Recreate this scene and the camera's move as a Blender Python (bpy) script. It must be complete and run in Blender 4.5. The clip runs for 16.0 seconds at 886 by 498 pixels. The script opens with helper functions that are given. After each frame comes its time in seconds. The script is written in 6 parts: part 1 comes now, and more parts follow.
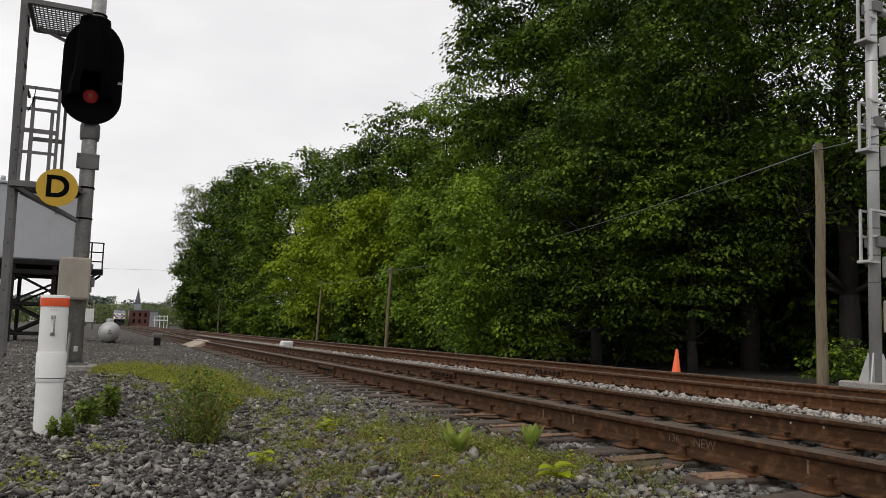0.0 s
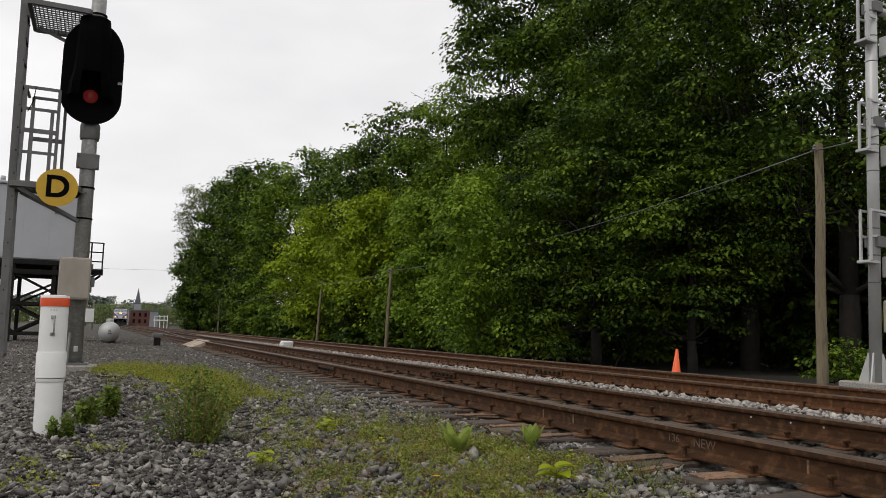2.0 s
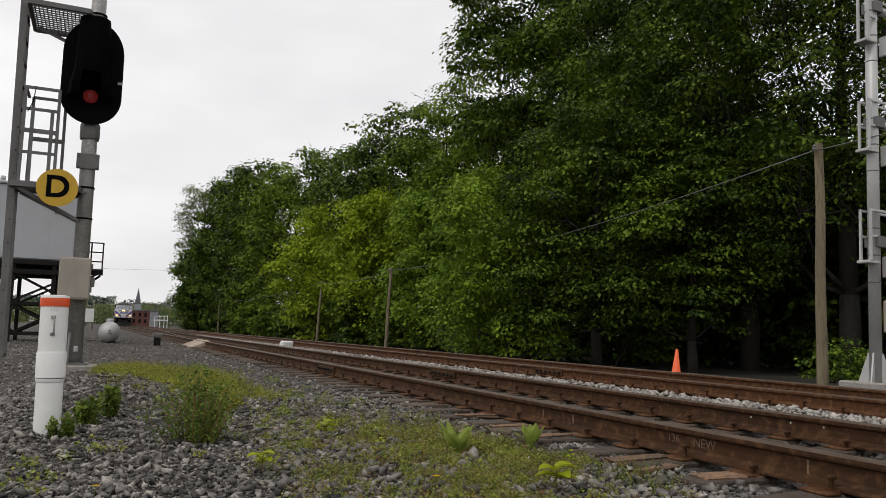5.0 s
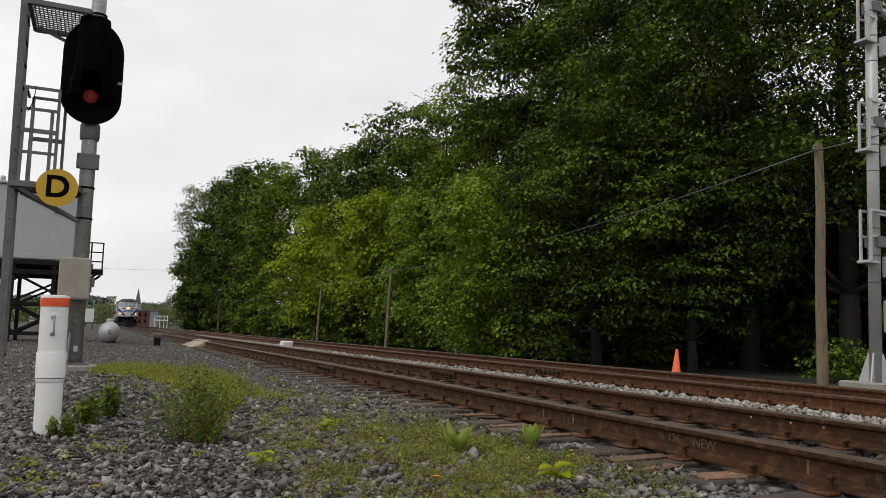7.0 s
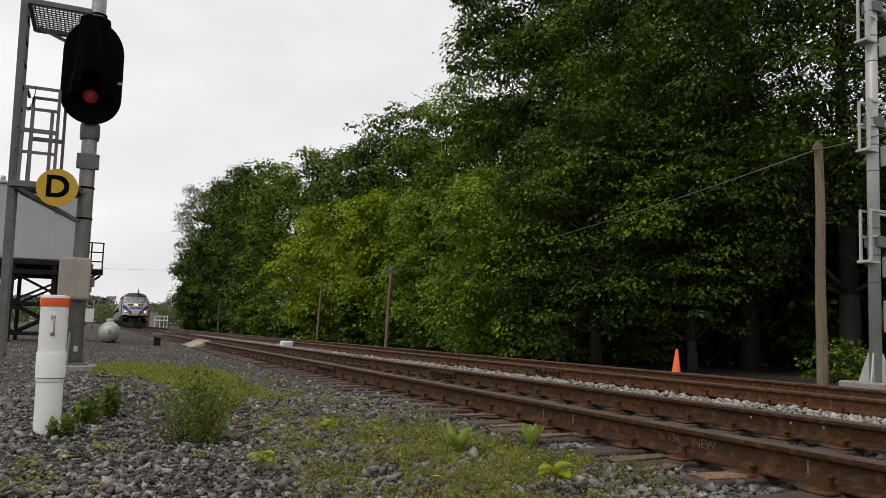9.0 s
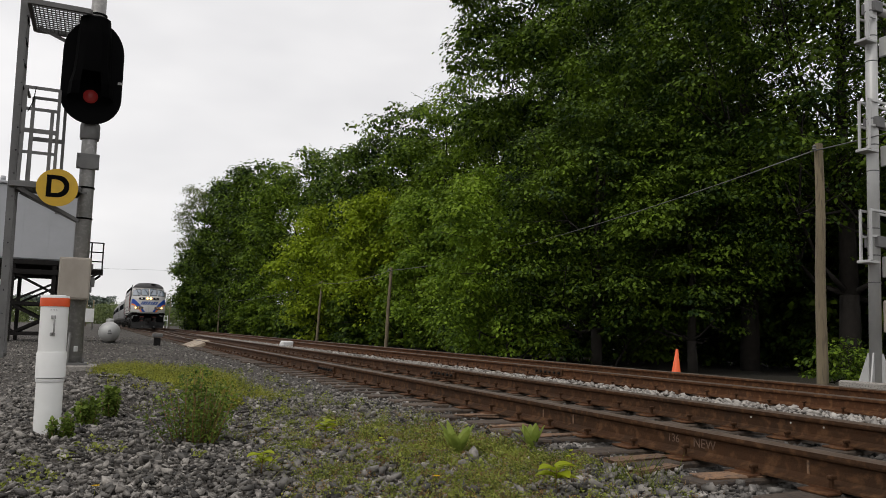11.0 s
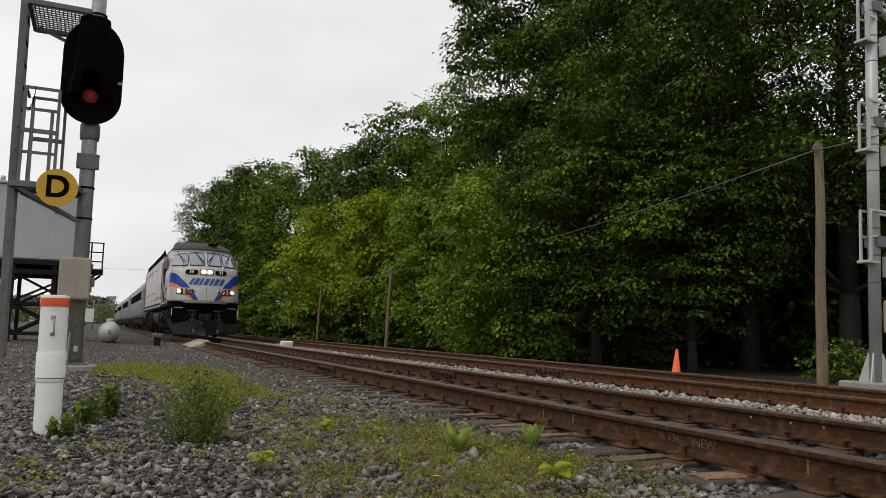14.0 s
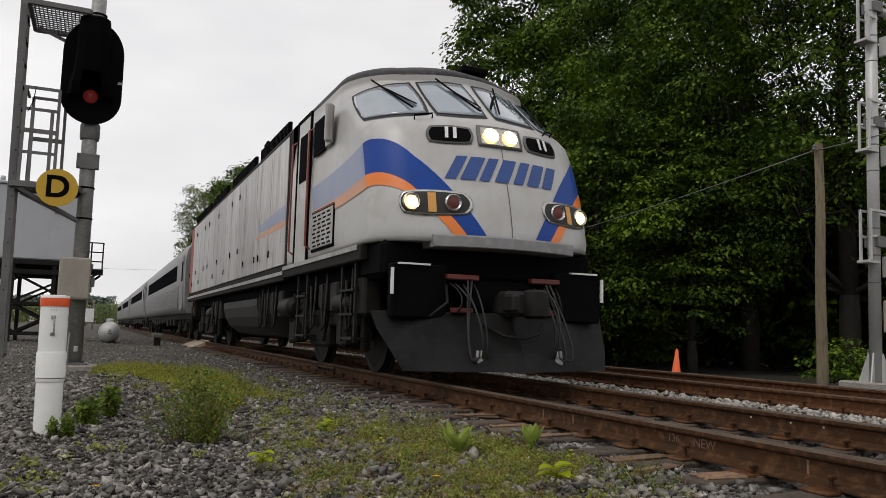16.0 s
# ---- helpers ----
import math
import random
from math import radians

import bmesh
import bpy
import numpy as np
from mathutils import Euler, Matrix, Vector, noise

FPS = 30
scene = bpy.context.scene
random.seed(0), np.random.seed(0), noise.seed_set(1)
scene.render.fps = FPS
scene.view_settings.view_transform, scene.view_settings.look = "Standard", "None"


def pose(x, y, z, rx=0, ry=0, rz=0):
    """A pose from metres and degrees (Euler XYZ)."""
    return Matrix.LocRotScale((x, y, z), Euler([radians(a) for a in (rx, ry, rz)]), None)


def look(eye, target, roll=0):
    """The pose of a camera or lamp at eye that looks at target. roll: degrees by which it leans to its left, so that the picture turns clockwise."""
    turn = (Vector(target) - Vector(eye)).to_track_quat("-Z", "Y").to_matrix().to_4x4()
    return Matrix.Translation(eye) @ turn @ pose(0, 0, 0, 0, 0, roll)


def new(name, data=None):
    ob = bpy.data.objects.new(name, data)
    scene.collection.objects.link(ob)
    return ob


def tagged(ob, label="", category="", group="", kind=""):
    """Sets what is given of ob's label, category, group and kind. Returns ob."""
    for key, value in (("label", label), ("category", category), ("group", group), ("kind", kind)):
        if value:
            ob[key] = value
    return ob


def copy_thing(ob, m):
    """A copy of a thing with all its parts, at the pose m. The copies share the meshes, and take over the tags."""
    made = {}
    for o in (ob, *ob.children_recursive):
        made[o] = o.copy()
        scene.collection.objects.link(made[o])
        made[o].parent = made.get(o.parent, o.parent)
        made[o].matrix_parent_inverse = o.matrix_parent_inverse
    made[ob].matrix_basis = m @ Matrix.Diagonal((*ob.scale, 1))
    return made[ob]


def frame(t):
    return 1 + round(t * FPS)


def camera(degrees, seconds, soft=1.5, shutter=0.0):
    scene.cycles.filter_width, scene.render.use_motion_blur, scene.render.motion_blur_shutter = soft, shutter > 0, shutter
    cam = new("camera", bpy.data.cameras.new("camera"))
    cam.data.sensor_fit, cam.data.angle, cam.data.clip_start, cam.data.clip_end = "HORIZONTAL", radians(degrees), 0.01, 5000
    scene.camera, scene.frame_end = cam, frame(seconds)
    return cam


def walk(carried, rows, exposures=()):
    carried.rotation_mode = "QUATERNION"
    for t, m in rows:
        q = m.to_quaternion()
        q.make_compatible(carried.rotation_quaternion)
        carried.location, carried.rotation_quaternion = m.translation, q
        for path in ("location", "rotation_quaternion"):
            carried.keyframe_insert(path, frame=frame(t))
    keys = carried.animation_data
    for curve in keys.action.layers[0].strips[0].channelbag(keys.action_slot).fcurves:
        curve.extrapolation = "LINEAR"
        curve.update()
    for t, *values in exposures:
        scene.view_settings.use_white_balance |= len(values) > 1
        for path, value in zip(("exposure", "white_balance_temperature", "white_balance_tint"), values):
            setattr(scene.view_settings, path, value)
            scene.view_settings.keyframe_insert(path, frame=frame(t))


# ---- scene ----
# camera: stands still beside the track, low, tilted up a little and leaning
EYE = Vector((-4.322, 0.0, 0.842))
FWD = Vector((0.41296, 0.90432, 0.10799))
cam = camera(61.27, 16.0, soft=0.85)
CAM_POSE = look(EYE, EYE + FWD * 10, 1.34)
walk(cam, [(0, CAM_POSE), (16.0, CAM_POSE)], exposures=[(0, 0.03, 6620, 11), (9, -0.01, 6620, 11), (16, -0.03, 6620, 11)])

# ---- overcast sky and a veiled sun ----
SUN_EL, SUN_AZ = radians(52), radians(-70)
world = bpy.data.worlds.new("overcast_sky")
scene.world = world
world.use_nodes = True
wt = world.node_tree
wt.nodes.clear()
w_out = wt.nodes.new("ShaderNodeOutputWorld")
w_bg = wt.nodes.new("ShaderNodeBackground")
w_sky = wt.nodes.new("ShaderNodeTexSky")
w_sky.sky_type = "NISHITA"
w_sky.sun_disc = False
w_sky.sun_elevation, w_sky.sun_rotation = SUN_EL, SUN_AZ
w_dim = wt.nodes.new("ShaderNodeVectorMath")
w_dim.operation = "SCALE"
w_dim.inputs["Scale"].default_value = 0.006
w_add = wt.nodes.new("ShaderNodeVectorMath")
w_add.operation = "ADD"
w_tc = wt.nodes.new("ShaderNodeTexCoord")
w_map = wt.nodes.new("ShaderNodeMapping")
w_map.inputs["Scale"].default_value = (1.0, 1.0, 2.6)
w_noise = wt.nodes.new("ShaderNodeTexNoise")
w_noise.inputs["Scale"].default_value = 1.9
w_noise.inputs["Detail"].default_value = 4.0
w_noise.inputs["Roughness"].default_value = 0.5
w_ramp = wt.nodes.new("ShaderNodeValToRGB")
w_ramp.color_ramp.elements[0].position, w_ramp.color_ramp.elements[0].color = 0.33, (0.70, 0.705, 0.725, 1)
w_ramp.color_ramp.elements[1].position, w_ramp.color_ramp.elements[1].color = 0.62, (0.93, 0.93, 0.935, 1)
wt.links.new(w_tc.outputs["Generated"], w_map.inputs["Vector"])
wt.links.new(w_map.outputs["Vector"], w_noise.inputs["Vector"])
wt.links.new(w_noise.outputs["Fac"], w_ramp.inputs["Fac"])
wt.links.new(w_sky.outputs["Color"], w_dim.inputs[0])
wt.links.new(w_dim.outputs["Vector"], w_add.inputs[0])
wt.links.new(w_ramp.outputs["Color"], w_add.inputs[1])
wt.links.new(w_add.outputs["Vector"], w_bg.inputs["Color"])
wt.links.new(w_bg.outputs["Background"], w_out.inputs["Surface"])
w_bg.inputs["Strength"].default_value = 1.0
sun = new("sun", bpy.data.lights.new("sun", "SUN"))
sun.data.energy, sun.data.angle, sun.data.color = 0.85, radians(22), (1.0, 0.97, 0.92)
sun.rotation_euler = (radians(90) - SUN_EL, 0, SUN_AZ)


# ---- materials ----
def material(name, color, rough=0.7, metal=0.0, second=None, scale=8.0, amount=0.5, bump=0.0, bump_scale=40.0,
             fine=None, fine_scale=60.0, spread=0.0, island=False, spec=0.5, coat=0.0, stretch=None):
    """A surface: two colours mixed by a broad noise, speckled by a fine one, with relief and a spread from piece to piece."""
    m = bpy.data.materials.new(name)
    m.use_nodes = True
    nt = m.node_tree
    b = nt.nodes["Principled BSDF"]
    b.inputs["Roughness"].default_value = rough
    b.inputs["Metallic"].default_value = metal
    b.inputs["Specular IOR Level"].default_value = spec
    b.inputs["Coat Weight"].default_value = coat
    geo = nt.nodes.new("ShaderNodeTexCoord")
    n1 = nt.nodes.new("ShaderNodeTexNoise")
    n1.inputs["Scale"].default_value = scale
    n1.inputs["Detail"].default_value = 6
    n1.inputs["Roughness"].default_value = 0.65
    place = geo.outputs["Object"]
    if stretch:
        mp = nt.nodes.new("ShaderNodeMapping")
        mp.inputs["Scale"].default_value = stretch
        nt.links.new(place, mp.inputs["Vector"])
        place = mp.outputs["Vector"]
    nt.links.new(place, n1.inputs["Vector"])
    ramp = nt.nodes.new("ShaderNodeMapRange")
    ramp.inputs["From Min"].default_value, ramp.inputs["From Max"].default_value = 0.38, 0.66
    nt.links.new(n1.outputs["Fac"], ramp.inputs["Value"])
    sec = second if second else tuple(c * 0.75 for c in color)
    mix = nt.nodes.new("ShaderNodeMix")
    mix.data_type = "RGBA"
    mix.inputs["A"].default_value, mix.inputs["B"].default_value = (*color, 1), (*sec, 1)
    gain = nt.nodes.new("ShaderNodeMath")
    gain.operation = "MULTIPLY"
    gain.inputs[1].default_value = amount
    nt.links.new(ramp.outputs["Result"], gain.inputs[0])
    nt.links.new(gain.outputs["Value"], mix.inputs["Factor"])
    col = mix.outputs["Result"]
    if fine:
        n2 = nt.nodes.new("ShaderNodeTexNoise")
        n2.inputs["Scale"].default_value = fine_scale
        n2.inputs["Detail"].default_value = 3
        nt.links.new(place, n2.inputs["Vector"])
        r2 = nt.nodes.new("ShaderNodeMapRange")
        r2.inputs["From Min"].default_value, r2.inputs["From Max"].default_value = 0.5, 0.68
        nt.links.new(n2.outputs["Fac"], r2.inputs["Value"])
        mix2 = nt.nodes.new("ShaderNodeMix")
        mix2.data_type = "RGBA"
        mix2.inputs["B"].default_value = (*fine, 1)
        nt.links.new(col, mix2.inputs["A"])
        nt.links.new(r2.outputs["Result"], mix2.inputs["Factor"])
        col = mix2.outputs["Result"]
    if spread:
        hs = nt.nodes.new("ShaderNodeHueSaturation")
        mr = nt.nodes.new("ShaderNodeMapRange")
        mr.inputs["To Min"].default_value, mr.inputs["To Max"].default_value = 1 - spread, 1 + spread
        if island:
            src = nt.nodes.new("ShaderNodeNewGeometry").outputs["Random Per Island"]
        else:
            src = nt.nodes.new("ShaderNodeObjectInfo").outputs["Random"]
        nt.links.new(src, mr.inputs["Value"])
        nt.links.new(mr.outputs["Result"], hs.inputs["Value"])
        nt.links.new(col, hs.inputs["Color"])
        col = hs.outputs["Color"]
    nt.links.new(col, b.inputs["Base Color"])
    if bump:
        n3 = nt.nodes.new("ShaderNodeTexNoise")
        n3.inputs["Scale"].default_value = bump_scale
        n3.inputs["Detail"].default_value = 5
        nt.links.new(geo.outputs["Object"], n3.inputs["Vector"])
        bp = nt.nodes.new("ShaderNodeBump")
        bp.inputs["Strength"].default_value = bump
        bp.inputs["Distance"].default_value = 0.02
        nt.links.new(n3.outputs["Fac"], bp.inputs["Height"])
        nt.links.new(bp.outputs["Normal"], b.inputs["Normal"])
    return m


def glow(name, color, power):
    m = bpy.data.materials.new(name)
    m.use_nodes = True
    b = m.node_tree.nodes["Principled BSDF"]
    b.inputs["Base Color"].default_value = (*color, 1)
    b.inputs["Emission Color"].default_value = (*color, 1)
    b.inputs["Emission Strength"].default_value = power
    return m


def leaf_material(name, dark, light, scale=0.5, through_light=0.35, single=0.5, low=0.45, high=1.05):
    """Leaves: colour wanders over the crown and from leaf to leaf; some light passes through the blade."""
    m = bpy.data.materials.new(name)
    m.use_nodes = True
    nt = m.node_tree
    b = nt.nodes["Principled BSDF"]
    out = nt.nodes["Material Output"]
    b.inputs["Roughness"].default_value = 0.55
    b.inputs["Specular IOR Level"].default_value = 0.16
    tc = nt.nodes.new("ShaderNodeTexCoord")
    n1 = nt.nodes.new("ShaderNodeTexNoise")
    n1.inputs["Scale"].default_value = scale
    n1.inputs["Detail"].default_value = 3
    nt.links.new(tc.outputs["Object"], n1.inputs["Vector"])
    isl = nt.nodes.new("ShaderNodeNewGeometry")
    add = nt.nodes.new("ShaderNodeMath")
    add.operation = "MULTIPLY_ADD"
    add.inputs[1].default_value = single
    nt.links.new(isl.outputs["Random Per Island"], add.inputs[0])
    nt.links.new(n1.outputs["Fac"], add.inputs[2])
    mr = nt.nodes.new("ShaderNodeMapRange")
    mr.inputs["From Min"].default_value, mr.inputs["From Max"].default_value = low, high
    nt.links.new(add.outputs["Value"], mr.inputs["Value"])
    mix = nt.nodes.new("ShaderNodeMix")
    mix.data_type = "RGBA"
    mix.inputs["A"].default_value, mix.inputs["B"].default_value = (*dark, 1), (*light, 1)
    nt.links.new(mr.outputs["Result"], mix.inputs["Factor"])
    nt.links.new(mix.outputs["Result"], b.inputs["Base Color"])
    tr = nt.nodes.new("ShaderNodeBsdfTranslucent")
    nt.links.new(mix.outputs["Result"], tr.inputs["Color"])
    ms = nt.nodes.new("ShaderNodeMixShader")
    ms.inputs["Fac"].default_value = through_light
    nt.links.new(b.outputs["BSDF"], ms.inputs[1])
    nt.links.new(tr.outputs["BSDF"], ms.inputs[2])
    nt.links.new(ms.outputs["Shader"], out.inputs["Surface"])
    return m


M_STONE = material("ballast_grey", (0.066, 0.060, 0.053), 0.75, 0, (0.29, 0.268, 0.24), 9, 0.9, spread=0.85, island=True, bump=0.3, bump_scale=60)
M_STONE_DARK = material("oily_dark_ballast", (0.055, 0.05, 0.045), 0.9, 0, (0.09, 0.082, 0.073), 2, 0.8, spread=0.7, island=True)
M_STONE_PALE = material("ballast_pale", (0.36, 0.335, 0.305), 0.85, 0, (0.22, 0.195, 0.17), 3, 0.7, spread=0.4, island=True)
M_RUST = material("rusty_rail_steel", (0.060, 0.028, 0.013), 0.7, 0.1, (0.034, 0.021, 0.013), 2.5, 0.8, fine=(0.11, 0.056, 0.027), fine_scale=14, bump=0.25, bump_scale=50, spec=0.12)
M_RUST_RED = material("red_brown_rusty_steel", (0.092, 0.040, 0.018), 0.7, 0.1, (0.058, 0.032, 0.02), 2.5, 0.8, fine=(0.16, 0.078, 0.036), fine_scale=14, bump=0.25, bump_scale=50, spec=0.12)
M_RAILTOP = material("worn_rail_head", (0.105, 0.074, 0.052), 0.55, 0.2, (0.06, 0.038, 0.024), 4, 0.8, spec=0.3)
M_TIE = material("weathered_tie_wood", (0.066, 0.045, 0.030), 0.9, 0, (0.11, 0.085, 0.064), 5, 0.8, fine=(0.04, 0.03, 0.025), fine_scale=30, spread=0.35, bump=0.5, bump_scale=30)
M_TIE_SPLIT = material("split_tie_wood", (0.23, 0.13, 0.07), 0.9, 0, (0.12, 0.08, 0.055), 6, 0.8, fine=(0.06, 0.04, 0.03), fine_scale=40, spread=0.3, bump=0.5)
M_POLEWOOD = material("weathered_pole_wood", (0.21, 0.17, 0.105), 0.9, 0, (0.11, 0.09, 0.06), 3, 0.8, fine=(0.12, 0.095, 0.065), fine_scale=30, bump=0.4, bump_scale=25, stretch=(1, 1, 0.12))
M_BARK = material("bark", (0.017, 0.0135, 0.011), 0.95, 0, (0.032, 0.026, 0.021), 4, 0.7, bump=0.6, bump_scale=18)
M_GALV = material("galvanised_steel", (0.30, 0.295, 0.285), 0.5, 0.4, (0.21, 0.205, 0.2), 3, 0.8, fine=(0.36, 0.355, 0.34), fine_scale=18, bump=0.08)
M_GALV_DARK = material("weathered_steel", (0.15, 0.148, 0.145), 0.6, 0.3, (0.10, 0.098, 0.095), 3, 0.8)
M_SILVER = material("silver_paint", (0.48, 0.48, 0.47), 0.45, 0.3, (0.38, 0.38, 0.37), 3, 0.7, stretch=(1, 1, 0.4))
M_BLACK = material("black_paint", (0.003, 0.003, 0.0034), 0.75, 0, (0.005, 0.005, 0.005), 6, 0.6, spec=0.04)
M_DARK_STEEL = material("dark_grimy_steel", (0.009, 0.0085, 0.008), 0.8, 0.1, (0.017, 0.015, 0.013), 7, 0.8, fine=(0.018, 0.015, 0.013), fine_scale=12, bump=0.1, spec=0.25)
M_PVC = material("white_plastic_pipe", (0.80, 0.80, 0.78), 0.4, 0, (0.72, 0.715, 0.69), 3, 0.7)
M_ORANGE_BAND = material("orange_red_band", (0.75, 0.09, 0.015), 0.5, 0, (0.6, 0.08, 0.02), 6, 0.6)
M_CONE = material("orange_cone", (0.85, 0.13, 0.03), 0.5, 0, (0.7, 0.1, 0.03), 8, 0.6)
M_CONCRETE = material("concrete", (0.33, 0.31, 0.28), 0.9, 0, (0.24, 0.22, 0.2), 5, 0.8, fine=(0.18, 0.17, 0.15), fine_scale=40, bump=0.3)
M_YELLOW = material("yellow_sign_paint", (0.55, 0.33, 0.01), 0.45, 0, (0.45, 0.28, 0.02), 8, 0.6)
M_TAN_BOX = material("tan_grey_cabinet", (0.36, 0.32, 0.27), 0.5, 0, (0.28, 0.245, 0.205), 3, 0.8, stretch=(1, 1, 0.4))
M_GREY_PANEL = material("pale_grey_metal_panel", (0.42, 0.43, 0.45), 0.5, 0.0, (0.35, 0.36, 0.37), 0.6, 0.7)

# ---- mesh helpers ----


def part(name, bm, mat, parent=None, label="", smooth=False):
    me = bpy.data.meshes.new(name)
    bm.normal_update()
    bm.to_mesh(me)
    bm.free()
    if smooth:
        me.polygons.foreach_set("use_smooth", [True] * len(me.polygons))
    for m in (mat if isinstance(mat, (list, tuple)) else [mat]):
        me.materials.append(m)
    ob = new(name, me)
    if parent:
        ob.parent = parent
    if label:
        tagged(ob, label)
    return ob


def share(ob, parent, m):
    """One more piece on the same mesh."""
    o = new(ob.name.split(".")[0], ob.data)
    o.parent = parent
    o.matrix_basis = m
    return o


def thing(name, label, category, group="", m=None, kind=""):
    e = new(name)
    e.empty_display_size = 0.2
    if m is not None:
        e.matrix_basis = m
    return tagged(e, label, category, group, kind)


def box(bm, lo, hi, bevel=0.0, m=None, mi=0):
    """A box from corner to corner, its edges bevelled."""
    r = bmesh.ops.create_cube(bm, size=1.0)
    vs = r["verts"]
    for v in vs:
        v.co = Vector([lo[i] + (v.co[i] + 0.5) * (hi[i] - lo[i]) for i in range(3)])
    faces = {f for v in vs for f in v.link_faces}
    if bevel:
        es = list({e for v in vs for e in v.link_edges})
        r2 = bmesh.ops.bevel(bm, geom=es, offset=bevel, segments=1, affect="EDGES")
        faces = set(r2["faces"]) | {f for f in faces if f.is_valid}
        vs = list({v for f in faces for v in f.verts})
    for f in faces:
        f.material_index = mi
    if m is not None:
        bmesh.ops.transform(bm, matrix=m, verts=vs)
    return vs


def tube(bm, a, b, r0, r1=None, seg=10, mi=0, smooth=True):
    a, b = Vector(a), Vector(b)
    r1 = r0 if r1 is None else r1
    d = b - a
    q = d.to_track_quat("Z", "Y").to_matrix().to_4x4()
    r = bmesh.ops.create_cone(bm, cap_ends=True, segments=seg, radius1=r0, radius2=r1, depth=d.length,
                              matrix=Matrix.Translation((a + b) / 2) @ q)
    for f in {f for v in r["verts"] for f in v.link_faces}:
        f.material_index = mi
        f.smooth = smooth and len(f.verts) == 4
    return r["verts"]


def bar(bm, a, b, w, h, mi=0):
    """A rectangular bar from a to b."""
    a, b = Vector(a), Vector(b)
    d = b - a
    q = d.to_track_quat("Y", "Z").to_matrix().to_4x4()
    box(bm, (-w / 2, -d.length / 2, -h / 2), (w / 2, d.length / 2, h / 2), 0, Matrix.Translation((a + b) / 2) @ q, mi)


def path_tube(bm, pts, r, seg=6):
    """One bent tube through the points."""
    pts = [Vector(p) for p in pts]
    rings, u = [], None
    for k, p in enumerate(pts):
        d = (pts[min(k + 1, len(pts) - 1)] - pts[max(k - 1, 0)]).normalized()
        if u is None:
            u = d.orthogonal().normalized()
        else:
            u = (u - d * u.dot(d)).normalized()
        w = d.cross(u)
        rings.append([bm.verts.new(p + (u * math.cos(2 * math.pi * q / seg) + w * math.sin(2 * math.pi * q / seg)) * r) for q in range(seg)])
    for a, b in zip(rings, rings[1:]):
        for q in range(seg):
            bm.faces.new((a[q], a[(q + 1) % seg], b[(q + 1) % seg], b[q])).smooth = True
    bm.faces.new(rings[0][::-1])
    bm.faces.new(rings[-1])


def lathe(bm, profile, seg=24, m=None, smooth=True, mi=0):
    """A turned form about z from (radius, height) pairs."""
    rings = []
    for r, z in profile:
        rings.append([bm.verts.new((r * math.cos(2 * math.pi * k / seg), r * math.sin(2 * math.pi * k / seg), z)) for k in range(seg)])
    for a, b in zip(rings, rings[1:]):
        for k in range(seg):
            f = bm.faces.new((a[k], a[(k + 1) % seg], b[(k + 1) % seg], b[k]))
            f.smooth, f.material_index = smooth, mi
    for i in range(1, len(rings) - 1):
        d0 = Vector(profile[i]) - Vector(profile[i - 1])
        d1 = Vector(profile[i + 1]) - Vector(profile[i])
        if d0.length > 1e-6 and d1.length > 1e-6 and d0.angle(d1) > 0.6:
            for k in range(seg):
                e = bm.edges.get((rings[i][k], rings[i][(k + 1) % seg]))
                if e:
                    e.smooth = False
    for ring, flip in ((rings[0], True), (rings[-1], False)):
        for k in range(seg):
            e = bm.edges.get((ring[k], ring[(k + 1) % seg]))
            if e:
                e.smooth = False
        f = bm.faces.new(ring[::-1] if flip else ring)
        f.material_index = mi
    vs = [v for ring in rings for v in ring]
    if m is not None:
        bmesh.ops.transform(bm, matrix=m, verts=vs)
    return vs


def raw_mesh(name, verts, faces, mats, mat_index=None, smooth=False):
    """A mesh object from arrays; every face has the same number of corners."""
    verts, faces = np.asarray(verts, dtype=np.float32), np.asarray(faces, dtype=np.int32)
    me = bpy.data.meshes.new(name)
    n, k = faces.shape
    me.vertices.add(len(verts))
    me.vertices.foreach_set("co", verts.ravel())
    me.loops.add(n * k)
    me.loops.foreach_set("vertex_index", faces.ravel())
    me.polygons.add(n)
    me.polygons.foreach_set("loop_start", np.arange(0, n * k, k, dtype=np.int32))
    me.polygons.foreach_set("loop_total", np.full(n, k, dtype=np.int32))
    for m in mats:
        me.materials.append(m)
    if mat_index is not None:
        me.polygons.foreach_set("material_index", np.asarray(mat_index, dtype=np.int32))
    if smooth:
        me.polygons.foreach_set("use_smooth", np.ones(n, dtype=bool))
    me.update(calc_edges=True)
    me.validate()
    return new(name, me)


def writing(text, size, mat, parent, m, name="lettering", depth=0.002):
    c = bpy.data.curves.new(name, "FONT")
    c.body, c.size, c.extrude, c.align_x, c.align_y = text, size, depth, "CENTER", "CENTER"
    c.materials.append(mat)
    o = new(name, c)
    o.parent = parent
    o.matrix_basis = m
    return o


# ---- ground ----
GAUGE_HALF, RAIL_TOP, TRACK_2 = 0.7525, 0.25, 4.194


BEND, BEND_FROM = 8.0e-5, 110.0


def curve(y):
    """The tracks' gentle bend far away."""
    return BEND * max(0.0, y - BEND_FROM) ** 2


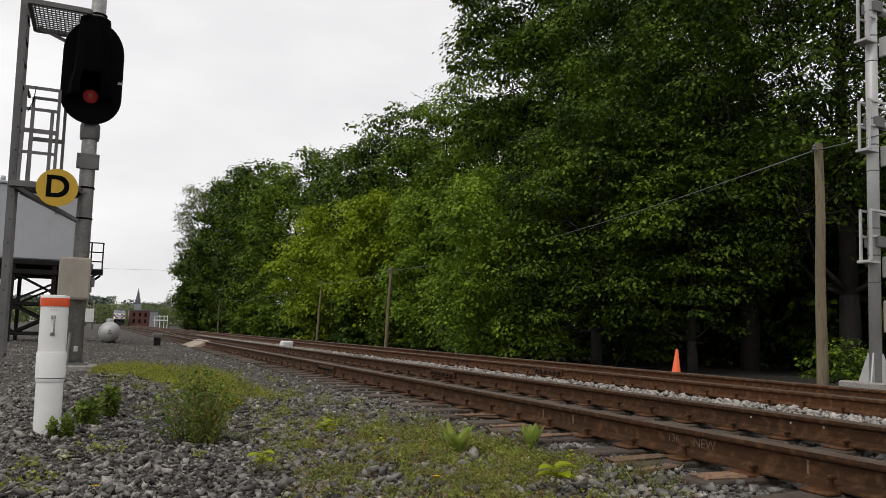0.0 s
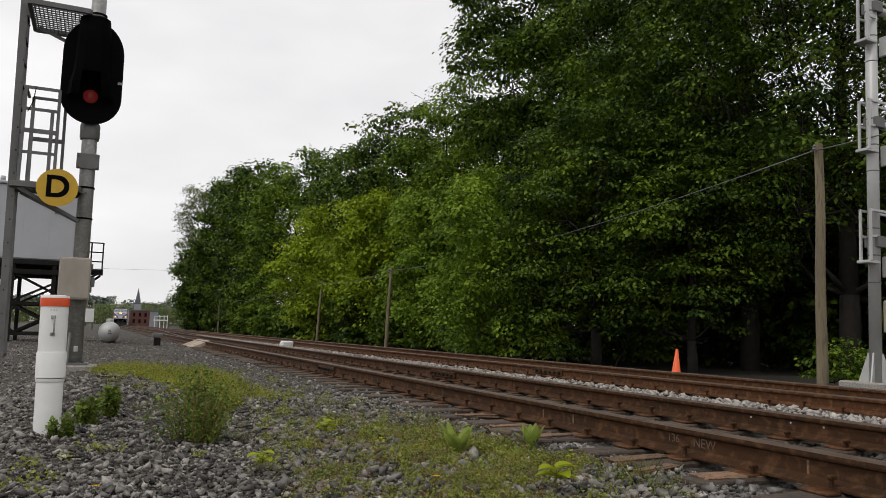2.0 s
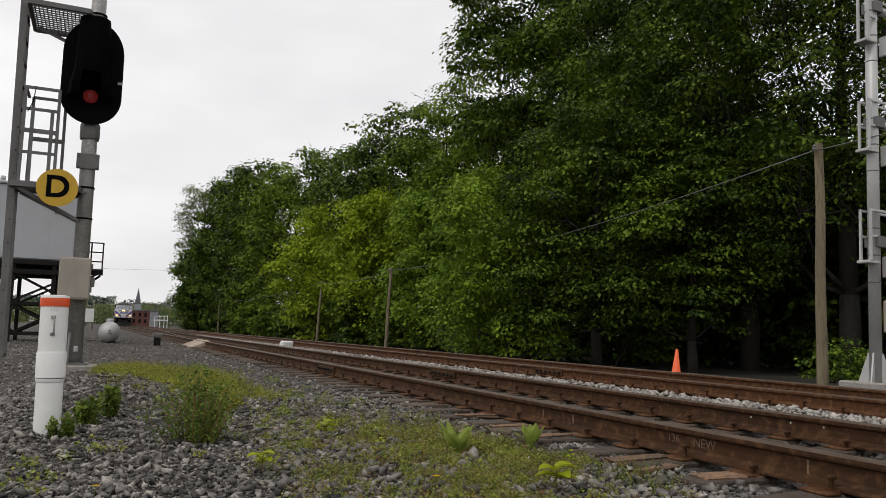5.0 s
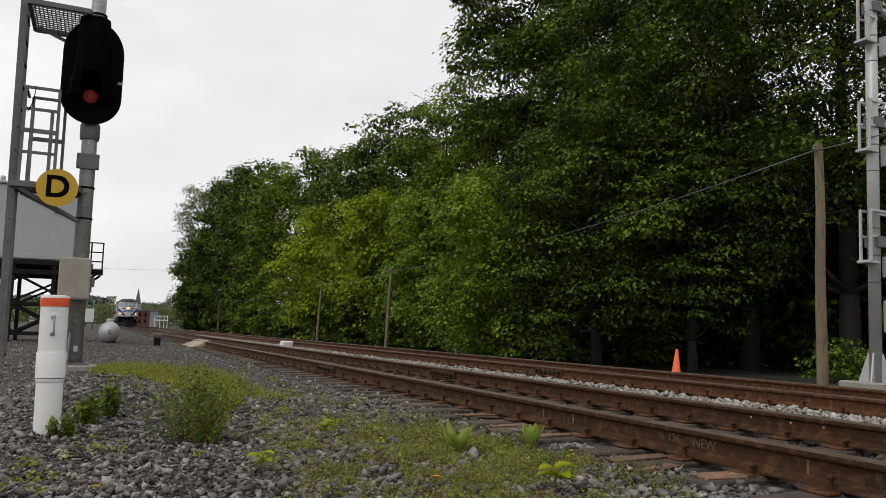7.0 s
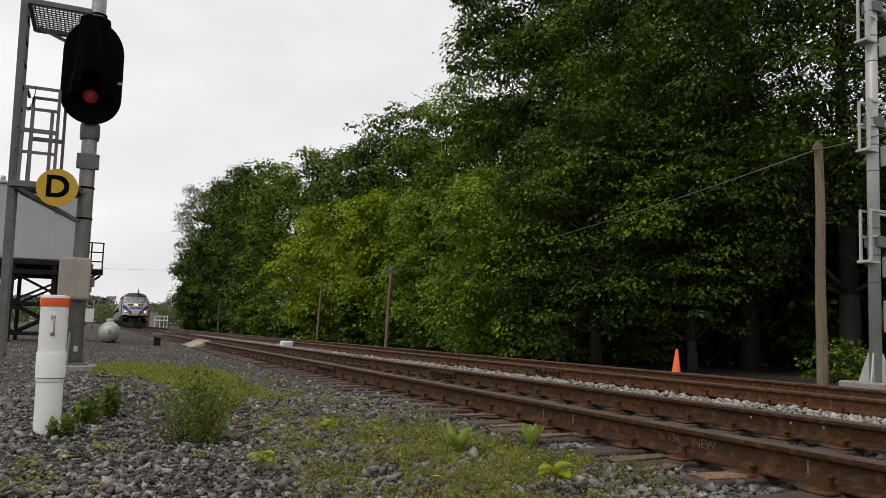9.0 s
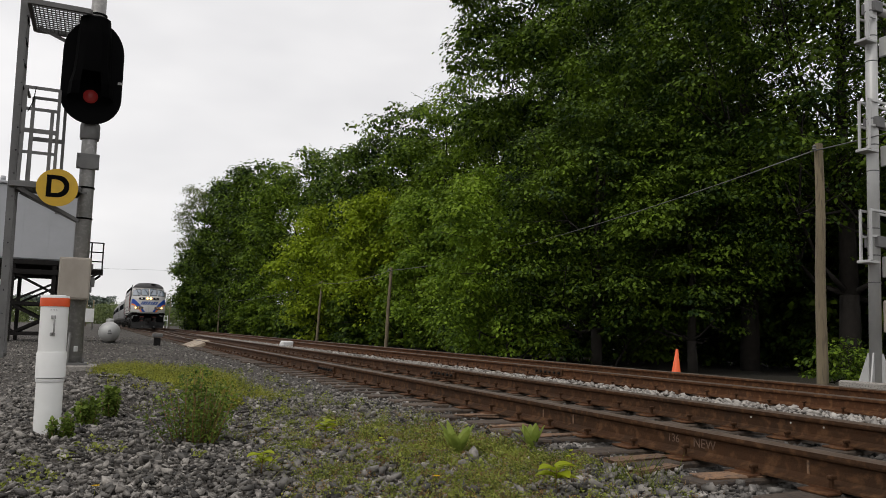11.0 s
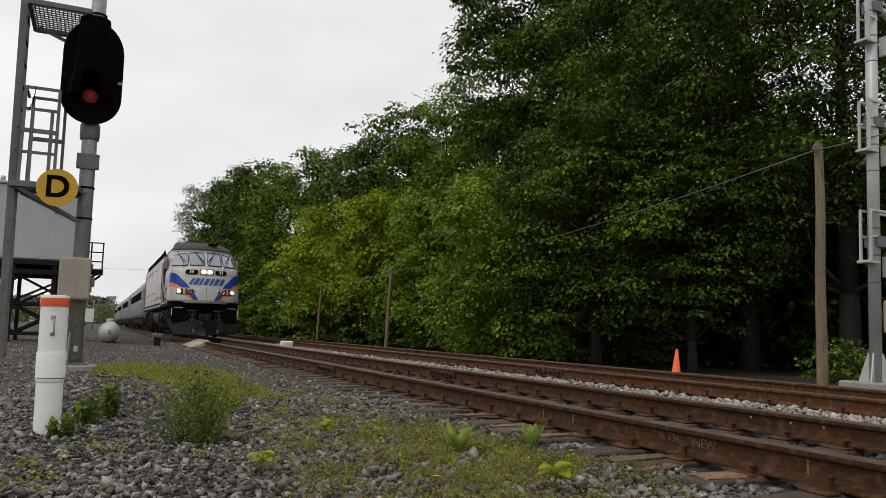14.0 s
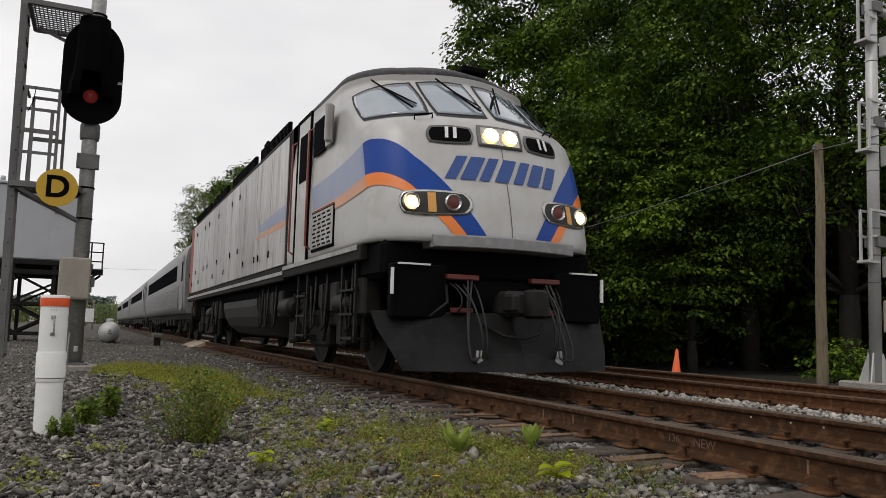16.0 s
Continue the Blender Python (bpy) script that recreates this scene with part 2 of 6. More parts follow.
def height(x, y):
    """Height of the ground: level track beds, a gravel heap, a slope to the woods."""
    x, y = np.asarray(x, dtype=float), np.asarray(y, dtype=float)
    z = 0.03 * np.sin(x * 1.7 + 0.6 * y) * np.sin(y * 0.9 - 0.4 * x) - 0.02
    z = z + 0.25 * np.exp(-(((x + 4.15) / 0.8) ** 2 + ((y - 9.2) / 1.1) ** 2))
    bed = np.clip((x + 1.9) / 0.7, 0, 1) * np.clip((8.2 - x) / 1.5, 0, 1)
    z = z * (1 - bed) + bed * np.where(x > 2.1, -0.02, 0.015)
    z = z - 0.25 * np.clip((x - 6.6) / 3.0, 0, 1)
    return z


def make_ground():
    def axis(fine_lo, fine_hi, step, far_lo, far_hi):
        mid = np.arange(fine_lo, fine_hi, step)
        out = np.geomspace(step, far_hi - fine_hi, 40)
        inn = np.geomspace(step, fine_lo - far_lo, 40)
        return np.concatenate([(fine_lo - inn)[::-1], mid, fine_hi + out])
    xs, ys = axis(-9, 12, 0.16, -2500, 2500), axis(2, 26, 0.2, -2500, 4000)
    X, Y = np.meshgrid(xs, ys)
    V = np.stack([X.ravel(), Y.ravel(), height(X, Y).ravel()], 1)
    nx, ny = len(xs), len(ys)
    i = (np.arange(ny - 1)[:, None] * nx + np.arange(nx - 1)[None]).ravel()
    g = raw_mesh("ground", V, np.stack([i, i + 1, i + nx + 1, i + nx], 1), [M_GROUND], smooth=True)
    return tagged(g, "grey gravel ground with dry weeds beside the tracks", "ground", kind="structure")


def ground_material():
    m = material("gravel_ground", (0.040, 0.033, 0.026), 0.95, 0, (0.024, 0.019, 0.014), 1.1, 0.8, bump=1.0, bump_scale=28, fine=(0.12, 0.108, 0.094), fine_scale=30)
    nt = m.node_tree
    b = nt.nodes["Principled BSDF"]
    link = b.inputs["Base Color"].links[0]
    src = link.from_socket
    geo = nt.nodes.new("ShaderNodeNewGeometry")
    sep = nt.nodes.new("ShaderNodeSeparateXYZ")
    nt.links.new(geo.outputs["Position"], sep.inputs["Vector"])
    # Woodland soil beyond the tracks, darkened further to hold the shade under the trees.
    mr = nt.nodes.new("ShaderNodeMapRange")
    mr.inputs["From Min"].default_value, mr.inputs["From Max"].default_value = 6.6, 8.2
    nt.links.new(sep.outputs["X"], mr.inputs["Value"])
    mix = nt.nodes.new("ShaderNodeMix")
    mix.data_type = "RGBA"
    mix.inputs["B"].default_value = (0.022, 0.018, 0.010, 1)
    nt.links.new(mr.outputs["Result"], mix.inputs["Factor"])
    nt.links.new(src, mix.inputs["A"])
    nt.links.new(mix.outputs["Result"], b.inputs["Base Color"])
    return m


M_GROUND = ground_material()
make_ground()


# ---- tracks ----
def rail_profile():
    half = [(0.0, 0.0), (0.076, 0.0), (0.076, 0.012), (0.03, 0.027), (0.0105, 0.045), (0.0085, 0.09), (0.0115, 0.125), (0.034, 0.137), (0.0375, 0.148), (0.037, 0.168), (0.029, 0.178), (0.015, 0.1815), (0.0, 0.182)]
    return half[1:] + [(-x, z) for x, z in half[-2:0:-1]]


def rail(track, x, y0, y1, z, mat, name="rail", x1=None):
    prof = rail_profile()
    bm = bmesh.new()
    x1 = x if x1 is None else x1
    n = max(2, int((y1 - y0) / 12) + 1)
    rings = []
    for k in range(n + 1):
        f = k / n
        rings.append([bm.verts.new((x + (x1 - x) * f + px + curve(y0 + (y1 - y0) * f), y0 + (y1 - y0) * f, z - 0.182 + pz)) for px, pz in prof])
    for a, b in zip(rings, rings[1:]):
        for k in range(len(prof)):
            fc = bm.faces.new((a[k], b[k], b[(k + 1) % len(prof)], a[(k + 1) % len(prof)]))
            zm = (prof[k][1] + prof[(k + 1) % len(prof)][1]) / 2
            fc.material_index = 1 if zm > 0.166 else 0
    bm.faces.new(rings[0])
    bm.faces.new(rings[-1][::-1])
    bmesh.ops.recalc_face_normals(bm, faces=bm.faces)
    return part(name, bm, [mat, M_RAILTOP], track)


def make_track(cx, z_top, mat, label):
    track = thing("railway_track", label, "railway track", "pair of tracks", kind="structure")
    for sx in (-1, 1):
        rail(track, cx + sx * GAUGE_HALF, -14, 420, z_top, mat)
    bm = bmesh.new()
    box(bm, (-1.3, -0.115, -0.18), (1.3, 0.115, 0.0), 0.012)
    tie0 = part("tie", bm, M_TIE, track)
    bm = bmesh.new()
    box(bm, (-0.17, -0.095, 0.0), (0.17, 0.095, 0.014), 0.004)
    for sx in (-1, 1):
        box(bm, (sx * 0.078 - 0.006, -0.095, 0.014), (sx * 0.078 + 0.006, 0.095, 0.026))
    plate0 = part("tie_plate", bm, M_RUST_RED, track)
    bm = bmesh.new()
    box(bm, (-0.009, -0.009, 0.0), (0.009, 0.009, 0.045))
    box(bm, (-0.022, -0.016, 0.04), (0.03, 0.016, 0.062), 0.006)
    spike0 = part("spike", bm, M_RUST, track)
    first = [True, True, True]
    rng = random.Random(int(cx * 10) + 5)

    def put(k, ob, m):
        if first[k]:
            ob.matrix_basis, first[k] = m, False
        else:
            share(ob, track, m)
    zt = z_top - 0.182 - 0.016
    far_v, far_f = [], []
    y, i = -13.2, 0
    while y < 400:
        dx, dr = rng.uniform(-0.07, 0.07), rng.uniform(-2.0, 2.0)
        if y < 75:
            put(0, tie0, pose(cx + dx, y, zt - rng.uniform(0, 0.006), rng.uniform(-1, 1), 0, dr))
        else:
            b = len(far_v)
            far_v += [(cx + dx + curve(y) + sx * 1.3, y + sy * 0.115, zt + (0 if sz else -0.18)) for sz in (0, 1) for sy in (-1, 1) for sx in (-1, 1)]
            far_f += [(b + 4, b + 5, b + 7, b + 6), (b, b + 1, b + 5, b + 4), (b + 1, b + 3, b + 7, b + 5), (b + 3, b + 2, b + 6, b + 7), (b + 2, b, b + 4, b + 6)]
        if y < 60:
            for sx in (-1, 1):
                put(1, plate0, pose(cx + sx * GAUGE_HALF, y, zt, 0, 0, rng.uniform(-1.5, 1.5)))
        if y < 26:
            for sx in (-1, 1):
                for side in (-1, 1):
                    lift = rng.choice((0.0, 0.0, 0.012, 0.03))
                    put(2, spike0, pose(cx + sx * GAUGE_HALF + side * 0.092, y + side * 0.05, zt + 0.004 + lift, 0, 0, 0 if side < 0 else 180))
        y += 0.53 + rng.uniform(-0.03, 0.03)
        i += 1
    far = raw_mesh("far_ties", far_v, far_f, [M_TIE])
    far.parent = track
    tagged(far, kind="stuff")
    return track


TRACK_A = make_track(0.0, RAIL_TOP, M_RUST, "rusty railway track on dark weathered ties in ballast")
TRACK_B = make_track(TRACK_2, RAIL_TOP - 0.04, M_RUST_RED, "red-brown rusty railway track beyond, in pale ballast")


# ---- woods ----
def leaf_cloud(rng, centres, radii, per, size, flat=0.3, droop=0.3):
    """Kite-shaped leaves scattered in flattened clumps round the centres."""
    n = len(centres) * per
    c = np.repeat(centres, per, axis=0)
    r = np.repeat(radii, per)
    u = rng.normal(size=(n, 3))
    u /= np.linalg.norm(u, axis=1)[:, None]
    u *= (rng.random(n) ** 0.45)[:, None]
    p = c + u * r[:, None] * np.array([1, 1, flat])
    d = u * np.array([1, 1, 0.3]) + rng.normal(size=(n, 3)) * 0.55
    d[:, 2] -= droop
    d /= np.linalg.norm(d, axis=1)[:, None]
    up = np.array([0, 0, 1.0]) + rng.normal(size=(n, 3)) * 0.45
    s = np.cross(d, up)
    s /= np.linalg.norm(s, axis=1)[:, None] + 1e-9
    L = size * rng.uniform(0.6, 1.3, n)[:, None]
    nrm = np.cross(s, d)
    a, b = p, p + d * L * 0.42 + s * L * 0.36 + nrm * L * 0.06
    t, e = p + d * L - nrm * L * 0.1, p + d * L * 0.42 - s * L * 0.36 + nrm * L * 0.06
    V = np.stack([a, b, t, e], 1).reshape(-1, 3)
    return V, np.arange(n * 4).reshape(-1, 4)


def leaf_domes(rng, centres, radii, per, size, flat):
    """Tufts of foliage: leaves shingled over the upper side of each tuft, hanging outwards, open and dark below."""
    n = len(centres) * per
    c, r = np.repeat(centres, per, axis=0), np.repeat(radii, per)
    u = rng.normal(size=(n, 3))
    u[:, 2] = np.where(rng.random(n) < 0.85, np.abs(u[:, 2]), u[:, 2] * 0.5)
    u /= np.linalg.norm(u, axis=1)[:, None]
    ragged = np.repeat(rng.uniform(0.8, 1.25, (len(centres), 3)), per, axis=0)
    p = c + u * (r * rng.uniform(0.55, 1.08, n) ** 0.8)[:, None] * np.array([1, 1, flat]) * ragged
    nrm = u * 0.7 + np.array([0, 0, 0.7]) + rng.normal(size=(n, 3)) * 0.42
    nrm /= np.linalg.norm(nrm, axis=1)[:, None]
    d = u * np.array([1, 1, 0]) + np.array([0, 0, -0.45]) + rng.normal(size=(n, 3)) * 0.4
    d -= nrm * (d * nrm).sum(1)[:, None]
    d /= np.linalg.norm(d, axis=1)[:, None] + 1e-9
    s = np.cross(nrm, d)
    L = size * rng.uniform(0.6, 1.3, n)[:, None]
    V = np.stack([p, p + d * L * 0.42 + s * L * 0.34 + nrm * L * 0.05, p + d * L - nrm * L * 0.12, p + d * L * 0.42 - s * L * 0.34 + nrm * L * 0.05], 1).reshape(-1, 3)
    return V, np.arange(n * 4).reshape(-1, 4)


def make_tree(x, y, h, rad, mat, label, seed, leaf=0.16, clumps=420, per=60, base=0.12, lean=0.0, clump=0.75, group="trees along the track", flat=0.5):
    rng = np.random.default_rng(seed)
    z0 = float(height(x, y)) - 0.05
    tree = thing("tree", label, "tree", group, pose(x, y, z0))
    bm = bmesh.new()
    tr = 0.016 * h + 0.05
    spine = [Vector((lean * f * h * 0.2 + rng.normal() * 0.12 * f, rng.normal() * 0.12 * f, f * h * 0.86)) for f in np.linspace(0, 1, 7)]
    for k in range(6):
        tube(bm, spine[k], spine[k + 1], tr * (1 - k / 6.5), tr * (1 - (k + 1) / 6.5), 8)
    # lobes: uneven masses of foliage carried by limbs
    nl = 24
    lobes, lr = [], []
    for k in range(nl):
        f = base + (1 - base) * (k + 0.4) / nl
        prof = math.sin(math.pi * min(1.0, (f - base * 0.4) ** 0.8 * 0.95)) ** 0.55
        ang = k * 2.4 + rng.uniform(-0.5, 0.5)
        rr = rad * prof * rng.uniform(0.45, 0.72)
        c = Vector((math.cos(ang) * rr + lean * f * h * 0.2, math.sin(ang) * rr, f * h * 0.97 - 0.3))
        lobes.append(c)
        lr.append(rad * rng.uniform(0.28, 0.46) * (0.55 + 0.45 * prof))
        s = spine[min(5, int(f * 5.4))]
        mid = s.lerp(c, 0.5) + Vector((0, 0, -0.05 * h * rng.uniform(0.2, 1)))
        tube(bm, s, mid, tr * 0.36 * (1.1 - f), tr * 0.24 * (1.1 - f), 6)
        tube(bm, mid, c, tr * 0.24 * (1.1 - f), 0.015, 6)
        for q in range(3 if h > 8 and y < 60 else 1):
            e = c + Vector(rng.normal(size=3)) * lr[-1] * 0.6
            tube(bm, mid.lerp(c, 0.6), e, tr * 0.12 * (1.1 - f) + 0.01, 0.008, 5)
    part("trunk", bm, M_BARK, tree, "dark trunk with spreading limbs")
    lobes, lr = np.array(lobes), np.array(lr)
    which = rng.choice(nl, clumps, p=lr ** 2 / (lr ** 2).sum())
    u = rng.normal(size=(clumps, 3))
    u /= np.linalg.norm(u, axis=1)[:, None]
    u[:, 2] = np.where(rng.random(clumps) < 0.8, np.abs(u[:, 2]), u[:, 2]) * (0.6 + 0.5 * min(1.0, flat))
    cen = lobes[which] + u * (lr[which] * rng.uniform(0.72, 1.12, clumps))[:, None]
    cen[:, 2] = np.maximum(cen[:, 2], 0.35)
    V, F = leaf_domes(rng, cen, clump * rng.uniform(0.5, 1.35, clumps), per, leaf, flat)
    crown = raw_mesh("crown", V, F, [mat])
    crown.parent = tree
    tagged(crown, "uneven leafy crown")
    return tree


M_LEAF_DARK = leaf_material("dark_green_leaves", (0.014, 0.034, 0.006), (0.165, 0.255, 0.022), 0.62, 0.28, 0.3, 0.5, 0.92)
M_LEAF_MID = leaf_material("mid_green_leaves", (0.034, 0.068, 0.009), (0.25, 0.37, 0.030), 0.6, 0.3, 0.3, 0.48, 0.9)
M_LEAF_YELLOW = leaf_material("yellow_green_leaves", (0.095, 0.15, 0.010), (0.38, 0.49, 0.026), 0.4, 0.35, 0.3, 0.42, 0.9)
M_LEAF_GREY = leaf_material("grey_green_leaves", (0.10, 0.125, 0.05), (0.20, 0.23, 0.095), 0.4)
M_LEAF_BRIGHT = leaf_material("bright_green_leaves", (0.067, 0.125, 0.013), (0.28, 0.41, 0.034), 0.5, 0.35, 0.3, 0.45, 0.9)
LEAVES = {"b": (M_LEAF_BRIGHT, "young broadleaf tree with bright green leaves"), "d": (M_LEAF_DARK, "tall broadleaf tree with dark green leaves"), "m": (M_LEAF_MID, "broadleaf tree with fresh mid-green leaves"),
          "y": (M_LEAF_YELLOW, "young tree with bright yellow-green leaves"), "g": (M_LEAF_GREY, "open feathery tree with pale grey-green leaves")}
# x, y, height, crown radius, leaf kind, leaf length, clumps, leaves per clump, lowest foliage
TREES = [
    (11.3, 135, 25.8, 4.6, "g", 0.30, 420, 40, 0.3),
    (10.9, 131, 13.0, 4.4, "d", 0.46, 560, 40, 0.02),
    (12.4, 112, 22.0, 5.4, "d", 0.40, 620, 50, 0.02),
    (12.9, 95, 21.4, 5.6, "d", 0.36, 640, 54, 0.02),
    (15.1, 82, 19.9, 6.0, "m", 0.34, 640, 54, 0.02),
    (16.1, 66, 17.0, 5.5, "d", 0.30, 600, 56, 0.04),
    (11.3, 54, 10.1, 4.2, "y", 0.24, 460, 54, 0.04),
    (12.2, 46, 9.8, 3.6, "y", 0.22, 460, 54, 0.05),
    (15.2, 52, 17.5, 5.0, "d", 0.27, 580, 56, 0.05),
    (15.8, 44, 16.7, 4.9, "m", 0.23, 620, 62, 0.06),
    (16.8, 38, 14.6, 4.4, "m", 0.21, 560, 60, 0.06),
    (12.6, 38, 9.1, 3.0, "b", 0.19, 460, 56, 0.05),
    (17.7, 31, 25.4, 6.6, "d", 0.22, 1500, 78, 0.08),
    (9.4, 24, 7.1, 3.0, "b", 0.14, 440, 75, 0.05),
    (15.2, 23, 17.5, 5.6, "d", 0.155, 1000, 86, 0.14),
    # Dark leaf kind chosen here to put in the shade below the tall crowns.
    (10.7, 20.5, 9.5, 3.4, "d", 0.13, 480, 85, 0.14),
    (15.4, 18.5, 17.5, 5.0, "d", 0.14, 640, 84, 0.28),
    # Dark leaf kind here too, standing in for canopy shade.
    (12.3, 17.8, 7.2, 2.8, "d", 0.125, 380, 85, 0.2),
    (15.9, 15.2, 17.5, 4.4, "d", 0.14, 460, 80, 0.2),
    (16.2, 12.6, 17.5, 4.4, "d", 0.14, 380, 80, 0.3),
    (25.0, 22, 9.8, 4.5, "m", 0.22, 420, 50, 0.1),
    # Backing row added behind the wood to close sky gaps and block light.
    (20.8, 14.5, 9.0, 4.5, "d", 0.42, 240, 30, 0.04),
    (19.5, 20.3, 9.2, 4.5, "d", 0.42, 240, 30, 0.04),
    (20.6, 27.0, 13.4, 5.5, "d", 0.42, 240, 30, 0.04),
    (22.9, 30.9, 14.9, 5.5, "d", 0.42, 240, 30, 0.04),
    (21.4, 38.5, 15.6, 5.5, "d", 0.42, 240, 30, 0.04),
    (23.1, 47.0, 15.0, 5.5, "d", 0.42, 240, 30, 0.04),
    (22.6, 57.0, 14.8, 5.5, "d", 0.42, 240, 30, 0.04),
    (24.2, 66.1, 15.6, 5.5, "d", 0.42, 240, 30, 0.04),
    (25.9, 82.9, 15.6, 5.5, "d", 0.42, 240, 30, 0.04),
    (28.0, 101.7, 14.2, 5.5, "d", 0.42, 240, 30, 0.04),
]
for k, (x, y, h, r, kd, leaf, cl, per, base) in enumerate(TREES):
    make_tree(x, y, h, r, LEAVES[kd][0], LEAVES[kd][1], 100 + k, leaf * 1.07, int(cl * (0.92 if y < 45 and x < 18 else 0.7)), int(per * (0.98 if y < 45 else 1.1)), base, clump=0.095 * r + 0.32 + 0.003 * y, flat=0.5 if kd == "d" and y < 40 else 0.75 if y < 60 else 1.0)


# ---- the train ----
M_LOCO = material("silver_white_loco_paint", (0.47, 0.465, 0.455), 0.32, 0.0, (0.40, 0.39, 0.375), 1.2, 0.8, fine=(0.41, 0.395, 0.375), fine_scale=5)
M_LOCO_SIDE = material("streaked_silver_side_panels", (0.45, 0.445, 0.44), 0.36, 0.15, (0.30, 0.285, 0.27), 2.6, 0.9, fine=(0.26, 0.22, 0.19), fine_scale=8, spread=0.16, stretch=(1, 1, 0.16))
M_ROOF = material("dark_grey_roof", (0.020, 0.019, 0.020), 0.65, 0.0, (0.034, 0.032, 0.032), 2.5, 0.8, fine=(0.065, 0.06, 0.058), fine_scale=9, spec=0.3)
M_BLUE = material("blue_stripe", (0.008, 0.052, 0.29), 0.4, 0, (0.010, 0.05, 0.23), 3, 0.6, spec=0.2)
M_BLUE_PALE = material("faded_blue_grey_stripe", (0.24, 0.28, 0.42), 0.4, 0, (0.30, 0.32, 0.40), 2, 0.7)
M_ORANGE = material("orange_stripe", (0.80, 0.20, 0.02), 0.35, 0, (0.66, 0.17, 0.03), 3, 0.6)
M_ORANGE_PALE = material("faded_orange_stripe", (0.62, 0.27, 0.13), 0.4, 0, (0.5, 0.3, 0.22), 2, 0.7)
M_LOGO = material("dull_blue_emblem", (0.045, 0.09, 0.27), 0.45, 0, (0.04, 0.075, 0.21), 4, 0.6, spec=0.2)
M_GLASS_DARK = material("tinted_windscreen_glass", (0.20, 0.24, 0.28), 0.04, 0.0, (0.15, 0.19, 0.23), 1.2, 0.8, spec=1.0, coat=1.0)
M_GLASS_COACH = material("dark_coach_glass", (0.010, 0.011, 0.013), 0.3, 0, (0.016, 0.016, 0.018), 2, 0.6, spec=0.0)
M_BAND = material("matt_black_band", (0.007, 0.007, 0.008), 0.9, 0, (0.012, 0.012, 0.012), 2, 0.6, spec=0.0)
M_RUBBER = material("black_rubber", (0.012, 0.012, 0.012), 0.7, 0, (0.02, 0.02, 0.02), 5, 0.6)
M_WHITE_EDGE = material("white_safety_paint", (0.72, 0.72, 0.72), 0.5, 0, (0.6, 0.6, 0.58), 6, 0.6)
M_RED_GEAR = material("dull_red_fittings", (0.12, 0.02, 0.015), 0.6, 0, (0.12, 0.03, 0.025), 8, 0.7)
M_RED_STEP = material("red_brown_door_edge", (0.30, 0.075, 0.05), 0.6, 0, (0.2, 0.06, 0.05), 4, 0.7)
M_STAINLESS = material("dull_stainless_steel", (0.23, 0.23, 0.232), 0.5, 0.3, (0.175, 0.175, 0.177), 1.5, 0.7, fine=(0.27, 0.26, 0.25), fine_scale=10)
M_LAMP = glow("lit_headlight", (1.0, 0.56, 0.17), 5.5)
M_REFLECTOR = material("lamp_reflector", (0.5, 0.5, 0.48), 0.25, 0.8, (0.35, 0.33, 0.3), 9, 0.7)
M_TANK = material("dusty_grey_tank", (0.034, 0.033, 0.032), 0.6, 0, (0.018, 0.0175, 0.017), 1.5, 0.8, spec=0.3)
M_STEP = material("grimy_step_steel", (0.013, 0.012, 0.011), 0.6, 0.1, (0.005, 0.0047, 0.0044), 5, 0.8, spec=0.25)
M_PLOUGH = material("dark_grey_plough_paint", (0.024, 0.0235, 0.023), 0.5, 0.0, (0.004, 0.0038, 0.0037), 1.6, 0.95, fine=(0.02, 0.019, 0.018), fine_scale=7, spec=0.3)
M_AMBER = material("amber_lamp_panel", (0.62, 0.30, 0.06), 0.4, 0, (0.5, 0.25, 0.06), 9, 0.6)

# nose and cab levels: z, foremost y, half width, corner width, corner depth
LEVELS = [(1.60, -0.32, 1.505, 0.42, 0.55), (1.66, -0.335, 1.51, 0.42, 0.55), (1.75, -0.33, 1.52, 0.42, 0.55), (2.05, -0.27, 1.52, 0.42, 0.55),
          (2.50, -0.13, 1.52, 0.44, 0.58), (2.90, 0.0, 1.51, 0.46, 0.62), (3.06, 0.06, 1.50, 0.48, 0.66), (3.16, 0.14, 1.49, 0.52, 0.74),
          (3.26, 0.26, 1.48, 0.56, 0.82), (3.56, 0.60, 1.45, 0.60, 0.90), (3.86, 0.95, 1.40, 0.60, 0.90), (3.95, 1.04, 1.38, 0.60, 0.90), (4.00, 1.00, 1.40, 0.60, 0.9),
          (4.12, 1.14, 1.35, 0.60, 0.9), (4.26, 1.46, 1.24, 0.55, 0.9), (4.40, 1.95, 1.06, 0.45, 0.8), (4.50, 2.45, 0.90, 0.30, 0.6), (4.56, 3.0, 0.7, 0.1, 0.3)]
CAB_END = 4.55


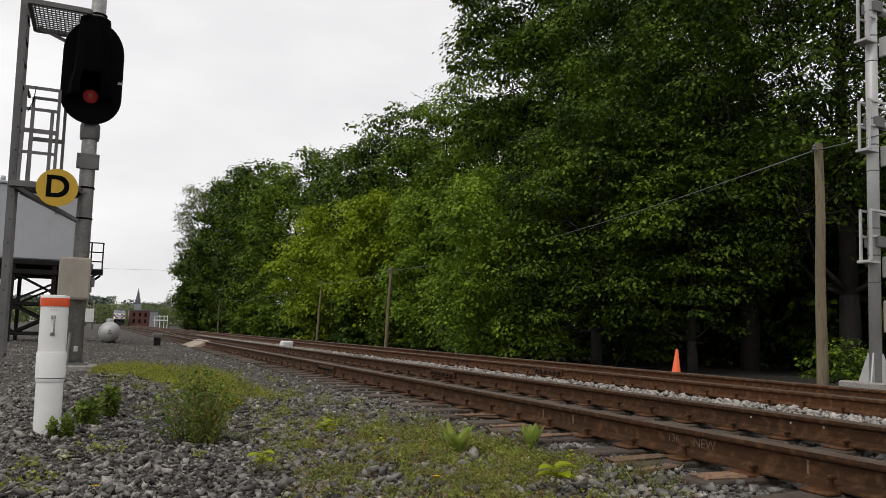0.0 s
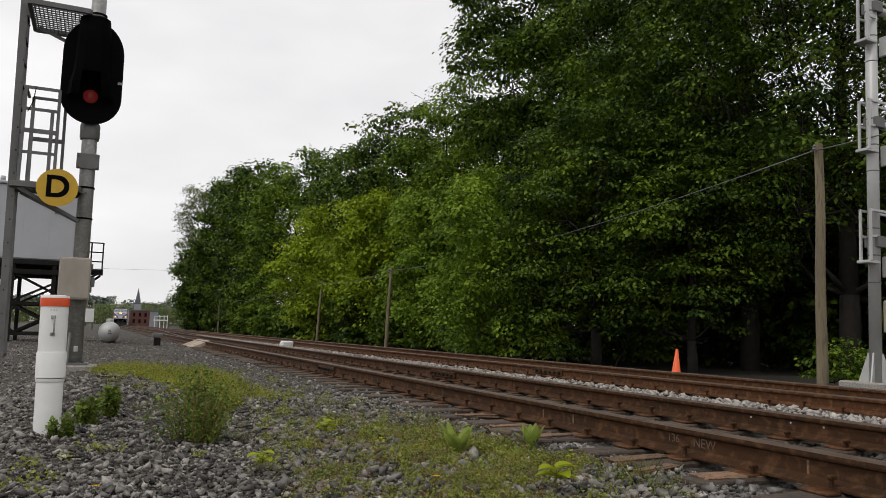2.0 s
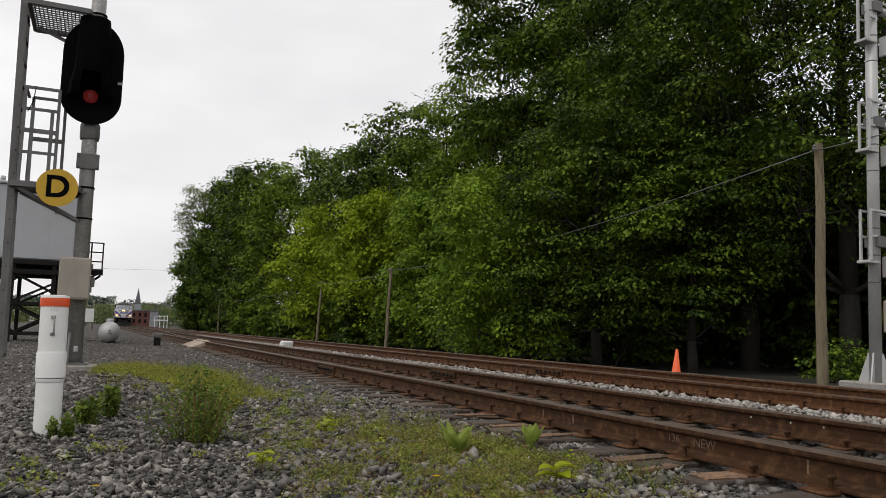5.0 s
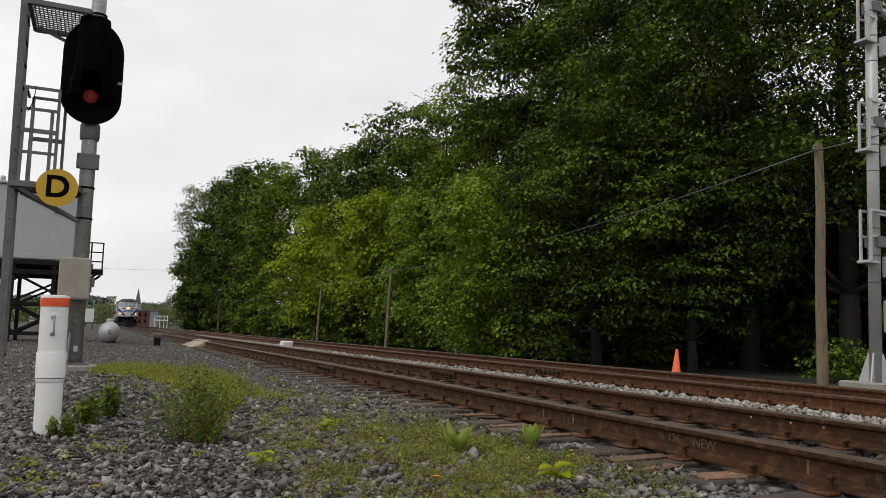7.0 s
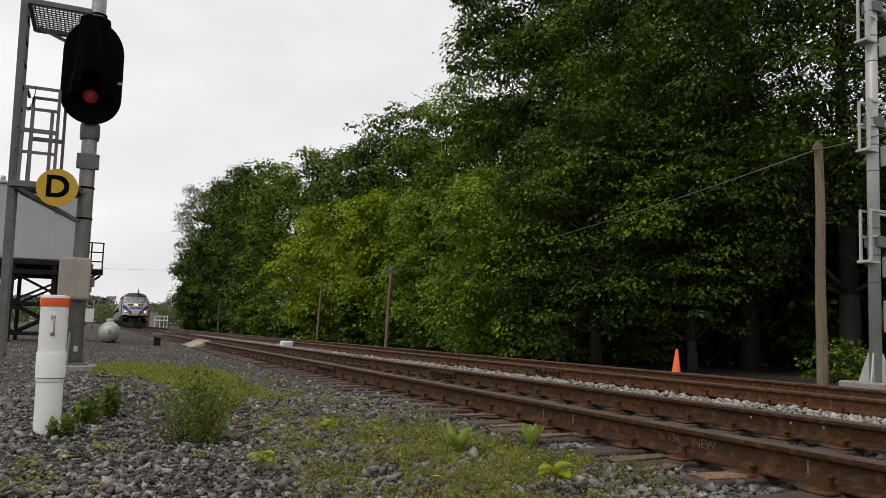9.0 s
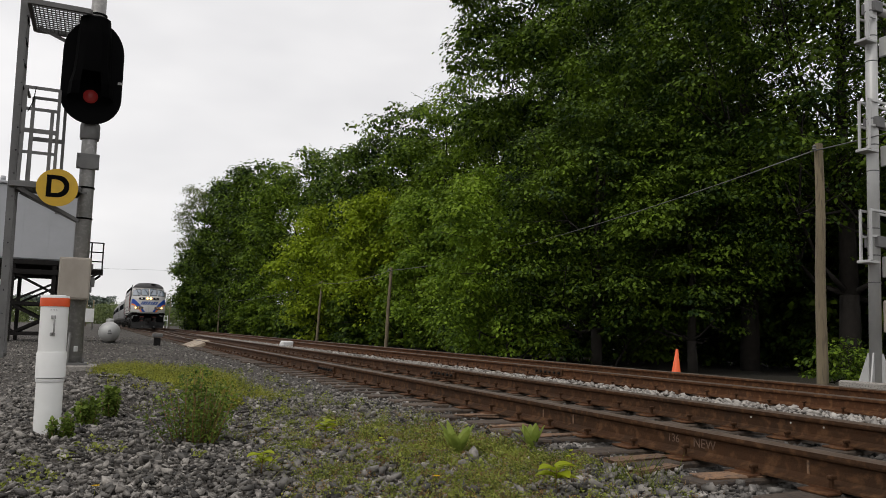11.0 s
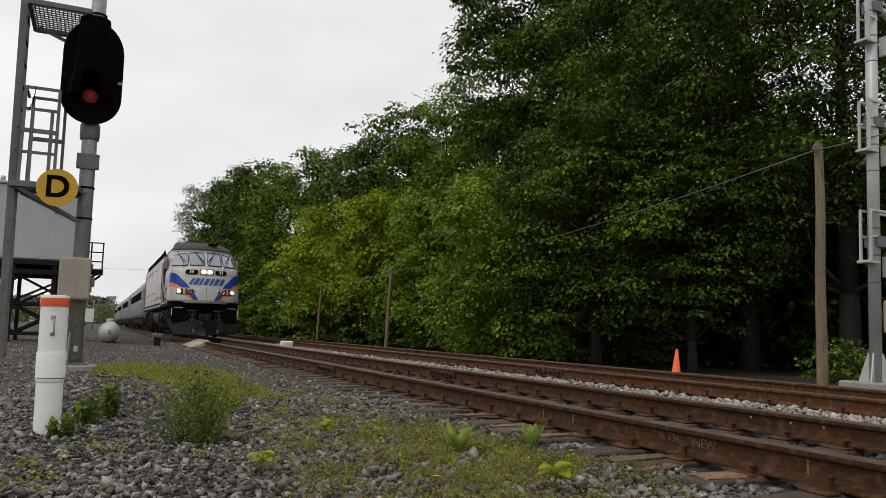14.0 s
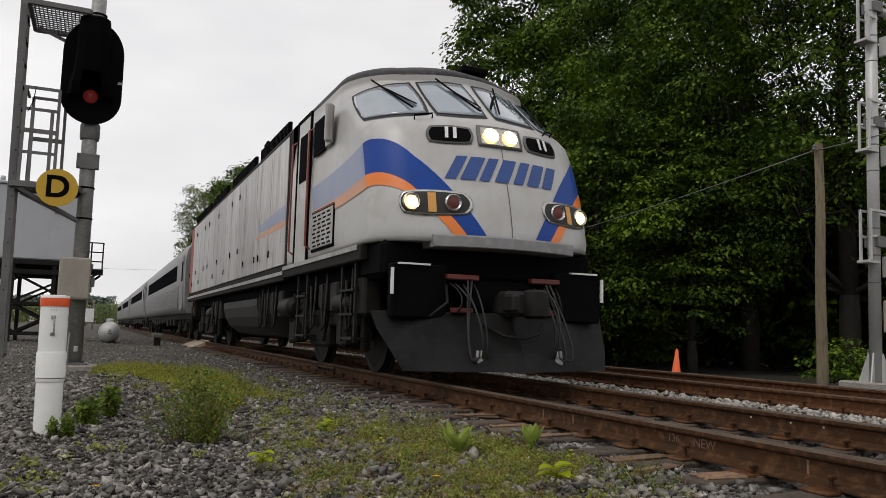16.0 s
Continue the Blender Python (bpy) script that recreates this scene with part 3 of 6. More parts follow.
def nose(s, z, out=0.0):
    """The nose's skin: |s| to 1 over the bowed front, to 2 round the corner, beyond that metres along the side."""
    z = max(LEVELS[0][0], min(LEVELS[-1][0], z))
    for a, b in zip(LEVELS, LEVELS[1:]):
        if z <= b[0]:
            f = (z - a[0]) / (b[0] - a[0])
            yf, w, cw, cd = [a[i] + (b[i] - a[i]) * f for i in (1, 2, 3, 4)]
            break
    k, sg = abs(s), (1 if s >= 0 else -1)
    bow = 0.26
    if k <= 1:
        x, y = k * (w - cw), yf + bow * k * k
    elif k <= 2:
        t = (k - 1) * math.pi / 2
        x, y = w - cw + cw * math.sin(t), yf + bow + (cd) * (1 - math.cos(t)) + 0.16 * math.sin(t) * math.cos(t)
    else:
        x, y = w, yf + bow + cd + (k - 2)
    p = Vector((sg * x, y, z))
    if out:
        e = 0.02
        ds = nose(s + e, z) - nose(s - e, z)
        dz = nose(s, z + e) - nose(s, z - e)
        n = ds.cross(dz)
        p = p + n.normalized() * out
    return p


def side_s(y, z):
    """s of a point on the side at y."""
    q = nose(2.0, z)
    return 2.0 + (y - q.y)


def skin_patch(bm, fs, nu, nv, out, mi=0, rounded=0.0, thick=0.0):
    """A patch laid on the nose: fs(u, v) gives (s, z) for u, v in 0..1."""
    g = []
    for j in range(nv + 1):
        row = []
        for i in range(nu + 1):
            u, v = i / nu * 2 - 1, j / nv * 2 - 1
            if rounded:
                u, v = u * math.sqrt(1 - rounded * v * v), v * math.sqrt(1 - rounded * u * u)
            s, z = fs(u * 0.5 + 0.5, v * 0.5 + 0.5)
            row.append(bm.verts.new(nose(s, z, out)))
        g.append(row)
    for j in range(nv):
        for i in range(nu):
            f = bm.faces.new((g[j][i], g[j][i + 1], g[j + 1][i + 1], g[j + 1][i]))
            f.smooth, f.material_index = True, mi
    if thick:
        rim = g[0] + [r[-1] for r in g[1:]] + g[-1][-2::-1] + [r[0] for r in g[-2:0:-1]]
        low = [bm.verts.new(v.co) for v in rim]
        for v, l in zip(rim, low):
            c = Vector((0, 2.2, 2.8))
            l.co = v.co + (c - v.co).normalized() * thick
        for k in range(len(rim)):
            f = bm.faces.new((rim[k], low[k], low[(k + 1) % len(rim)], rim[(k + 1) % len(rim)]))
            f.material_index = mi
    return g


def quad(c):
    """Bilinear patch through four (s, z) corners: bottom left, bottom right, top right, top left."""
    def fs(u, v):
        return tuple((c[0][i] * (1 - u) + c[1][i] * u) * (1 - v) + (c[3][i] * (1 - u) + c[2][i] * u) * v for i in (0, 1))
    return fs


def spline(pts, t):
    """Smooth curve through (s, value) pairs."""
    for k in range(len(pts) - 1):
        if t <= pts[k + 1][0] or k == len(pts) - 2:
            f = max(0, min(1, (t - pts[k][0]) / (pts[k + 1][0] - pts[k][0])))
            g = lambda i: pts[max(0, min(len(pts) - 1, i))]
            m0 = (g(k + 1)[1] - g(k - 1)[1]) / max(1e-6, g(k + 1)[0] - g(k - 1)[0])
            m1 = (g(k + 2)[1] - g(k)[1]) / max(1e-6, g(k + 2)[0] - g(k)[0])
            d = pts[k + 1][0] - pts[k][0]
            return (2 * f ** 3 - 3 * f * f + 1) * pts[k][1] + (f ** 3 - 2 * f * f + f) * d * m0 + (-2 * f ** 3 + 3 * f * f) * pts[k + 1][1] + (f ** 3 - f * f) * d * m1


def make_locomotive():
    loco = thing("locomotive", "silver-white passenger locomotive with blue and orange stripes on the track", "locomotive")
    # nose and cab skin
    bm = bmesh.new()
    ss = [0, 0.2, 0.4, 0.6, 0.8, 1.0] + [1 + k / 8 for k in range(1, 9)]
    zs = []
    for a, b in zip(LEVELS, LEVELS[1:]):
        n = 3 if b[0] - a[0] > 0.2 else 1
        zs += [a[0] + (b[0] - a[0]) * i / n for i in range(n)]
    zs.append(LEVELS[-1][0])
    rings = []
    for z in zs:
        half = [nose(s, z) for s in ss]
        q = half[-1]
        tail = [Vector((q.x, q.y + (CAB_END - q.y) * f, z)) for f in (0.33, 0.66, 1.0)]
        half = half + tail
        ring = [Vector((-p.x, p.y, p.z)) for p in half[:0:-1]] + half
        rings.append([bm.verts.new(p) for p in ring])
    for a, b, z in zip(rings, rings[1:], zs):
        for k in range(len(a) - 1):
            f = bm.faces.new((a[k], a[k + 1], b[k + 1], b[k]))
            f.smooth, f.material_index = True, (1 if z > 3.955 else 0)
    bm.faces.new([v for v in rings[-1]]).material_index = 1
    bm.faces.new([v for v in rings[0]][::-1])
    part("cab", bm, [M_LOCO, M_ROOF], loco, "rounded silver-white cab and nose")
    # hood behind the cab: dark walls that darken the panel gaps, dark arched top
    prof = [(1.50, 1.50), (1.50, 3.93), (1.44, 4.02), (1.2, 4.22), (0.8, 4.38), (0, 4.42)]
    prof = prof + [(-x, z) for x, z in prof[-2::-1]]
    bm = bmesh.new()
    ends = [[bm.verts.new((x, y, z)) for x, z in prof] for y in (CAB_END - 0.01, 19.45)]
    for k in range(len(prof) - 1):
        f = bm.faces.new((ends[0][k], ends[0][k + 1], ends[1][k + 1], ends[1][k]))
        f.material_index = 1 if min(prof[k][1], prof[k + 1][1]) > 3.9 else 0
    bm.faces.new((ends[0][-1], ends[0][0], ends[1][0], ends[1][-1])).material_index = 1
    bm.faces.new(ends[1])
    bmesh.ops.recalc_face_normals(bm, faces=bm.faces)
    part("hood", bm, [M_DARK_STEEL, M_ROOF], loco, "long engine hood with a dark roof")
    # hood side panels with gaps, and their latches
    edges = [4.75, 6.1, 7.1, 7.5, 8.8, 9.6, 10.7, 11.6, 12.9, 13.6, 14.8, 15.7, 16.8, 17.7, 18.6, 19.4]
    for sx in (-1, 1):
        for a, b in zip(edges, edges[1:]):
            bm = bmesh.new()
            x = sx * 1.5
            box(bm, (min(x, x + sx * 0.022), a + 0.017, 1.64), (max(x, x + sx * 0.022), b - 0.017, 3.86), 0.008)
            panel = part("hood_panel", bm, M_RED_STEP if a > 18.5 else M_LOCO_SIDE, loco)
            for z in ((1.85,) if int(a * 10) % 2 else (2.2, 3.45)):
                bm = bmesh.new()
                xl = sx * 1.528
                box(bm, (min(xl, xl + sx * 0.02), b - 0.08, z), (max(xl, xl + sx * 0.02), b - 0.045, z + 0.13), 0.004)
                part("latch", bm, M_BLACK, panel, "black panel latch")
        for a, b in ((5.1, 7.6), (8.2, 11.2), (12.0, 14.6), (15.2, 18.6)):
            bm = bmesh.new()
            x = sx * 1.40
            n = int((b - a) / 0.11)
            box(bm, (min(x, x + sx * 0.05), a, 3.94), (max(x, x + sx * 0.05), b, 4.22))
            for k in range(n):
                y = a + (k + 0.5) * (b - a) / n
                box(bm, (min(x, x + sx * 0.075), y - 0.02, 3.95), (max(x, x + sx * 0.075), y + 0.02, 4.21))
            part("roof_grille", bm, M_BLACK, loco, "black slatted air intake")
        # sill and its pale edge
        bm = bmesh.new()
        x = sx * 1.44
        box(bm, (min(x, x + sx * 0.1), 4.7, 1.36), (max(x, x + sx * 0.1), 19.45, 1.50), 0.015)
        box(bm, (min(x, x + sx * 0.1), 0.6, 1.40), (max(x, x + sx * 0.1), 4.7, 1.598), 0.015)
        part("side_sill", bm, M_DARK_STEEL, loco)
        bm = bmesh.new()
        x = sx * 1.545
        box(bm, (min(x, x + sx * 0.012), 4.7, 1.455), (max(x, x + sx * 0.012), 19.4, 1.52))
        box(bm, (min(x, x + sx * 0.012), 0.7, 1.53), (max(x, x + sx * 0.012), 4.7, 1.592))
        part("sill_edge", bm, M_LOCO_SIDE, loco, "dirty pale edge along the sill")
        # door, grab rails, side window, mirror, louvre
        x = sx * 1.515
        door = None
        bm = bmesh.new()
        box(bm, (min(x, x + sx * 0.025), 3.25, 1.58), (max(x, x + sx * 0.025), 3.95, 3.85), 0.01)
        door = part("cab_door", bm, M_LOCO, loco)
        bm = bmesh.new()
        for yy in (3.2, 3.99):
            box(bm, (min(x, x + sx * 0.035), yy - 0.025, 1.56), (max(x, x + sx * 0.035), yy + 0.025, 3.9))
        box(bm, (min(x, x + sx * 0.035), 3.2, 3.85), (max(x, x + sx * 0.035), 4.0, 3.9))
        part("door_frame", bm, M_BLACK, door, "dark door gap")
        bm = bmesh.new()
        box(bm, (min(x + sx * 0.026, x + sx * 0.034), 3.38, 2.85), (max(x + sx * 0.026, x + sx * 0.034), 3.82, 3.6), 0.003)
        part("door_window", bm, M_GLASS_COACH, door)
        for yy in (3.08, 4.12):
            bm = bmesh.new()
            path_tube(bm, [(x, yy, 1.75), (x + sx * 0.08, yy, 1.8), (x + sx * 0.08, yy, 3.55), (x, yy, 3.6)], 0.017)
            part("grab_rail", bm, M_RED_STEP, loco, "red-brown grab rail beside the door")
        bm = bmesh.new()
        box(bm, (min(x, x + sx * 0.02), 2.42, 3.12), (max(x, x + sx * 0.02), 3.02, 3.66), 0.01)
        w = part("side_window", bm, M_BLACK, loco)
        bm = bmesh.new()
        box(bm, (min(x + sx * 0.021, x + sx * 0.028), 2.5, 3.18), (max(x + sx * 0.021, x + sx * 0.028), 2.95, 3.6), 0.003)
        part("pane", bm, M_GLASS_COACH, w)
        bm = bmesh.new()
        box(bm, (min(x + sx * 0.03, x + sx * 0.14), 1.95, 3.14), (max(x + sx * 0.03, x + sx * 0.14), 2.03, 3.68), 0.02)
        box(bm, (min(x + sx * 0.0, x + sx * 0.03), 2.03, 3.14), (max(x + sx * 0.0, x + sx * 0.03), 2.36, 3.68), 0.01)
        bar(bm, (x, 2.3, 3.66), (x + sx * 0.1, 2.0, 3.66), 0.03, 0.03)
        bar(bm, (x, 2.3, 3.2), (x + sx * 0.1, 2.0, 3.2), 0.03, 0.03)
        part("wing_mirror", bm, M_LOCO_SIDE, loco, "grey folding wind deflector")
        bm = bmesh.new()
        box(bm, (min(x, x + sx * 0.02), 1.80, 1.68), (max(x, x + sx * 0.02), 2.95, 2.28), 0.02)
        lou = part("louvre", bm, M_BLACK, loco, "slotted side louvre panel in a dark frame")
        bm = bmesh.new()
        box(bm, (min(x + sx * 0.012, x + sx * 0.03), 1.84, 1.72), (max(x + sx * 0.012, x + sx * 0.03), 2.91, 2.24), 0.01)
        part("louvre_plate", bm, M_LOCO_SIDE, lou)
        for r in range(8):
            for c in range(4):
                bm = bmesh.new()
                y0, z0 = 1.90 + c * 0.245 + 0.05 * (r % 2), 1.745 + r * 0.061
                box(bm, (min(x + sx * 0.025, x + sx * 0.034), y0, z0), (max(x + sx * 0.025, x + sx * 0.034), y0 + 0.17, z0 + 0.028), 0.004)
                part("slot", bm, M_BLACK, lou)
    # stripes: blue over orange, rising to the corner and sweeping down to a V on the nose
    for sg in (-1, 1):
        blue_hi = [(0.27, 1.63), (0.47, 1.97), (0.76, 2.38), (1.03, 2.66), (1.35, 2.84), (1.7, 2.88), (2.0, 2.82), (3.0, 2.72), (4.5, 2.66)]
        blue_lo = [(0.2, 1.20), (0.46, 1.60), (0.65, 1.88), (0.88, 2.12), (1.12, 2.30), (1.45, 2.42), (1.75, 2.43), (2.0, 2.40), (3.0, 2.32), (4.5, 2.30)]
        oran_lo = [(0.2, 1.05), (0.58, 1.58), (0.76, 1.84), (0.94, 2.04), (1.14, 2.17), (1.45, 2.26), (1.75, 2.27), (2.0, 2.24), (3.0, 2.18), (4.5, 2.17)]
        for nm, hi, lo, s0, s1, mat in (("blue_stripe", blue_hi, blue_lo, 0.28, 1.86, M_BLUE), ("blue_stripe", blue_hi, blue_lo, 1.86, 4.3, M_BLUE_PALE),
                                        ("orange_stripe", blue_lo, oran_lo, 0.46, 1.86, M_ORANGE), ("orange_stripe", blue_lo, oran_lo, 1.86, 4.3, M_ORANGE_PALE)):
            bm = bmesh.new()

            def fs(u, v, hi=hi, lo=lo, s0=s0, s1=s1):
                s = s0 + (s1 - s0) * u
                a, b = max(1.64, spline(lo, s)), max(1.642, spline(hi, s))
                return sg * s, a + (b - a) * v
            skin_patch(bm, fs, 36, 4, 0.006 if "blue" in nm else 0.0085)
            part(nm, bm, mat, loco)
        x = sg * 1.5255
        for mat, z0, z1, y0, y1 in ((M_BLUE_PALE, 2.42, 2.68, 4.8, 7.05), (M_ORANGE_PALE, 2.30, 2.415, 4.8, 7.4)):
            bm = bmesh.new()
            vs = [bm.verts.new((x, y0, z0)), bm.verts.new((x, y1, z0)), bm.verts.new((x, y1, z0 + (z1 - z0) * 0.55)), bm.verts.new((x, y0, z1))]
            bm.faces.new(vs if sg > 0 else vs[::-1])
            part("side_stripe", bm, mat, loco, "faded stripe on the hood side")
    # windscreen: four panes with black gaskets and wipers
    for c in ([(-1.72, 3.20), (-0.84, 3.235), (-0.94, 3.86), (-1.75, 3.70)], [(-0.74, 3.235), (-0.07, 3.25), (-0.09, 3.88), (-0.84, 3.86)],
              [(0.07, 3.25), (0.74, 3.235), (0.84, 3.86), (0.09, 3.88)], [(0.84, 3.235), (1.72, 3.20), (1.75, 3.70), (0.94, 3.86)]):
        cs, cz = sum(p[0] for p in c) / 4, sum(p[1] for p in c) / 4
        bm = bmesh.new()
        skin_patch(bm, quad([(cs + (s - cs) * 1.09, cz + (z - cz) * 1.13) for s, z in c]), 14, 10, 0.006, 0, 0.12)
        wf = part("windscreen", bm, M_RUBBER, loco, "raked windscreen pane with a black gasket")
        bm = bmesh.new()
        skin_patch(bm, quad(c), 14, 10, 0.014, 0, 0.12, 0.01)
        part("pane", bm, M_GLASS_DARK, wf)
        bm = bmesh.new()
        lean = 0.32 if cs < 0 else -0.32
        a, b = nose(cs + lean * 0.9, 3.30, 0.05), nose(cs - lean * 0.3, 3.9, 0.05)
        bar(bm, a, b, 0.02, 0.02)
        bar(bm, nose(cs + lean * 1.1, 3.40, 0.035), nose(cs + lean * 0.1, 3.72, 0.035), 0.03, 0.015)
        part("wiper", bm, M_BLACK, wf)
    # number boards with the number
    for sg in (-1, 1):
        c = [(sg * 0.60 - 0.235, 2.83), (sg * 0.60 + 0.235, 2.83), (sg * 0.60 + 0.235, 3.02), (sg * 0.60 - 0.235, 3.02)]
        bm = bmesh.new()
        skin_patch(bm, quad([(c[0][0] - 0.03, 2.80), (c[1][0] + 0.03, 2.80), (c[2][0] + 0.03, 3.05), (c[3][0] - 0.03, 3.05)]), 10, 6, 0.012, 0, 0.25, 0.02)
        nb = part("number_board", bm, M_GALV_DARK, loco, "oval black number board")
        bm = bmesh.new()
        skin_patch(bm, quad(c), 10, 6, 0.02, 0, 0.25)
        part("face", bm, M_BLACK, nb)
        p = nose(sg * 0.60, 2.925, 0.036)
        side = (nose(sg * 0.60 + 0.12, 2.925, 0.036) - nose(sg * 0.60 - 0.12, 2.925, 0.036)).normalized()
        n = side.cross(nose(sg * 0.60, 3.0, 0.036) - nose(sg * 0.60, 2.85, 0.036)).normalized()
        m = Matrix((side, n.cross(side), n)).transposed().to_4x4()
        m.translation = p + n * 0.008
        writing("11", 0.2, M_WHITE_EDGE, nb, m, "number").data.offset = 0.011
    # upper headlight housing
    bm = bmesh.new()
    skin_patch(bm, quad([(-0.29, 2.80), (0.29, 2.80), (0.29, 3.08), (-0.29, 3.08)]), 8, 6, 0.02, 0, 0.04, 0.03)
    hh = part("headlight_housing", bm, M_GALV_DARK, loco, "square upper headlight housing")
    bm = bmesh.new()
    skin_patch(bm, quad([(-0.25, 2.83), (0.25, 2.83), (0.25, 3.05), (-0.25, 3.05)]), 8, 6, 0.026, 0, 0.04)
    part("reflector", bm, M_REFLECTOR, hh)
    for sg in (-1, 1):
        p = nose(sg * 0.125, 2.94, 0.03)
        n = (nose(sg * 0.125, 2.94, 0.5) - p).normalized()
        bm = bmesh.new()
        lathe(bm, [(0.09, 0.0), (0.10, 0.02), (0.06, 0.035), (0.02, 0.04)], 18, Matrix.Translation(p) @ n.to_track_quat("Z", "Y").to_matrix().to_4x4())
        part("lamp", bm, M_LAMP, hh, "lit round headlight")
    # lower lamp clusters in dark oval recesses
    for sg in (-1, 1):
        bm = bmesh.new()
        skin_patch(bm, quad([(sg * 0.84 - 0.41, 1.89), (sg * 0.84 + 0.42, 1.89), (sg * 0.84 + 0.42, 2.2), (sg * 0.84 - 0.42, 2.2)]), 16, 8, 0.014, 0, 0.3, 0.03)
        cl = part("lamp_pod", bm, M_REFLECTOR, loco, "oval headlight pod")
        bm = bmesh.new()
        skin_patch(bm, quad([(sg * 0.84 - 0.38, 1.915), (sg * 0.84 + 0.38, 1.915), (sg * 0.84 + 0.38, 2.175), (sg * 0.84 - 0.38, 2.175)]), 16, 8, 0.019, 0, 0.3)
        part("recess", bm, M_TANK, cl)
        bm = bmesh.new()
        skin_patch(bm, quad([(sg * 0.84 - 0.04, 1.93), (sg * 0.84 + 0.04, 1.93), (sg * 0.84 + 0.04, 2.16), (sg * 0.84 - 0.04, 2.16)]), 3, 3, 0.025)
        part("amber_panel", bm, M_AMBER, cl, "amber divider between the lamps")
        for off, mat, r, nm in ((0.235, M_LAMP, 0.075, "ditch_light"), (-0.2, M_RED_GEAR, 0.07, "marker_light")):
            s = sg * (0.84 + off)
            p = nose(s, 2.045, 0.0)
            d = Vector((0, -1, 0)) * 0.75 + (nose(s, 2.045, 0.5) - p).normalized() * 0.25
            m = Matrix.Translation(p + d.normalized() * 0.02) @ d.to_track_quat("Z", "Y").to_matrix().to_4x4()
            bm = bmesh.new()
            lathe(bm, [(r + 0.02, -0.03), (r + 0.035, 0.03), (r + 0.02, 0.045), (r + 0.005, 0.03), (r * 0.8, 0.02)], 18, m)
            ring = part("lamp_ring", bm, M_REFLECTOR, cl, "bright lamp ring")
            bm = bmesh.new()
            lathe(bm, [(r, 0.0), (r, 0.028), (r * 0.6, 0.04), (r * 0.2, 0.045)], 18, m)
            part(nm, bm, mat, ring, "lit round ditch light" if mat is M_LAMP else "dark red marker lamp")
    # emblem drawn as slanted plain shapes
    def emblem(corners):
        bm = bmesh.new()
        skin_patch(bm, quad(corners), 6, 6, 0.011)
        part("emblem_bar", bm, M_LOGO, loco, "slanted blue emblem shape")

    zb, zt = 2.35, 2.65
    for x0, w in ((-0.70, 0.12), (-0.54, 0.17), (-0.33, 0.12), (-0.15, 0.17), (0.08, 0.13), (0.26, 0.17), (0.48, 0.15)):
        emblem([(x0, zb), (x0 + w, zb), (x0 + w + 0.15, zt), (x0 + 0.15, zt)])
    bm = bmesh.new()
    skin_patch(bm, quad([(-0.006, 1.66), (0.006, 1.66), (0.006, 2.79), (-0.006, 2.79)]), 1, 10, 0.004)
    part("nose_seam", bm, M_GALV_DARK, loco)
    for a, b in ((-1.0, -0.8), (0.8, 1.0)):
        bm = bmesh.new()
        path_tube(bm, [nose(a, 3.14, 0.0), nose(a, 3.14, 0.06), nose(b, 3.17, 0.06), nose(b, 3.17, 0.0)], 0.012)
        part("grab_iron", bm, M_BLACK, loco)
    bm = bmesh.new()
    box(bm, (0.2, 1.5, 4.30), (0.62, 1.75, 4.40), 0.02)
    part("roof_hatch", bm, M_BLACK, loco)
    bm = bmesh.new()
    path_tube(bm, [(-1.2, 8.3, 4.2), (-1.25, 8.3, 4.5), (-1.25, 8.0, 4.52)], 0.03)
    part("horn", bm, M_BLACK, loco)
    # anticlimber, black end sheets, snow plough
    bm = bmesh.new()
    cols = []
    for k in range(13):
        sx = -0.86 + 1.72 * k / 12
        p = nose(sx, 1.66)
        cols.append([bm.verts.new((p.x, p.y + dy, z)) for dy, z in ((0.3, 1.53), (-0.05, 1.53), (-0.06, 1.54), (-0.06, 1.655), (-0.045, 1.672), (0.3, 1.672))])
    for a, b in zip(cols, cols[1:]):
        for q in range(6):
            bm.faces.new((a[q], b[q], b[(q + 1) % 6], a[(q + 1) % 6]))
    bm.faces.new(cols[0])
    bm.faces.new(cols[-1][::-1])
    bmesh.ops.recalc_face_normals(bm, faces=bm.faces)
    part("anticlimber", bm, M_STAINLESS, loco, "bowed grey anticlimber shelf under the nose")
    bm = bmesh.new()
    box(bm, (-1.44, 0.12, 1.18), (1.44, 0.9, 1.62), 0.06)
    part("buffer_beam", bm, M_BLACK, loco)
    for sg in (-1, 1):
        bm = bmesh.new()
        box(bm, (min(sg * 0.72, sg * 1.40), -0.12, 0.72), (max(sg * 0.72, sg * 1.40), 0.02, 1.33), 0.02)
        sh = part("end_sheet", bm, M_BLACK, loco, "black steel end sheet")
        bm = bmesh.new()
        box(bm, (min(sg * 0.95, sg * 1.33), -0.16, 1.315), (max(sg * 0.95, sg * 1.33), -0.10, 1.335))
        box(bm, (min(sg * 1.39, sg * 1.42), -0.16, 0.98), (max(sg * 1.39, sg * 1.42), -0.13, 1.27))
        part("white_edge", bm, M_WHITE_EDGE, sh, "white-painted step edge")
    bm = bmesh.new()
    n = 10
    rows_ = []
    for (z, fwd, wd) in ((0.80, 0.02, 1.56), (0.60, -0.10, 1.52), (0.36, -0.30, 1.42), (0.15, -0.42, 1.32)):
        rows_.append([bm.verts.new((wd * (2 * k / n - 1), fwd - 0.42 * (1 - abs(2 * k / n - 1)) ** 1.0 + 0.1, z)) for k in range(n + 1)])
    for a, b in zip(rows_, rows_[1:]):
        for k in range(n):
            bm.faces.new((a[k], b[k], b[k + 1], a[k + 1]))
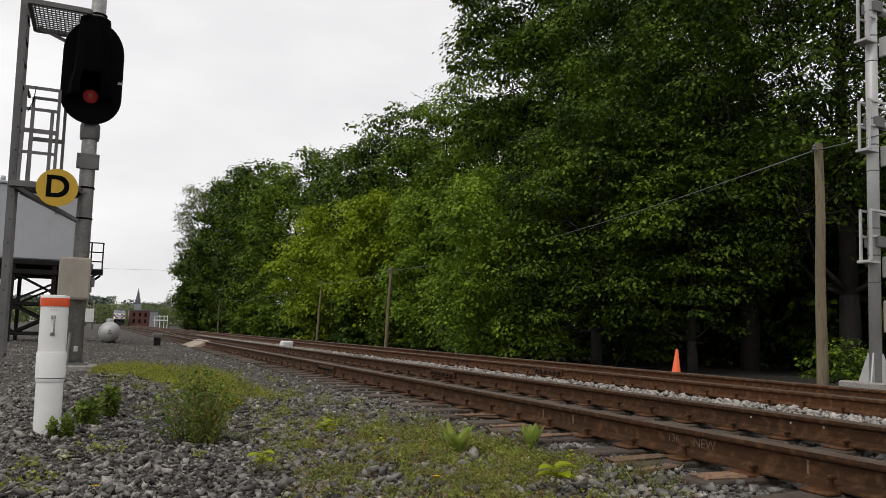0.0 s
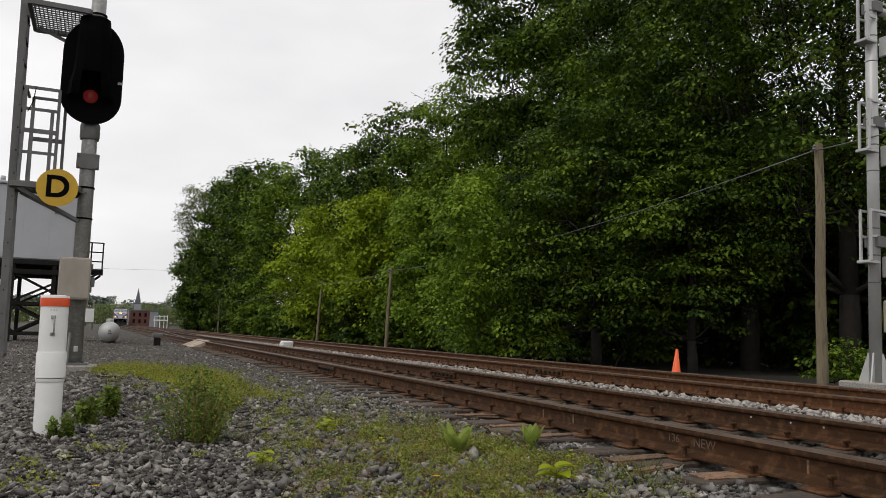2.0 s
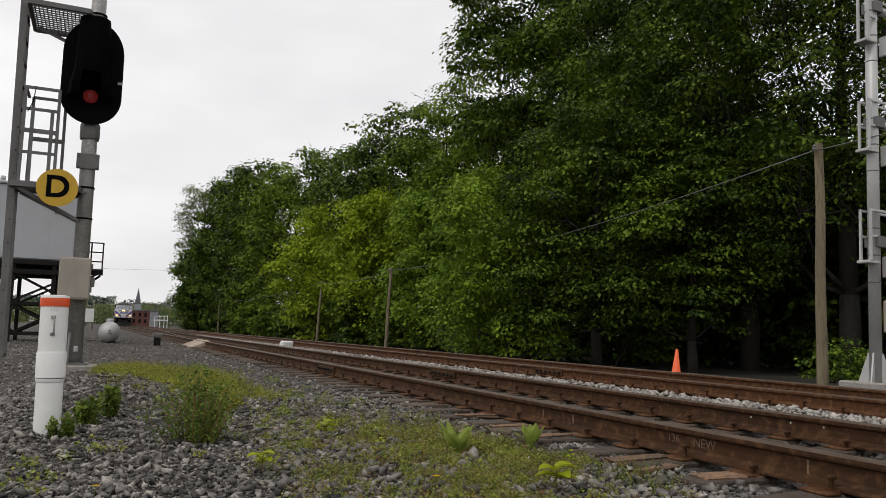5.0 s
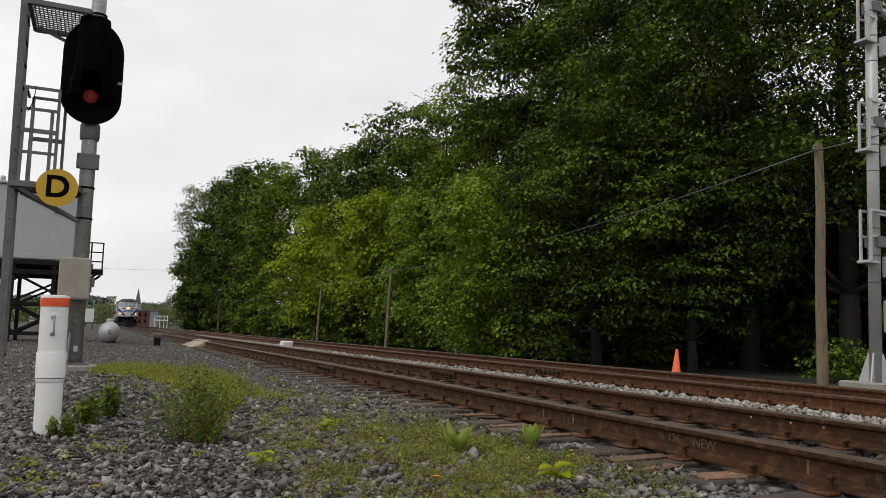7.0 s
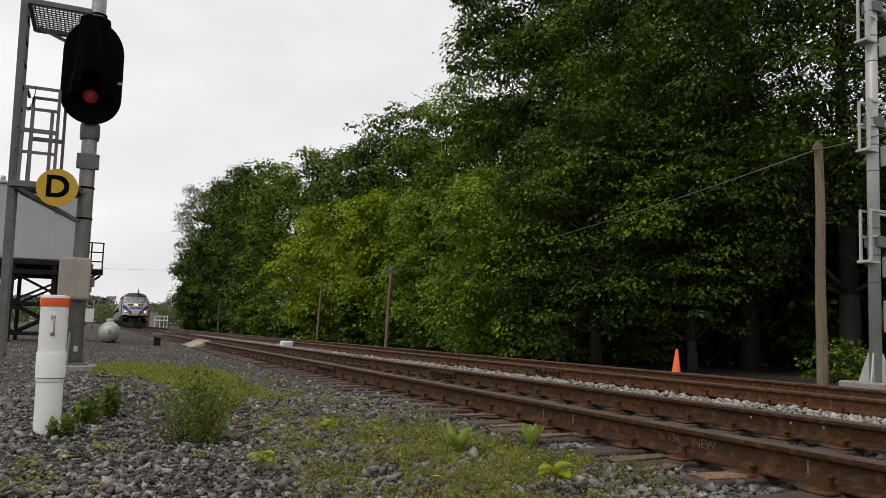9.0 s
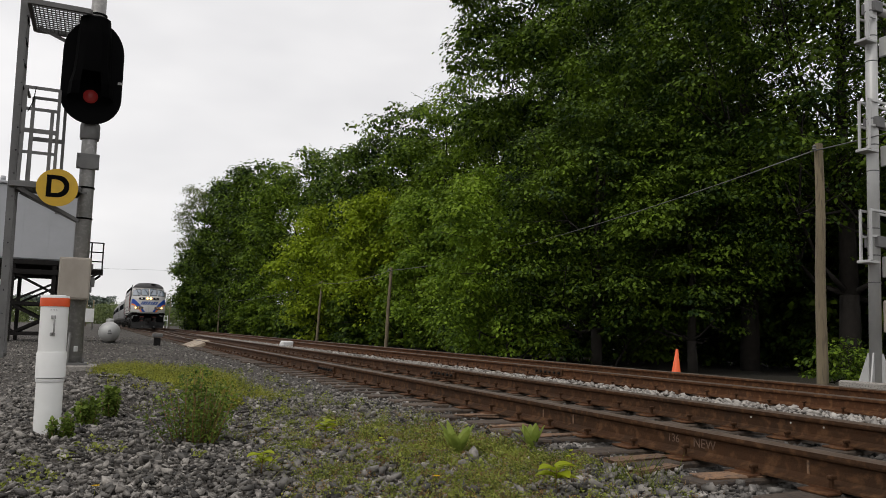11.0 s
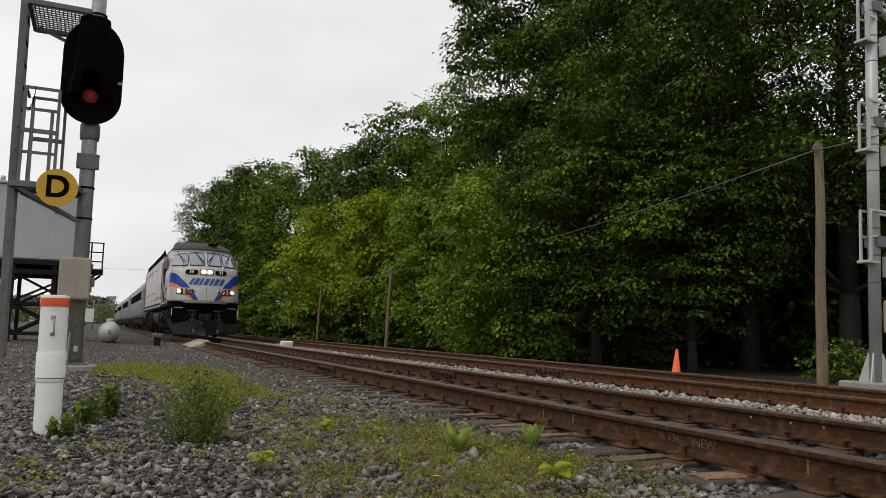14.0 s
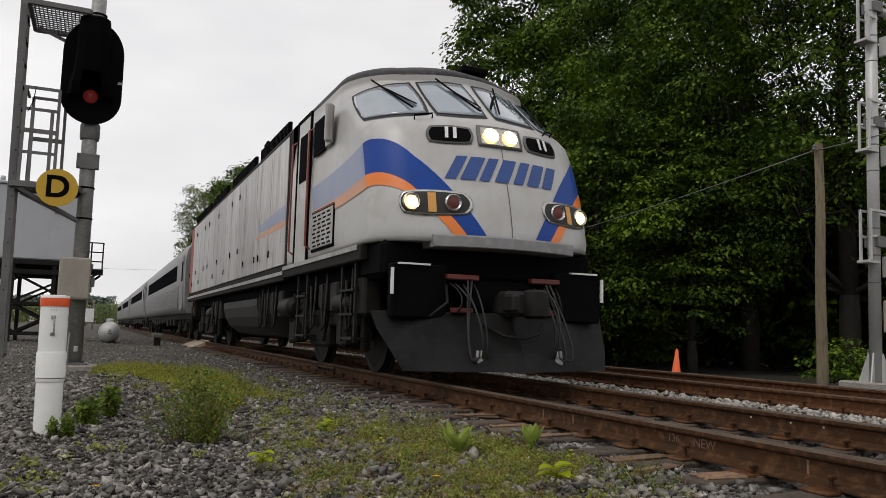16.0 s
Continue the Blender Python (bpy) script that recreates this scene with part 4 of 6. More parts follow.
    ext = bmesh.ops.solidify(bm, geom=bm.faces[:], thickness=0.03)
    part("snow_plough", bm, M_PLOUGH, loco, "dark grey snow plough blade")
    # coupler and hoses
    bm = bmesh.new()
    box(bm, (-0.14, -0.55, 0.78), (0.14, 0.3, 1.02), 0.04)
    lathe(bm, [(0.10, 0.74), (0.15, 0.77), (0.16, 0.90), (0.15, 1.03), (0.10, 1.06)], 16, Matrix.Translation((0.08, -0.72, 0)))
    box(bm, (-0.30, -0.74, 0.76), (-0.02, -0.50, 1.04), 0.04)
    box(bm, (-0.32, -0.92, 0.80), (-0.22, -0.66, 1.00), 0.03)
    part("coupler", bm, M_STEP, loco, "dark knuckle coupler")
    bm = bmesh.new()
    box(bm, (-0.42, -0.12, 0.80), (0.42, 0.05, 1.18), 0.04)
    part("draft_box", bm, M_BLACK, loco)
    for sg in (-1, 1):
        for z, w in ((1.20, 0.2), (0.82, 0.13)):
            bm = bmesh.new()
            box(bm, (sg * 0.55 - w, -0.2, z - 0.03), (sg * 0.55 + w, -0.1, z + 0.03), 0.01)
            part("hose_bracket", bm, M_RED_GEAR, loco, "dull red hose bracket")
        for k in range(4):
            x0 = sg * (0.40 + 0.10 * k)
            bm = bmesh.new()
            low = 0.22 + 0.03 * k if k in (0, 1) else 0.78
            pts = []
            for q in range(9):
                f = q / 8
                pts.append((x0 + sg * (0.05 * math.sin(f * 3.1 + k)), -0.16 - 0.42 * math.sin(f * 2.2) * (1.0 if low < 0.5 else 0.5), 1.12 + (low - 1.12) * f ** 1.2))
            path_tube(bm, pts, 0.011, 8)
            part("air_hose", bm, M_TANK if k == 1 else (M_STEP if k == 3 else M_RUBBER), loco, "hanging air hose")
    for sg in (-1, 1):
        for k in range(2):
            x0 = sg * 0.5 + 0.05 * k
            bm = bmesh.new()
            path_tube(bm, [(x0 + sg * (0.02 + (0.10 + 0.05 * k) * math.sin(math.pi * f)), -0.24 - 0.30 * math.sin(math.pi * f * 0.7), 1.16 - 0.9 * math.sin(math.pi * 0.5 * min(1.0, f * 1.25)) + 0.22 * max(0.0, f - 0.75)) for f in [q / 12 for q in range(13)]], 0.013, 8)
            part("brake_hose", bm, M_TANK, loco, "looped grey brake hose")
            bm = bmesh.new()
            tube(bm, (x0 + sg * 0.02, -0.5, 0.26), (x0 + sg * 0.01, -0.5, 0.38), 0.026, 0.018, 8)
            box(bm, (x0 - 0.03, -0.53, 0.22), (x0 + 0.04, -0.47, 0.29), 0.012)
            part("hose_coupling", bm, M_GALV, loco, "bright metal hose coupling")
    bm = bmesh.new()
    path_tube(bm, [(-0.75, -0.15, 1.1), (-0.8, -0.3, 0.9), (-1.02, -0.32, 0.74)], 0.018)
    part("uncoupling_rod", bm, M_STEP, loco)
    bm = bmesh.new()
    path_tube(bm, [(-0.35, -0.3, 0.66), (-0.2, -0.55, 0.54), (0.0, -0.66, 0.52), (0.2, -0.6, 0.58), (0.32, -0.5, 0.68)], 0.018)
    part("drain_pipe", bm, M_STEP, loco)
    # fuel tank
    bm = bmesh.new()
    prof = [(1.40, 1.15), (1.40, 1.0), (1.34, 0.78), (1.22, 0.58), (1.0, 0.42), (0.7, 0.36)]
    prof = prof + [(-x, z) for x, z in prof[::-1]]
    a = [bm.verts.new((x, 7.6, z)) for x, z in prof]
    b = [bm.verts.new((x, 12.0, z)) for x, z in prof]
    for k in range(len(prof)):
        bm.faces.new((a[k], b[k], b[(k + 1) % len(prof)], a[(k + 1) % len(prof)]))
    bm.faces.new(a[::-1])
    bm.faces.new(b)
    bmesh.ops.recalc_face_normals(bm, faces=bm.faces)
    part("fuel_tank", bm, M_TANK, loco, "grey fuel tank slung under the frame")
    bm = bmesh.new()
    box(bm, (-1.25, 0.6, 1.18), (1.25, 19.3, 1.5), 0.02)
    part("underframe", bm, M_BLACK, loco)
    # trucks and steps
    for y0 in (3.35, 16.0):
        make_truck(loco, y0, 2.75, 1.18, 0.51)
    for sg in (-1, 1):
        for y0 in (3.6, 1.25):
            bm = bmesh.new()
            for yy in (-0.28, 0.28):
                bar(bm, (sg * 1.46, y0 + yy, 1.4), (sg * 1.46, y0 + yy, 0.42), 0.03, 0.05)
            for z in (0.45, 0.75, 1.05):
                box(bm, (min(sg * 1.3, sg * 1.5), y0 - 0.28, z), (max(sg * 1.3, sg * 1.5), y0 + 0.28, z + 0.03))
            part("step_ladder", bm, M_STEP, loco, "dark grey boarding steps")
        for k, y in enumerate((0.75, 1.9, 2.5, 5.2, 5.9, 6.4, 12.4, 13.2, 18.2)):
            bm = bmesh.new()
            box(bm, (min(sg * 1.2, sg * 1.42), y, 0.75 + 0.05 * (k % 3)), (max(sg * 1.2, sg * 1.42), y + 0.35, 1.22), 0.03)
            part("gear_box", bm, M_STEP if k % 2 else M_DARK_STEEL, loco, "grimy underframe box")
            bm = bmesh.new()
            path_tube(bm, [(sg * 1.43, y + 0.42, 1.34), (sg * 1.45, y + 0.44, 0.62), (sg * 1.45, y + 0.62, 0.55), (sg * 1.44, y + 0.66, 1.2)], 0.018)
            part("brake_pipe", bm, M_STEP, loco, "bent brake pipe")
        for y, r_ in ((4.9, 0.17), (1.7, 0.14), (14.4, 0.17)):
            bm = bmesh.new()
            lathe(bm, [(r_ * 0.5, -0.4), (r_, -0.32), (r_, 0.32), (r_ * 0.5, 0.4)], 14, Matrix.Translation((sg * 1.33, y, 0.92)) @ Matrix.Rotation(radians(90), 4, "X"))
            part("air_reservoir", bm, M_STEP, loco, "dark air reservoir")
    bm = bmesh.new()
    box(bm, (-1.35, 19.46, 1.2), (1.35, 19.6, 3.7), 0.05)
    part("rear_end", bm, M_RED_STEP, loco, "red-brown rear end with handrails")
    return loco


WHEELS = []


def make_truck(parent, y0, base, half, r):
    """A two-axle truck: side frames, springs, brake gear and two wheelsets that turn."""
    bm = bmesh.new()
    for sg in (-1, 1):
        x = sg * half
        box(bm, (x - 0.07, y0 - base / 2 - 0.5, 0.62), (x + 0.07, y0 + base / 2 + 0.5, 0.86), 0.03)
        for s2 in (-1, 1):
            box(bm, (x - 0.12 + sg * 0.04, y0 + s2 * base / 2 - 0.19, 0.34), (x + 0.12 + sg * 0.04, y0 + s2 * base / 2 + 0.19, 0.70), 0.04)
            box(bm, (x - 0.05, y0 + s2 * (base / 2 + 0.62) - 0.08, 0.3), (x + 0.05, y0 + s2 * (base / 2 + 0.62) + 0.08, 0.9), 0.02)
            for k in (-1, 1):
                lathe(bm, [(0.09, 0.86), (0.11, 0.9), (0.09, 0.95), (0.11, 1.0), (0.09, 1.05), (0.11, 1.1), (0.09, 1.16)], 10, Matrix.Translation((x, y0 + s2 * base / 2 + k * 0.28, 0)))
        box(bm, (x - 0.09, y0 - 0.5, 0.30), (x + 0.09, y0 + 0.5, 0.64), 0.05)
        tube(bm, (x + sg * 0.1, y0 - 0.75, 1.15), (x + sg * 0.16, y0 - 0.55, 0.4), 0.035, 0.035, 8)
        tube(bm, (x + sg * 0.1, y0 + 0.75, 1.15), (x + sg * 0.16, y0 + 0.55, 0.4), 0.035, 0.035, 8)
    box(bm, (-half, y0 - 0.3, 0.5), (half, y0 + 0.3, 0.9), 0.03)
    # Solid block added between the wheels so no daylight shows through the truck.
    box(bm, (-0.62, y0 - base / 2 - 0.55, 0.26), (0.62, y0 + base / 2 + 0.55, 1.15), 0.08)
    truck = part("truck", bm, M_DARK_STEEL, parent, "black cast truck frame with springs")
    for s2 in (-1, 1):
        bm = bmesh.new()
        for sg in (-1, 1):
            m = Matrix.Rotation(radians(90), 4, "Y") @ Matrix.Identity(4)
            prof = [(0.10, -0.09), (0.14, -0.075), (r * 0.78, -0.03), (r * 0.86, -0.065), (r, -0.06), (r * 0.985, 0.05), (r + 0.028, 0.06), (r + 0.025, 0.085), (0.1, 0.08)]
            if sg > 0:
                prof = [(a, -b) for a, b in prof][::-1]
            lathe(bm, prof, 28, Matrix.Translation((-sg * -0.765, 0, 0)) @ m)
        tube(bm, (-0.9, 0, 0), (0.9, 0, 0), 0.085, 0.085, 12)
        w = part("wheelset", bm, M_STEP, parent, "pair of steel wheels on an axle")
        w.matrix_basis = pose(0, y0 + s2 * base / 2, r)
        WHEELS.append((w, y0 + s2 * base / 2, r))
    return truck


def make_coach():
    """A stainless coach with a fluted lower side, a window band and an arched roof; y = 0 is its leading end."""
    ln = 26.0
    coach = thing("passenger_coach", "dull stainless-steel passenger coach behind the locomotive", "railway coach", "coaches of the train")
    prof = [(1.42, 1.00), (1.50, 1.25), (1.52, 2.2), (1.52, 2.95), (1.47, 3.30), (1.30, 3.60), (0.95, 3.82), (0.5, 3.93), (0.0, 3.96)]
    prof = prof + [(-x, z) for x, z in prof[-2::-1]]
    bm = bmesh.new()
    rings = [[bm.verts.new((x, y, z)) for x, z in prof] for y in (0.25, 0.35, ln - 0.35, ln - 0.25)]
    for a, b in zip(rings, rings[1:]):
        for k in range(len(prof) - 1):
            f = bm.faces.new((a[k], a[k + 1], b[k + 1], b[k]))
            f.smooth = True
        bm.faces.new((a[-1], a[0], b[0], b[-1]))
    bm.faces.new(rings[0][::-1])
    bm.faces.new(rings[-1])
    bmesh.ops.recalc_face_normals(bm, faces=bm.faces)
    part("body", bm, M_STAINLESS, coach, "curved stainless body shell")
    for sg in (-1, 1):
        x = sg * 1.515
        bm = bmesh.new()
        for k in range(9):
            z = 1.28 + k * 0.095
            box(bm, (min(x, x + sg * 0.022), 2.6, z), (max(x, x + sg * 0.022), ln - 2.6, z + 0.05))
        tagged(part("fluting", bm, M_STAINLESS, coach, "ribbed lower side"), kind="stuff")
        bm = bmesh.new()
        box(bm, (min(x, x + sg * 0.014), 3.6, 2.32), (max(x, x + sg * 0.014), ln - 3.6, 2.95), 0.005)
        part("window_band", bm, M_BAND, coach, "black window band")
        bm = bmesh.new()
        box(bm, (min(x, x + sg * 0.028), -0.58, 2.37), (max(x, x + sg * 0.028), 0.58, 2.9), 0.02)
        win = part("window", bm, M_GLASS_COACH, coach)
        first = True
        for k in range(14):
            m = pose(0, 4.4 + k * 1.32, 0)
            if first:
                win.matrix_basis, first = m, False
            else:
                share(win, coach, m)
        for y in (1.3, ln - 1.3):
            bm = bmesh.new()
            box(bm, (min(x, x + sg * 0.018), y - 0.42, 1.15), (max(x, x + sg * 0.018), y + 0.42, 3.15), 0.02)
            d = part("coach_door", bm, M_STAINLESS, coach)
            bm = bmesh.new()
            box(bm, (min(x + sg * 0.019, x + sg * 0.026), y - 0.22, 2.2), (max(x + sg * 0.019, x + sg * 0.026), y + 0.22, 2.95), 0.002)
            part("door_window", bm, M_GLASS_COACH, d)
    for y0, y1 in ((-0.2, 0.26), (ln - 0.26, ln + 0.2)):
        bm = bmesh.new()
        box(bm, (-0.6, y0, 1.1), (0.6, y1, 3.3), 0.06)
        part("gangway", bm, M_RUBBER, coach, "black rubber gangway")
    bm = bmesh.new()
    box(bm, (-1.25, 0.4, 0.78), (1.25, ln - 0.4, 1.05), 0.03)
    rng = random.Random(4)
    for k in range(9):
        y = 6.0 + k * 1.6
        box(bm, (-1.3, y, 0.45 + rng.uniform(0, 0.2)), (1.3, y + rng.uniform(0.7, 1.3), 0.8), 0.04)
    part("underframe", bm, M_DARK_STEEL, coach, "dark underfloor gear")
    for y0 in (3.2, ln - 3.2):
        make_truck(coach, y0, 2.6, 1.1, 0.46)
    return coach


LOCO = make_locomotive()
LOCO_WHEELS = list(WHEELS)
COACH = make_coach()
# distance of each coach's leading end behind the locomotive's lamps
COACHES = [(COACH, 20.6)] + [(copy_thing(COACH, pose(0, 300 + 27 * k, RAIL_TOP)), 20.6 + 26.6 * k) for k in (1, 2, 3)]
S_ROWS = [(0, 228.3), (4, 173.1), (8, 117.9), (11, 76.6), (13, 49.0), (14, 35.0), (15, 21.15), (15.5, 14.4), (16, 7.86)]


# ---- shrubs under the trees ----
rng_s = random.Random(21)
for k in range(19):
    yy = 23.0 * (1.105 ** k)
    make_tree((13.6 if yy < 24 else 10.8) + rng_s.uniform(-0.5, 2.2) + 0.012 * yy, yy, rng_s.uniform(2.4, 4.2), rng_s.uniform(1.6, 2.4), rng_s.choice((M_LEAF_DARK, M_LEAF_MID, M_LEAF_DARK)),
              "low leafy shrub at the wood's edge", 400 + k, 0.15 + 0.003 * yy, 135, 32, 0.02, clump=0.5, group="shrubs along the track")
# Back row of shrubs added to shut out bright gaps under the crowns.
for k in range(11):
    yy = 9.5 + 1.75 * k
    make_tree(18.2 + rng_s.uniform(-0.6, 0.6) + 0.05 * k, yy, rng_s.uniform(4.6, 6.2), rng_s.uniform(2.0, 2.6), M_LEAF_DARK,
              "added dark undergrowth shrub closing gaps behind the trees", 460 + k, 0.30, 150, 36, 0.02, clump=0.75, group="shrubs along the track")
make_tree(10.6, 11.3, 1.3, 0.9, M_LEAF_MID, "low leafy shrub at the wood's edge", 431, 0.10, 60, 34, 0.02, clump=0.3, group="shrubs along the track")
make_shrub_names = [o for o in bpy.data.objects if o.get("group") == "shrubs along the track"]
for o in make_shrub_names:
    o.name = "shrub"
    tagged(o, category="shrub")


# ---- signal mast with ladder and platforms ----
def make_signal():
    X, Y = -4.655, 14.77
    z0 = float(height(X, Y))
    sig = thing("signal_mast", "galvanised railway signal mast with black oval head showing red", "railway signal", m=pose(X, Y, 0))
    bm = bmesh.new()
    tube(bm, (0.0, 0, 0.10), (-0.03, 0, 7.4), 0.13, 0.125, 20)
    part("pole", bm, M_GALV, sig, "galvanised steel pole")
    bm = bmesh.new()
    box(bm, (-0.30, -0.42, z0 - 0.25), (0.38, 0.36, 0.09), 0.02)
    part("concrete_base", bm, M_CONCRETE, sig, "concrete footing")
    bm = bmesh.new()
    box(bm, (-0.21, -0.21, 0.09), (0.23, 0.21, 0.13), 0.006)
    for k in range(4):
        a = radians(45 + 90 * k)
        tube(bm, (0.2 * math.cos(a), 0.2 * math.sin(a), 0.12), (0.2 * math.cos(a), 0.2 * math.sin(a), 0.20), 0.022, 0.022, 6)
    part("base_plate", bm, M_GALV_DARK, sig)
    bm = bmesh.new()
    bar(bm, (-0.11, -0.17, 0.05), (-0.09, -0.15, 0.65), 0.03, 0.03)
    part("conduit", bm, M_GALV, sig)
    bm = bmesh.new()
    box(bm, (-0.02, -0.17, 0.32), (0.05, -0.13, 0.42), 0.008)
    part("padlock_plate", bm, M_SILVER, sig)
    for z, r, h in ((3.22, 0.143, 0.03), (2.66, 0.143, 0.03), (6.45, 0.143, 0.03)):
        bm = bmesh.new()
        lathe(bm, [(r, z), (r, z + h)], 20, Matrix.Translation((-0.015, 0, 0)))
        part("clamp_band", bm, M_BLACK, sig)
    bm = bmesh.new()
    lathe(bm, [(0.155, 4.12), (0.165, 4.16), (0.165, 4.38), (0.15, 4.42)], 20, Matrix.Translation((-0.02, 0, 0)))
    part("collar", bm, M_GALV_DARK, sig)
    bm = bmesh.new()
    box(bm, (-0.2, -0.16, 3.56), (0.17, -0.10, 3.84), 0.01)
    lathe(bm, [(0.15, 3.6), (0.16, 3.64), (0.16, 3.78), (0.15, 3.82)], 20, Matrix.Translation((-0.02, 0, 0)))
    for sx in (-0.17, 0.14):
        for z in (3.6, 3.8):
            tube(bm, (sx, -0.19, z), (sx, -0.08, z), 0.02, 0.02, 6)
    part("bolted_clamp", bm, M_GALV_DARK, sig, "bolted pole clamp")
    # head: oval background plate with a deep hood and the lit red lamp
    bm = bmesh.new()
    hw, z_lo, z_hi = 0.50, 4.36, 6.27
    out = []
    n = 20
    for k in range(n):
        a = math.pi * k / (n - 1)
        out.append((hw * math.cos(a), z_hi - 0.62 + 0.62 * math.sin(a)))
    for k in range(n):
        a = math.pi + math.pi * k / (n - 1)
        out.append((hw * math.cos(a), z_lo + 0.5 + 0.5 * math.sin(a)))
    f0 = [bm.verts.new((x - 0.04, -0.24, z)) for x, z in out]
    f1 = [bm.verts.new((x - 0.04, -0.21, z)) for x, z in out]
    bm.faces.new(f0)
    bm.faces.new(f1[::-1])
    for k in range(len(out)):
        bm.faces.new((f0[k], f1[k], f1[(k + 1) % len(out)], f0[(k + 1) % len(out)]))
    bmesh.ops.recalc_face_normals(bm, faces=bm.faces)
    head = part("signal_head", bm, M_BLACK, sig, "black oval signal background")
    bm = bmesh.new()
    box(bm, (-0.3, -0.22, 4.6), (0.22, 0.14, 6.2), 0.05)
    part("lamp_case", bm, M_BLACK, head)
    bm = bmesh.new()
    rows_ = []
    for z, hw_, dep in ((6.34, 0.17, 0.10), (6.27, 0.25, 0.22), (5.95, 0.28, 0.34), (5.5, 0.29, 0.42), (5.2, 0.31, 0.46), (5.0, 0.36, 0.46), (4.78, 0.38, 0.42)):
        rows_.append([bm.verts.new((-0.05 + hw_ * cx, -0.235 - dep * cy, z)) for cx, cy in ((-1, 0), (-0.97, 0.55), (-0.8, 0.9), (-0.45, 1.0), (0.45, 1.0), (0.8, 0.9), (0.97, 0.55), (1, 0))])
    for a, b in zip(rows_, rows_[1:]):
        for q in range(7):
            if q == 3 and b[0].co.z < 5.1:
                continue
            bm.faces.new((a[q], b[q], b[q + 1], a[q + 1]))
    bm.faces.new(rows_[0])
    bmesh.ops.solidify(bm, geom=bm.faces[:], thickness=0.008)
    bmesh.ops.recalc_face_normals(bm, faces=bm.faces)
    hood = part("lamp_hood", bm, M_BLACK, head, "tall black visor over the lens")
    bm = bmesh.new()
    lathe(bm, [(0.125, 0.0), (0.115, 0.03), (0.08, 0.05), (0.03, 0.06)], 20, Matrix.Translation((-0.05, -0.245, 4.86)) @ Matrix.Rotation(radians(90), 4, "X"))
    part("lens", bm, M_RED_LENS, hood, "dim red lens")
    bm = bmesh.new()
    box(bm, (0.38, -0.26, 5.14), (0.45, -0.235, 5.19), 0.004)
    part("latch", bm, M_GALV, head)
    # round sign with the letter
    bm = bmesh.new()
    lathe(bm, [(0.322, 0.0), (0.325, 0.006), (0.325, 0.012)], 40, Matrix.Translation((-0.45, -0.46, 3.125)) @ Matrix.Rotation(radians(90), 4, "X"))
    sign = part("round_sign", bm, M_YELLOW, sig, "round yellow sign with a black letter D")
    for dx in (0.0, 0.012, -0.012):
        for dz in (0.0, 0.014, -0.014):
            writing("D", 0.52, M_BLACK, sign, Matrix.Translation((-0.45 + dx, -0.4745 - 0.0002 * (dx + dz), 3.125 + dz)) @ Matrix.Rotation(radians(90), 4, "X"), "letter", 0.001)
    bm = bmesh.new()
    bar(bm, (-0.6, -0.44, 3.125), (0.0, -0.12, 3.125), 0.03, 0.03)
    part("sign_bracket", bm, M_GALV_DARK, sig)
    # cabinet on the pole
    bm = bmesh.new()
    box(bm, (-0.33, -0.38, 1.22), (0.17, -0.12, 1.95), 0.015)
    cab = part("junction_box", bm, M_TAN_BOX, sig, "tan metal junction box with scuffed door")
    bm = bmesh.new()
    box(bm, (-0.30, -0.395, 1.25), (0.15, -0.38, 1.92), 0.006)
    part("box_door", bm, M_TAN_BOX, cab)
    bm = bmesh.new()
    for z in (1.35, 1.75):
        box(bm, (0.165, -0.37, z), (0.20, -0.33, z + 0.1), 0.005)
    box(bm, (0.17, -0.32, 1.45), (0.24, -0.27, 1.62), 0.01)
    part("hinge", bm, M_GALV_DARK, cab)
    # ladder
    lad = thing_part("ladder", sig, "grey steel ladder up to the platforms")
    for yy in (-0.22, 0.22):
        bm = bmesh.new()
        for v in box(bm, (-0.06, yy - 0.015, 0.30), (0.06, yy + 0.015, 7.3), 0.004):
            v.co.x += -1.12 - 0.012 * v.co.z
        part("stringer", bm, M_GALV_DARK, lad)
    for k in range(17):
        z = 0.55 + k * 0.40
        bm = bmesh.new()
        tube(bm, (-1.14, -0.235, z), (-1.14, 0.235, z), 0.016, 0.016, 8)
        part("rung", bm, M_BLACK, lad)
    # platforms: open gratings on angle frames
    for zp, xa, xb, ya, yb in ((3.20, -1.16, -0.12, -0.34, 0.34), (6.37, -1.10, -0.14, -0.5, 0.9)):
        pl = thing_part("platform", sig, "open steel grating platform")
        bm = bmesh.new()
        for yy in (ya, yb):
            box(bm, (xa, yy - 0.03, zp - 0.09), (xb, yy + 0.03, zp), 0.004)
        for xx in (xa, xb):
            box(bm, (xx - 0.03, ya, zp - 0.09), (xx + 0.03, yb, zp), 0.004)
        part("platform_frame", bm, M_GALV_DARK, pl)
        bm = bmesh.new()
        n = 15
        for k in range(1, n):
            x = xa + (xb - xa) * k / n
            box(bm, (x - 0.006, ya, zp - 0.05), (x + 0.006, yb, zp - 0.015))
        for k in range(1, 13):
            y = ya + (yb - ya) * k / 13
            box(bm, (xa, y - 0.006, zp - 0.045), (xb, y + 0.006, zp - 0.02))
        part("grating", bm, M_GALV_DARK, pl, "open grating")
        bm = bmesh.new()
        for yy in ((ya + 0.06, yb - 0.06) if zp < 5 else (yb - 0.3,)):
            bar(bm, (xa + 0.1, yy, zp - 0.10), (-0.1, yy * 0.4, zp - 0.58), 0.06, 0.06)
        part("brace", bm, M_GALV_DARK, pl, "angled platform brace")
    # guard rails of the lower platform
    gr = thing_part("guard_rail", sig, "steel guard rail round the platform")
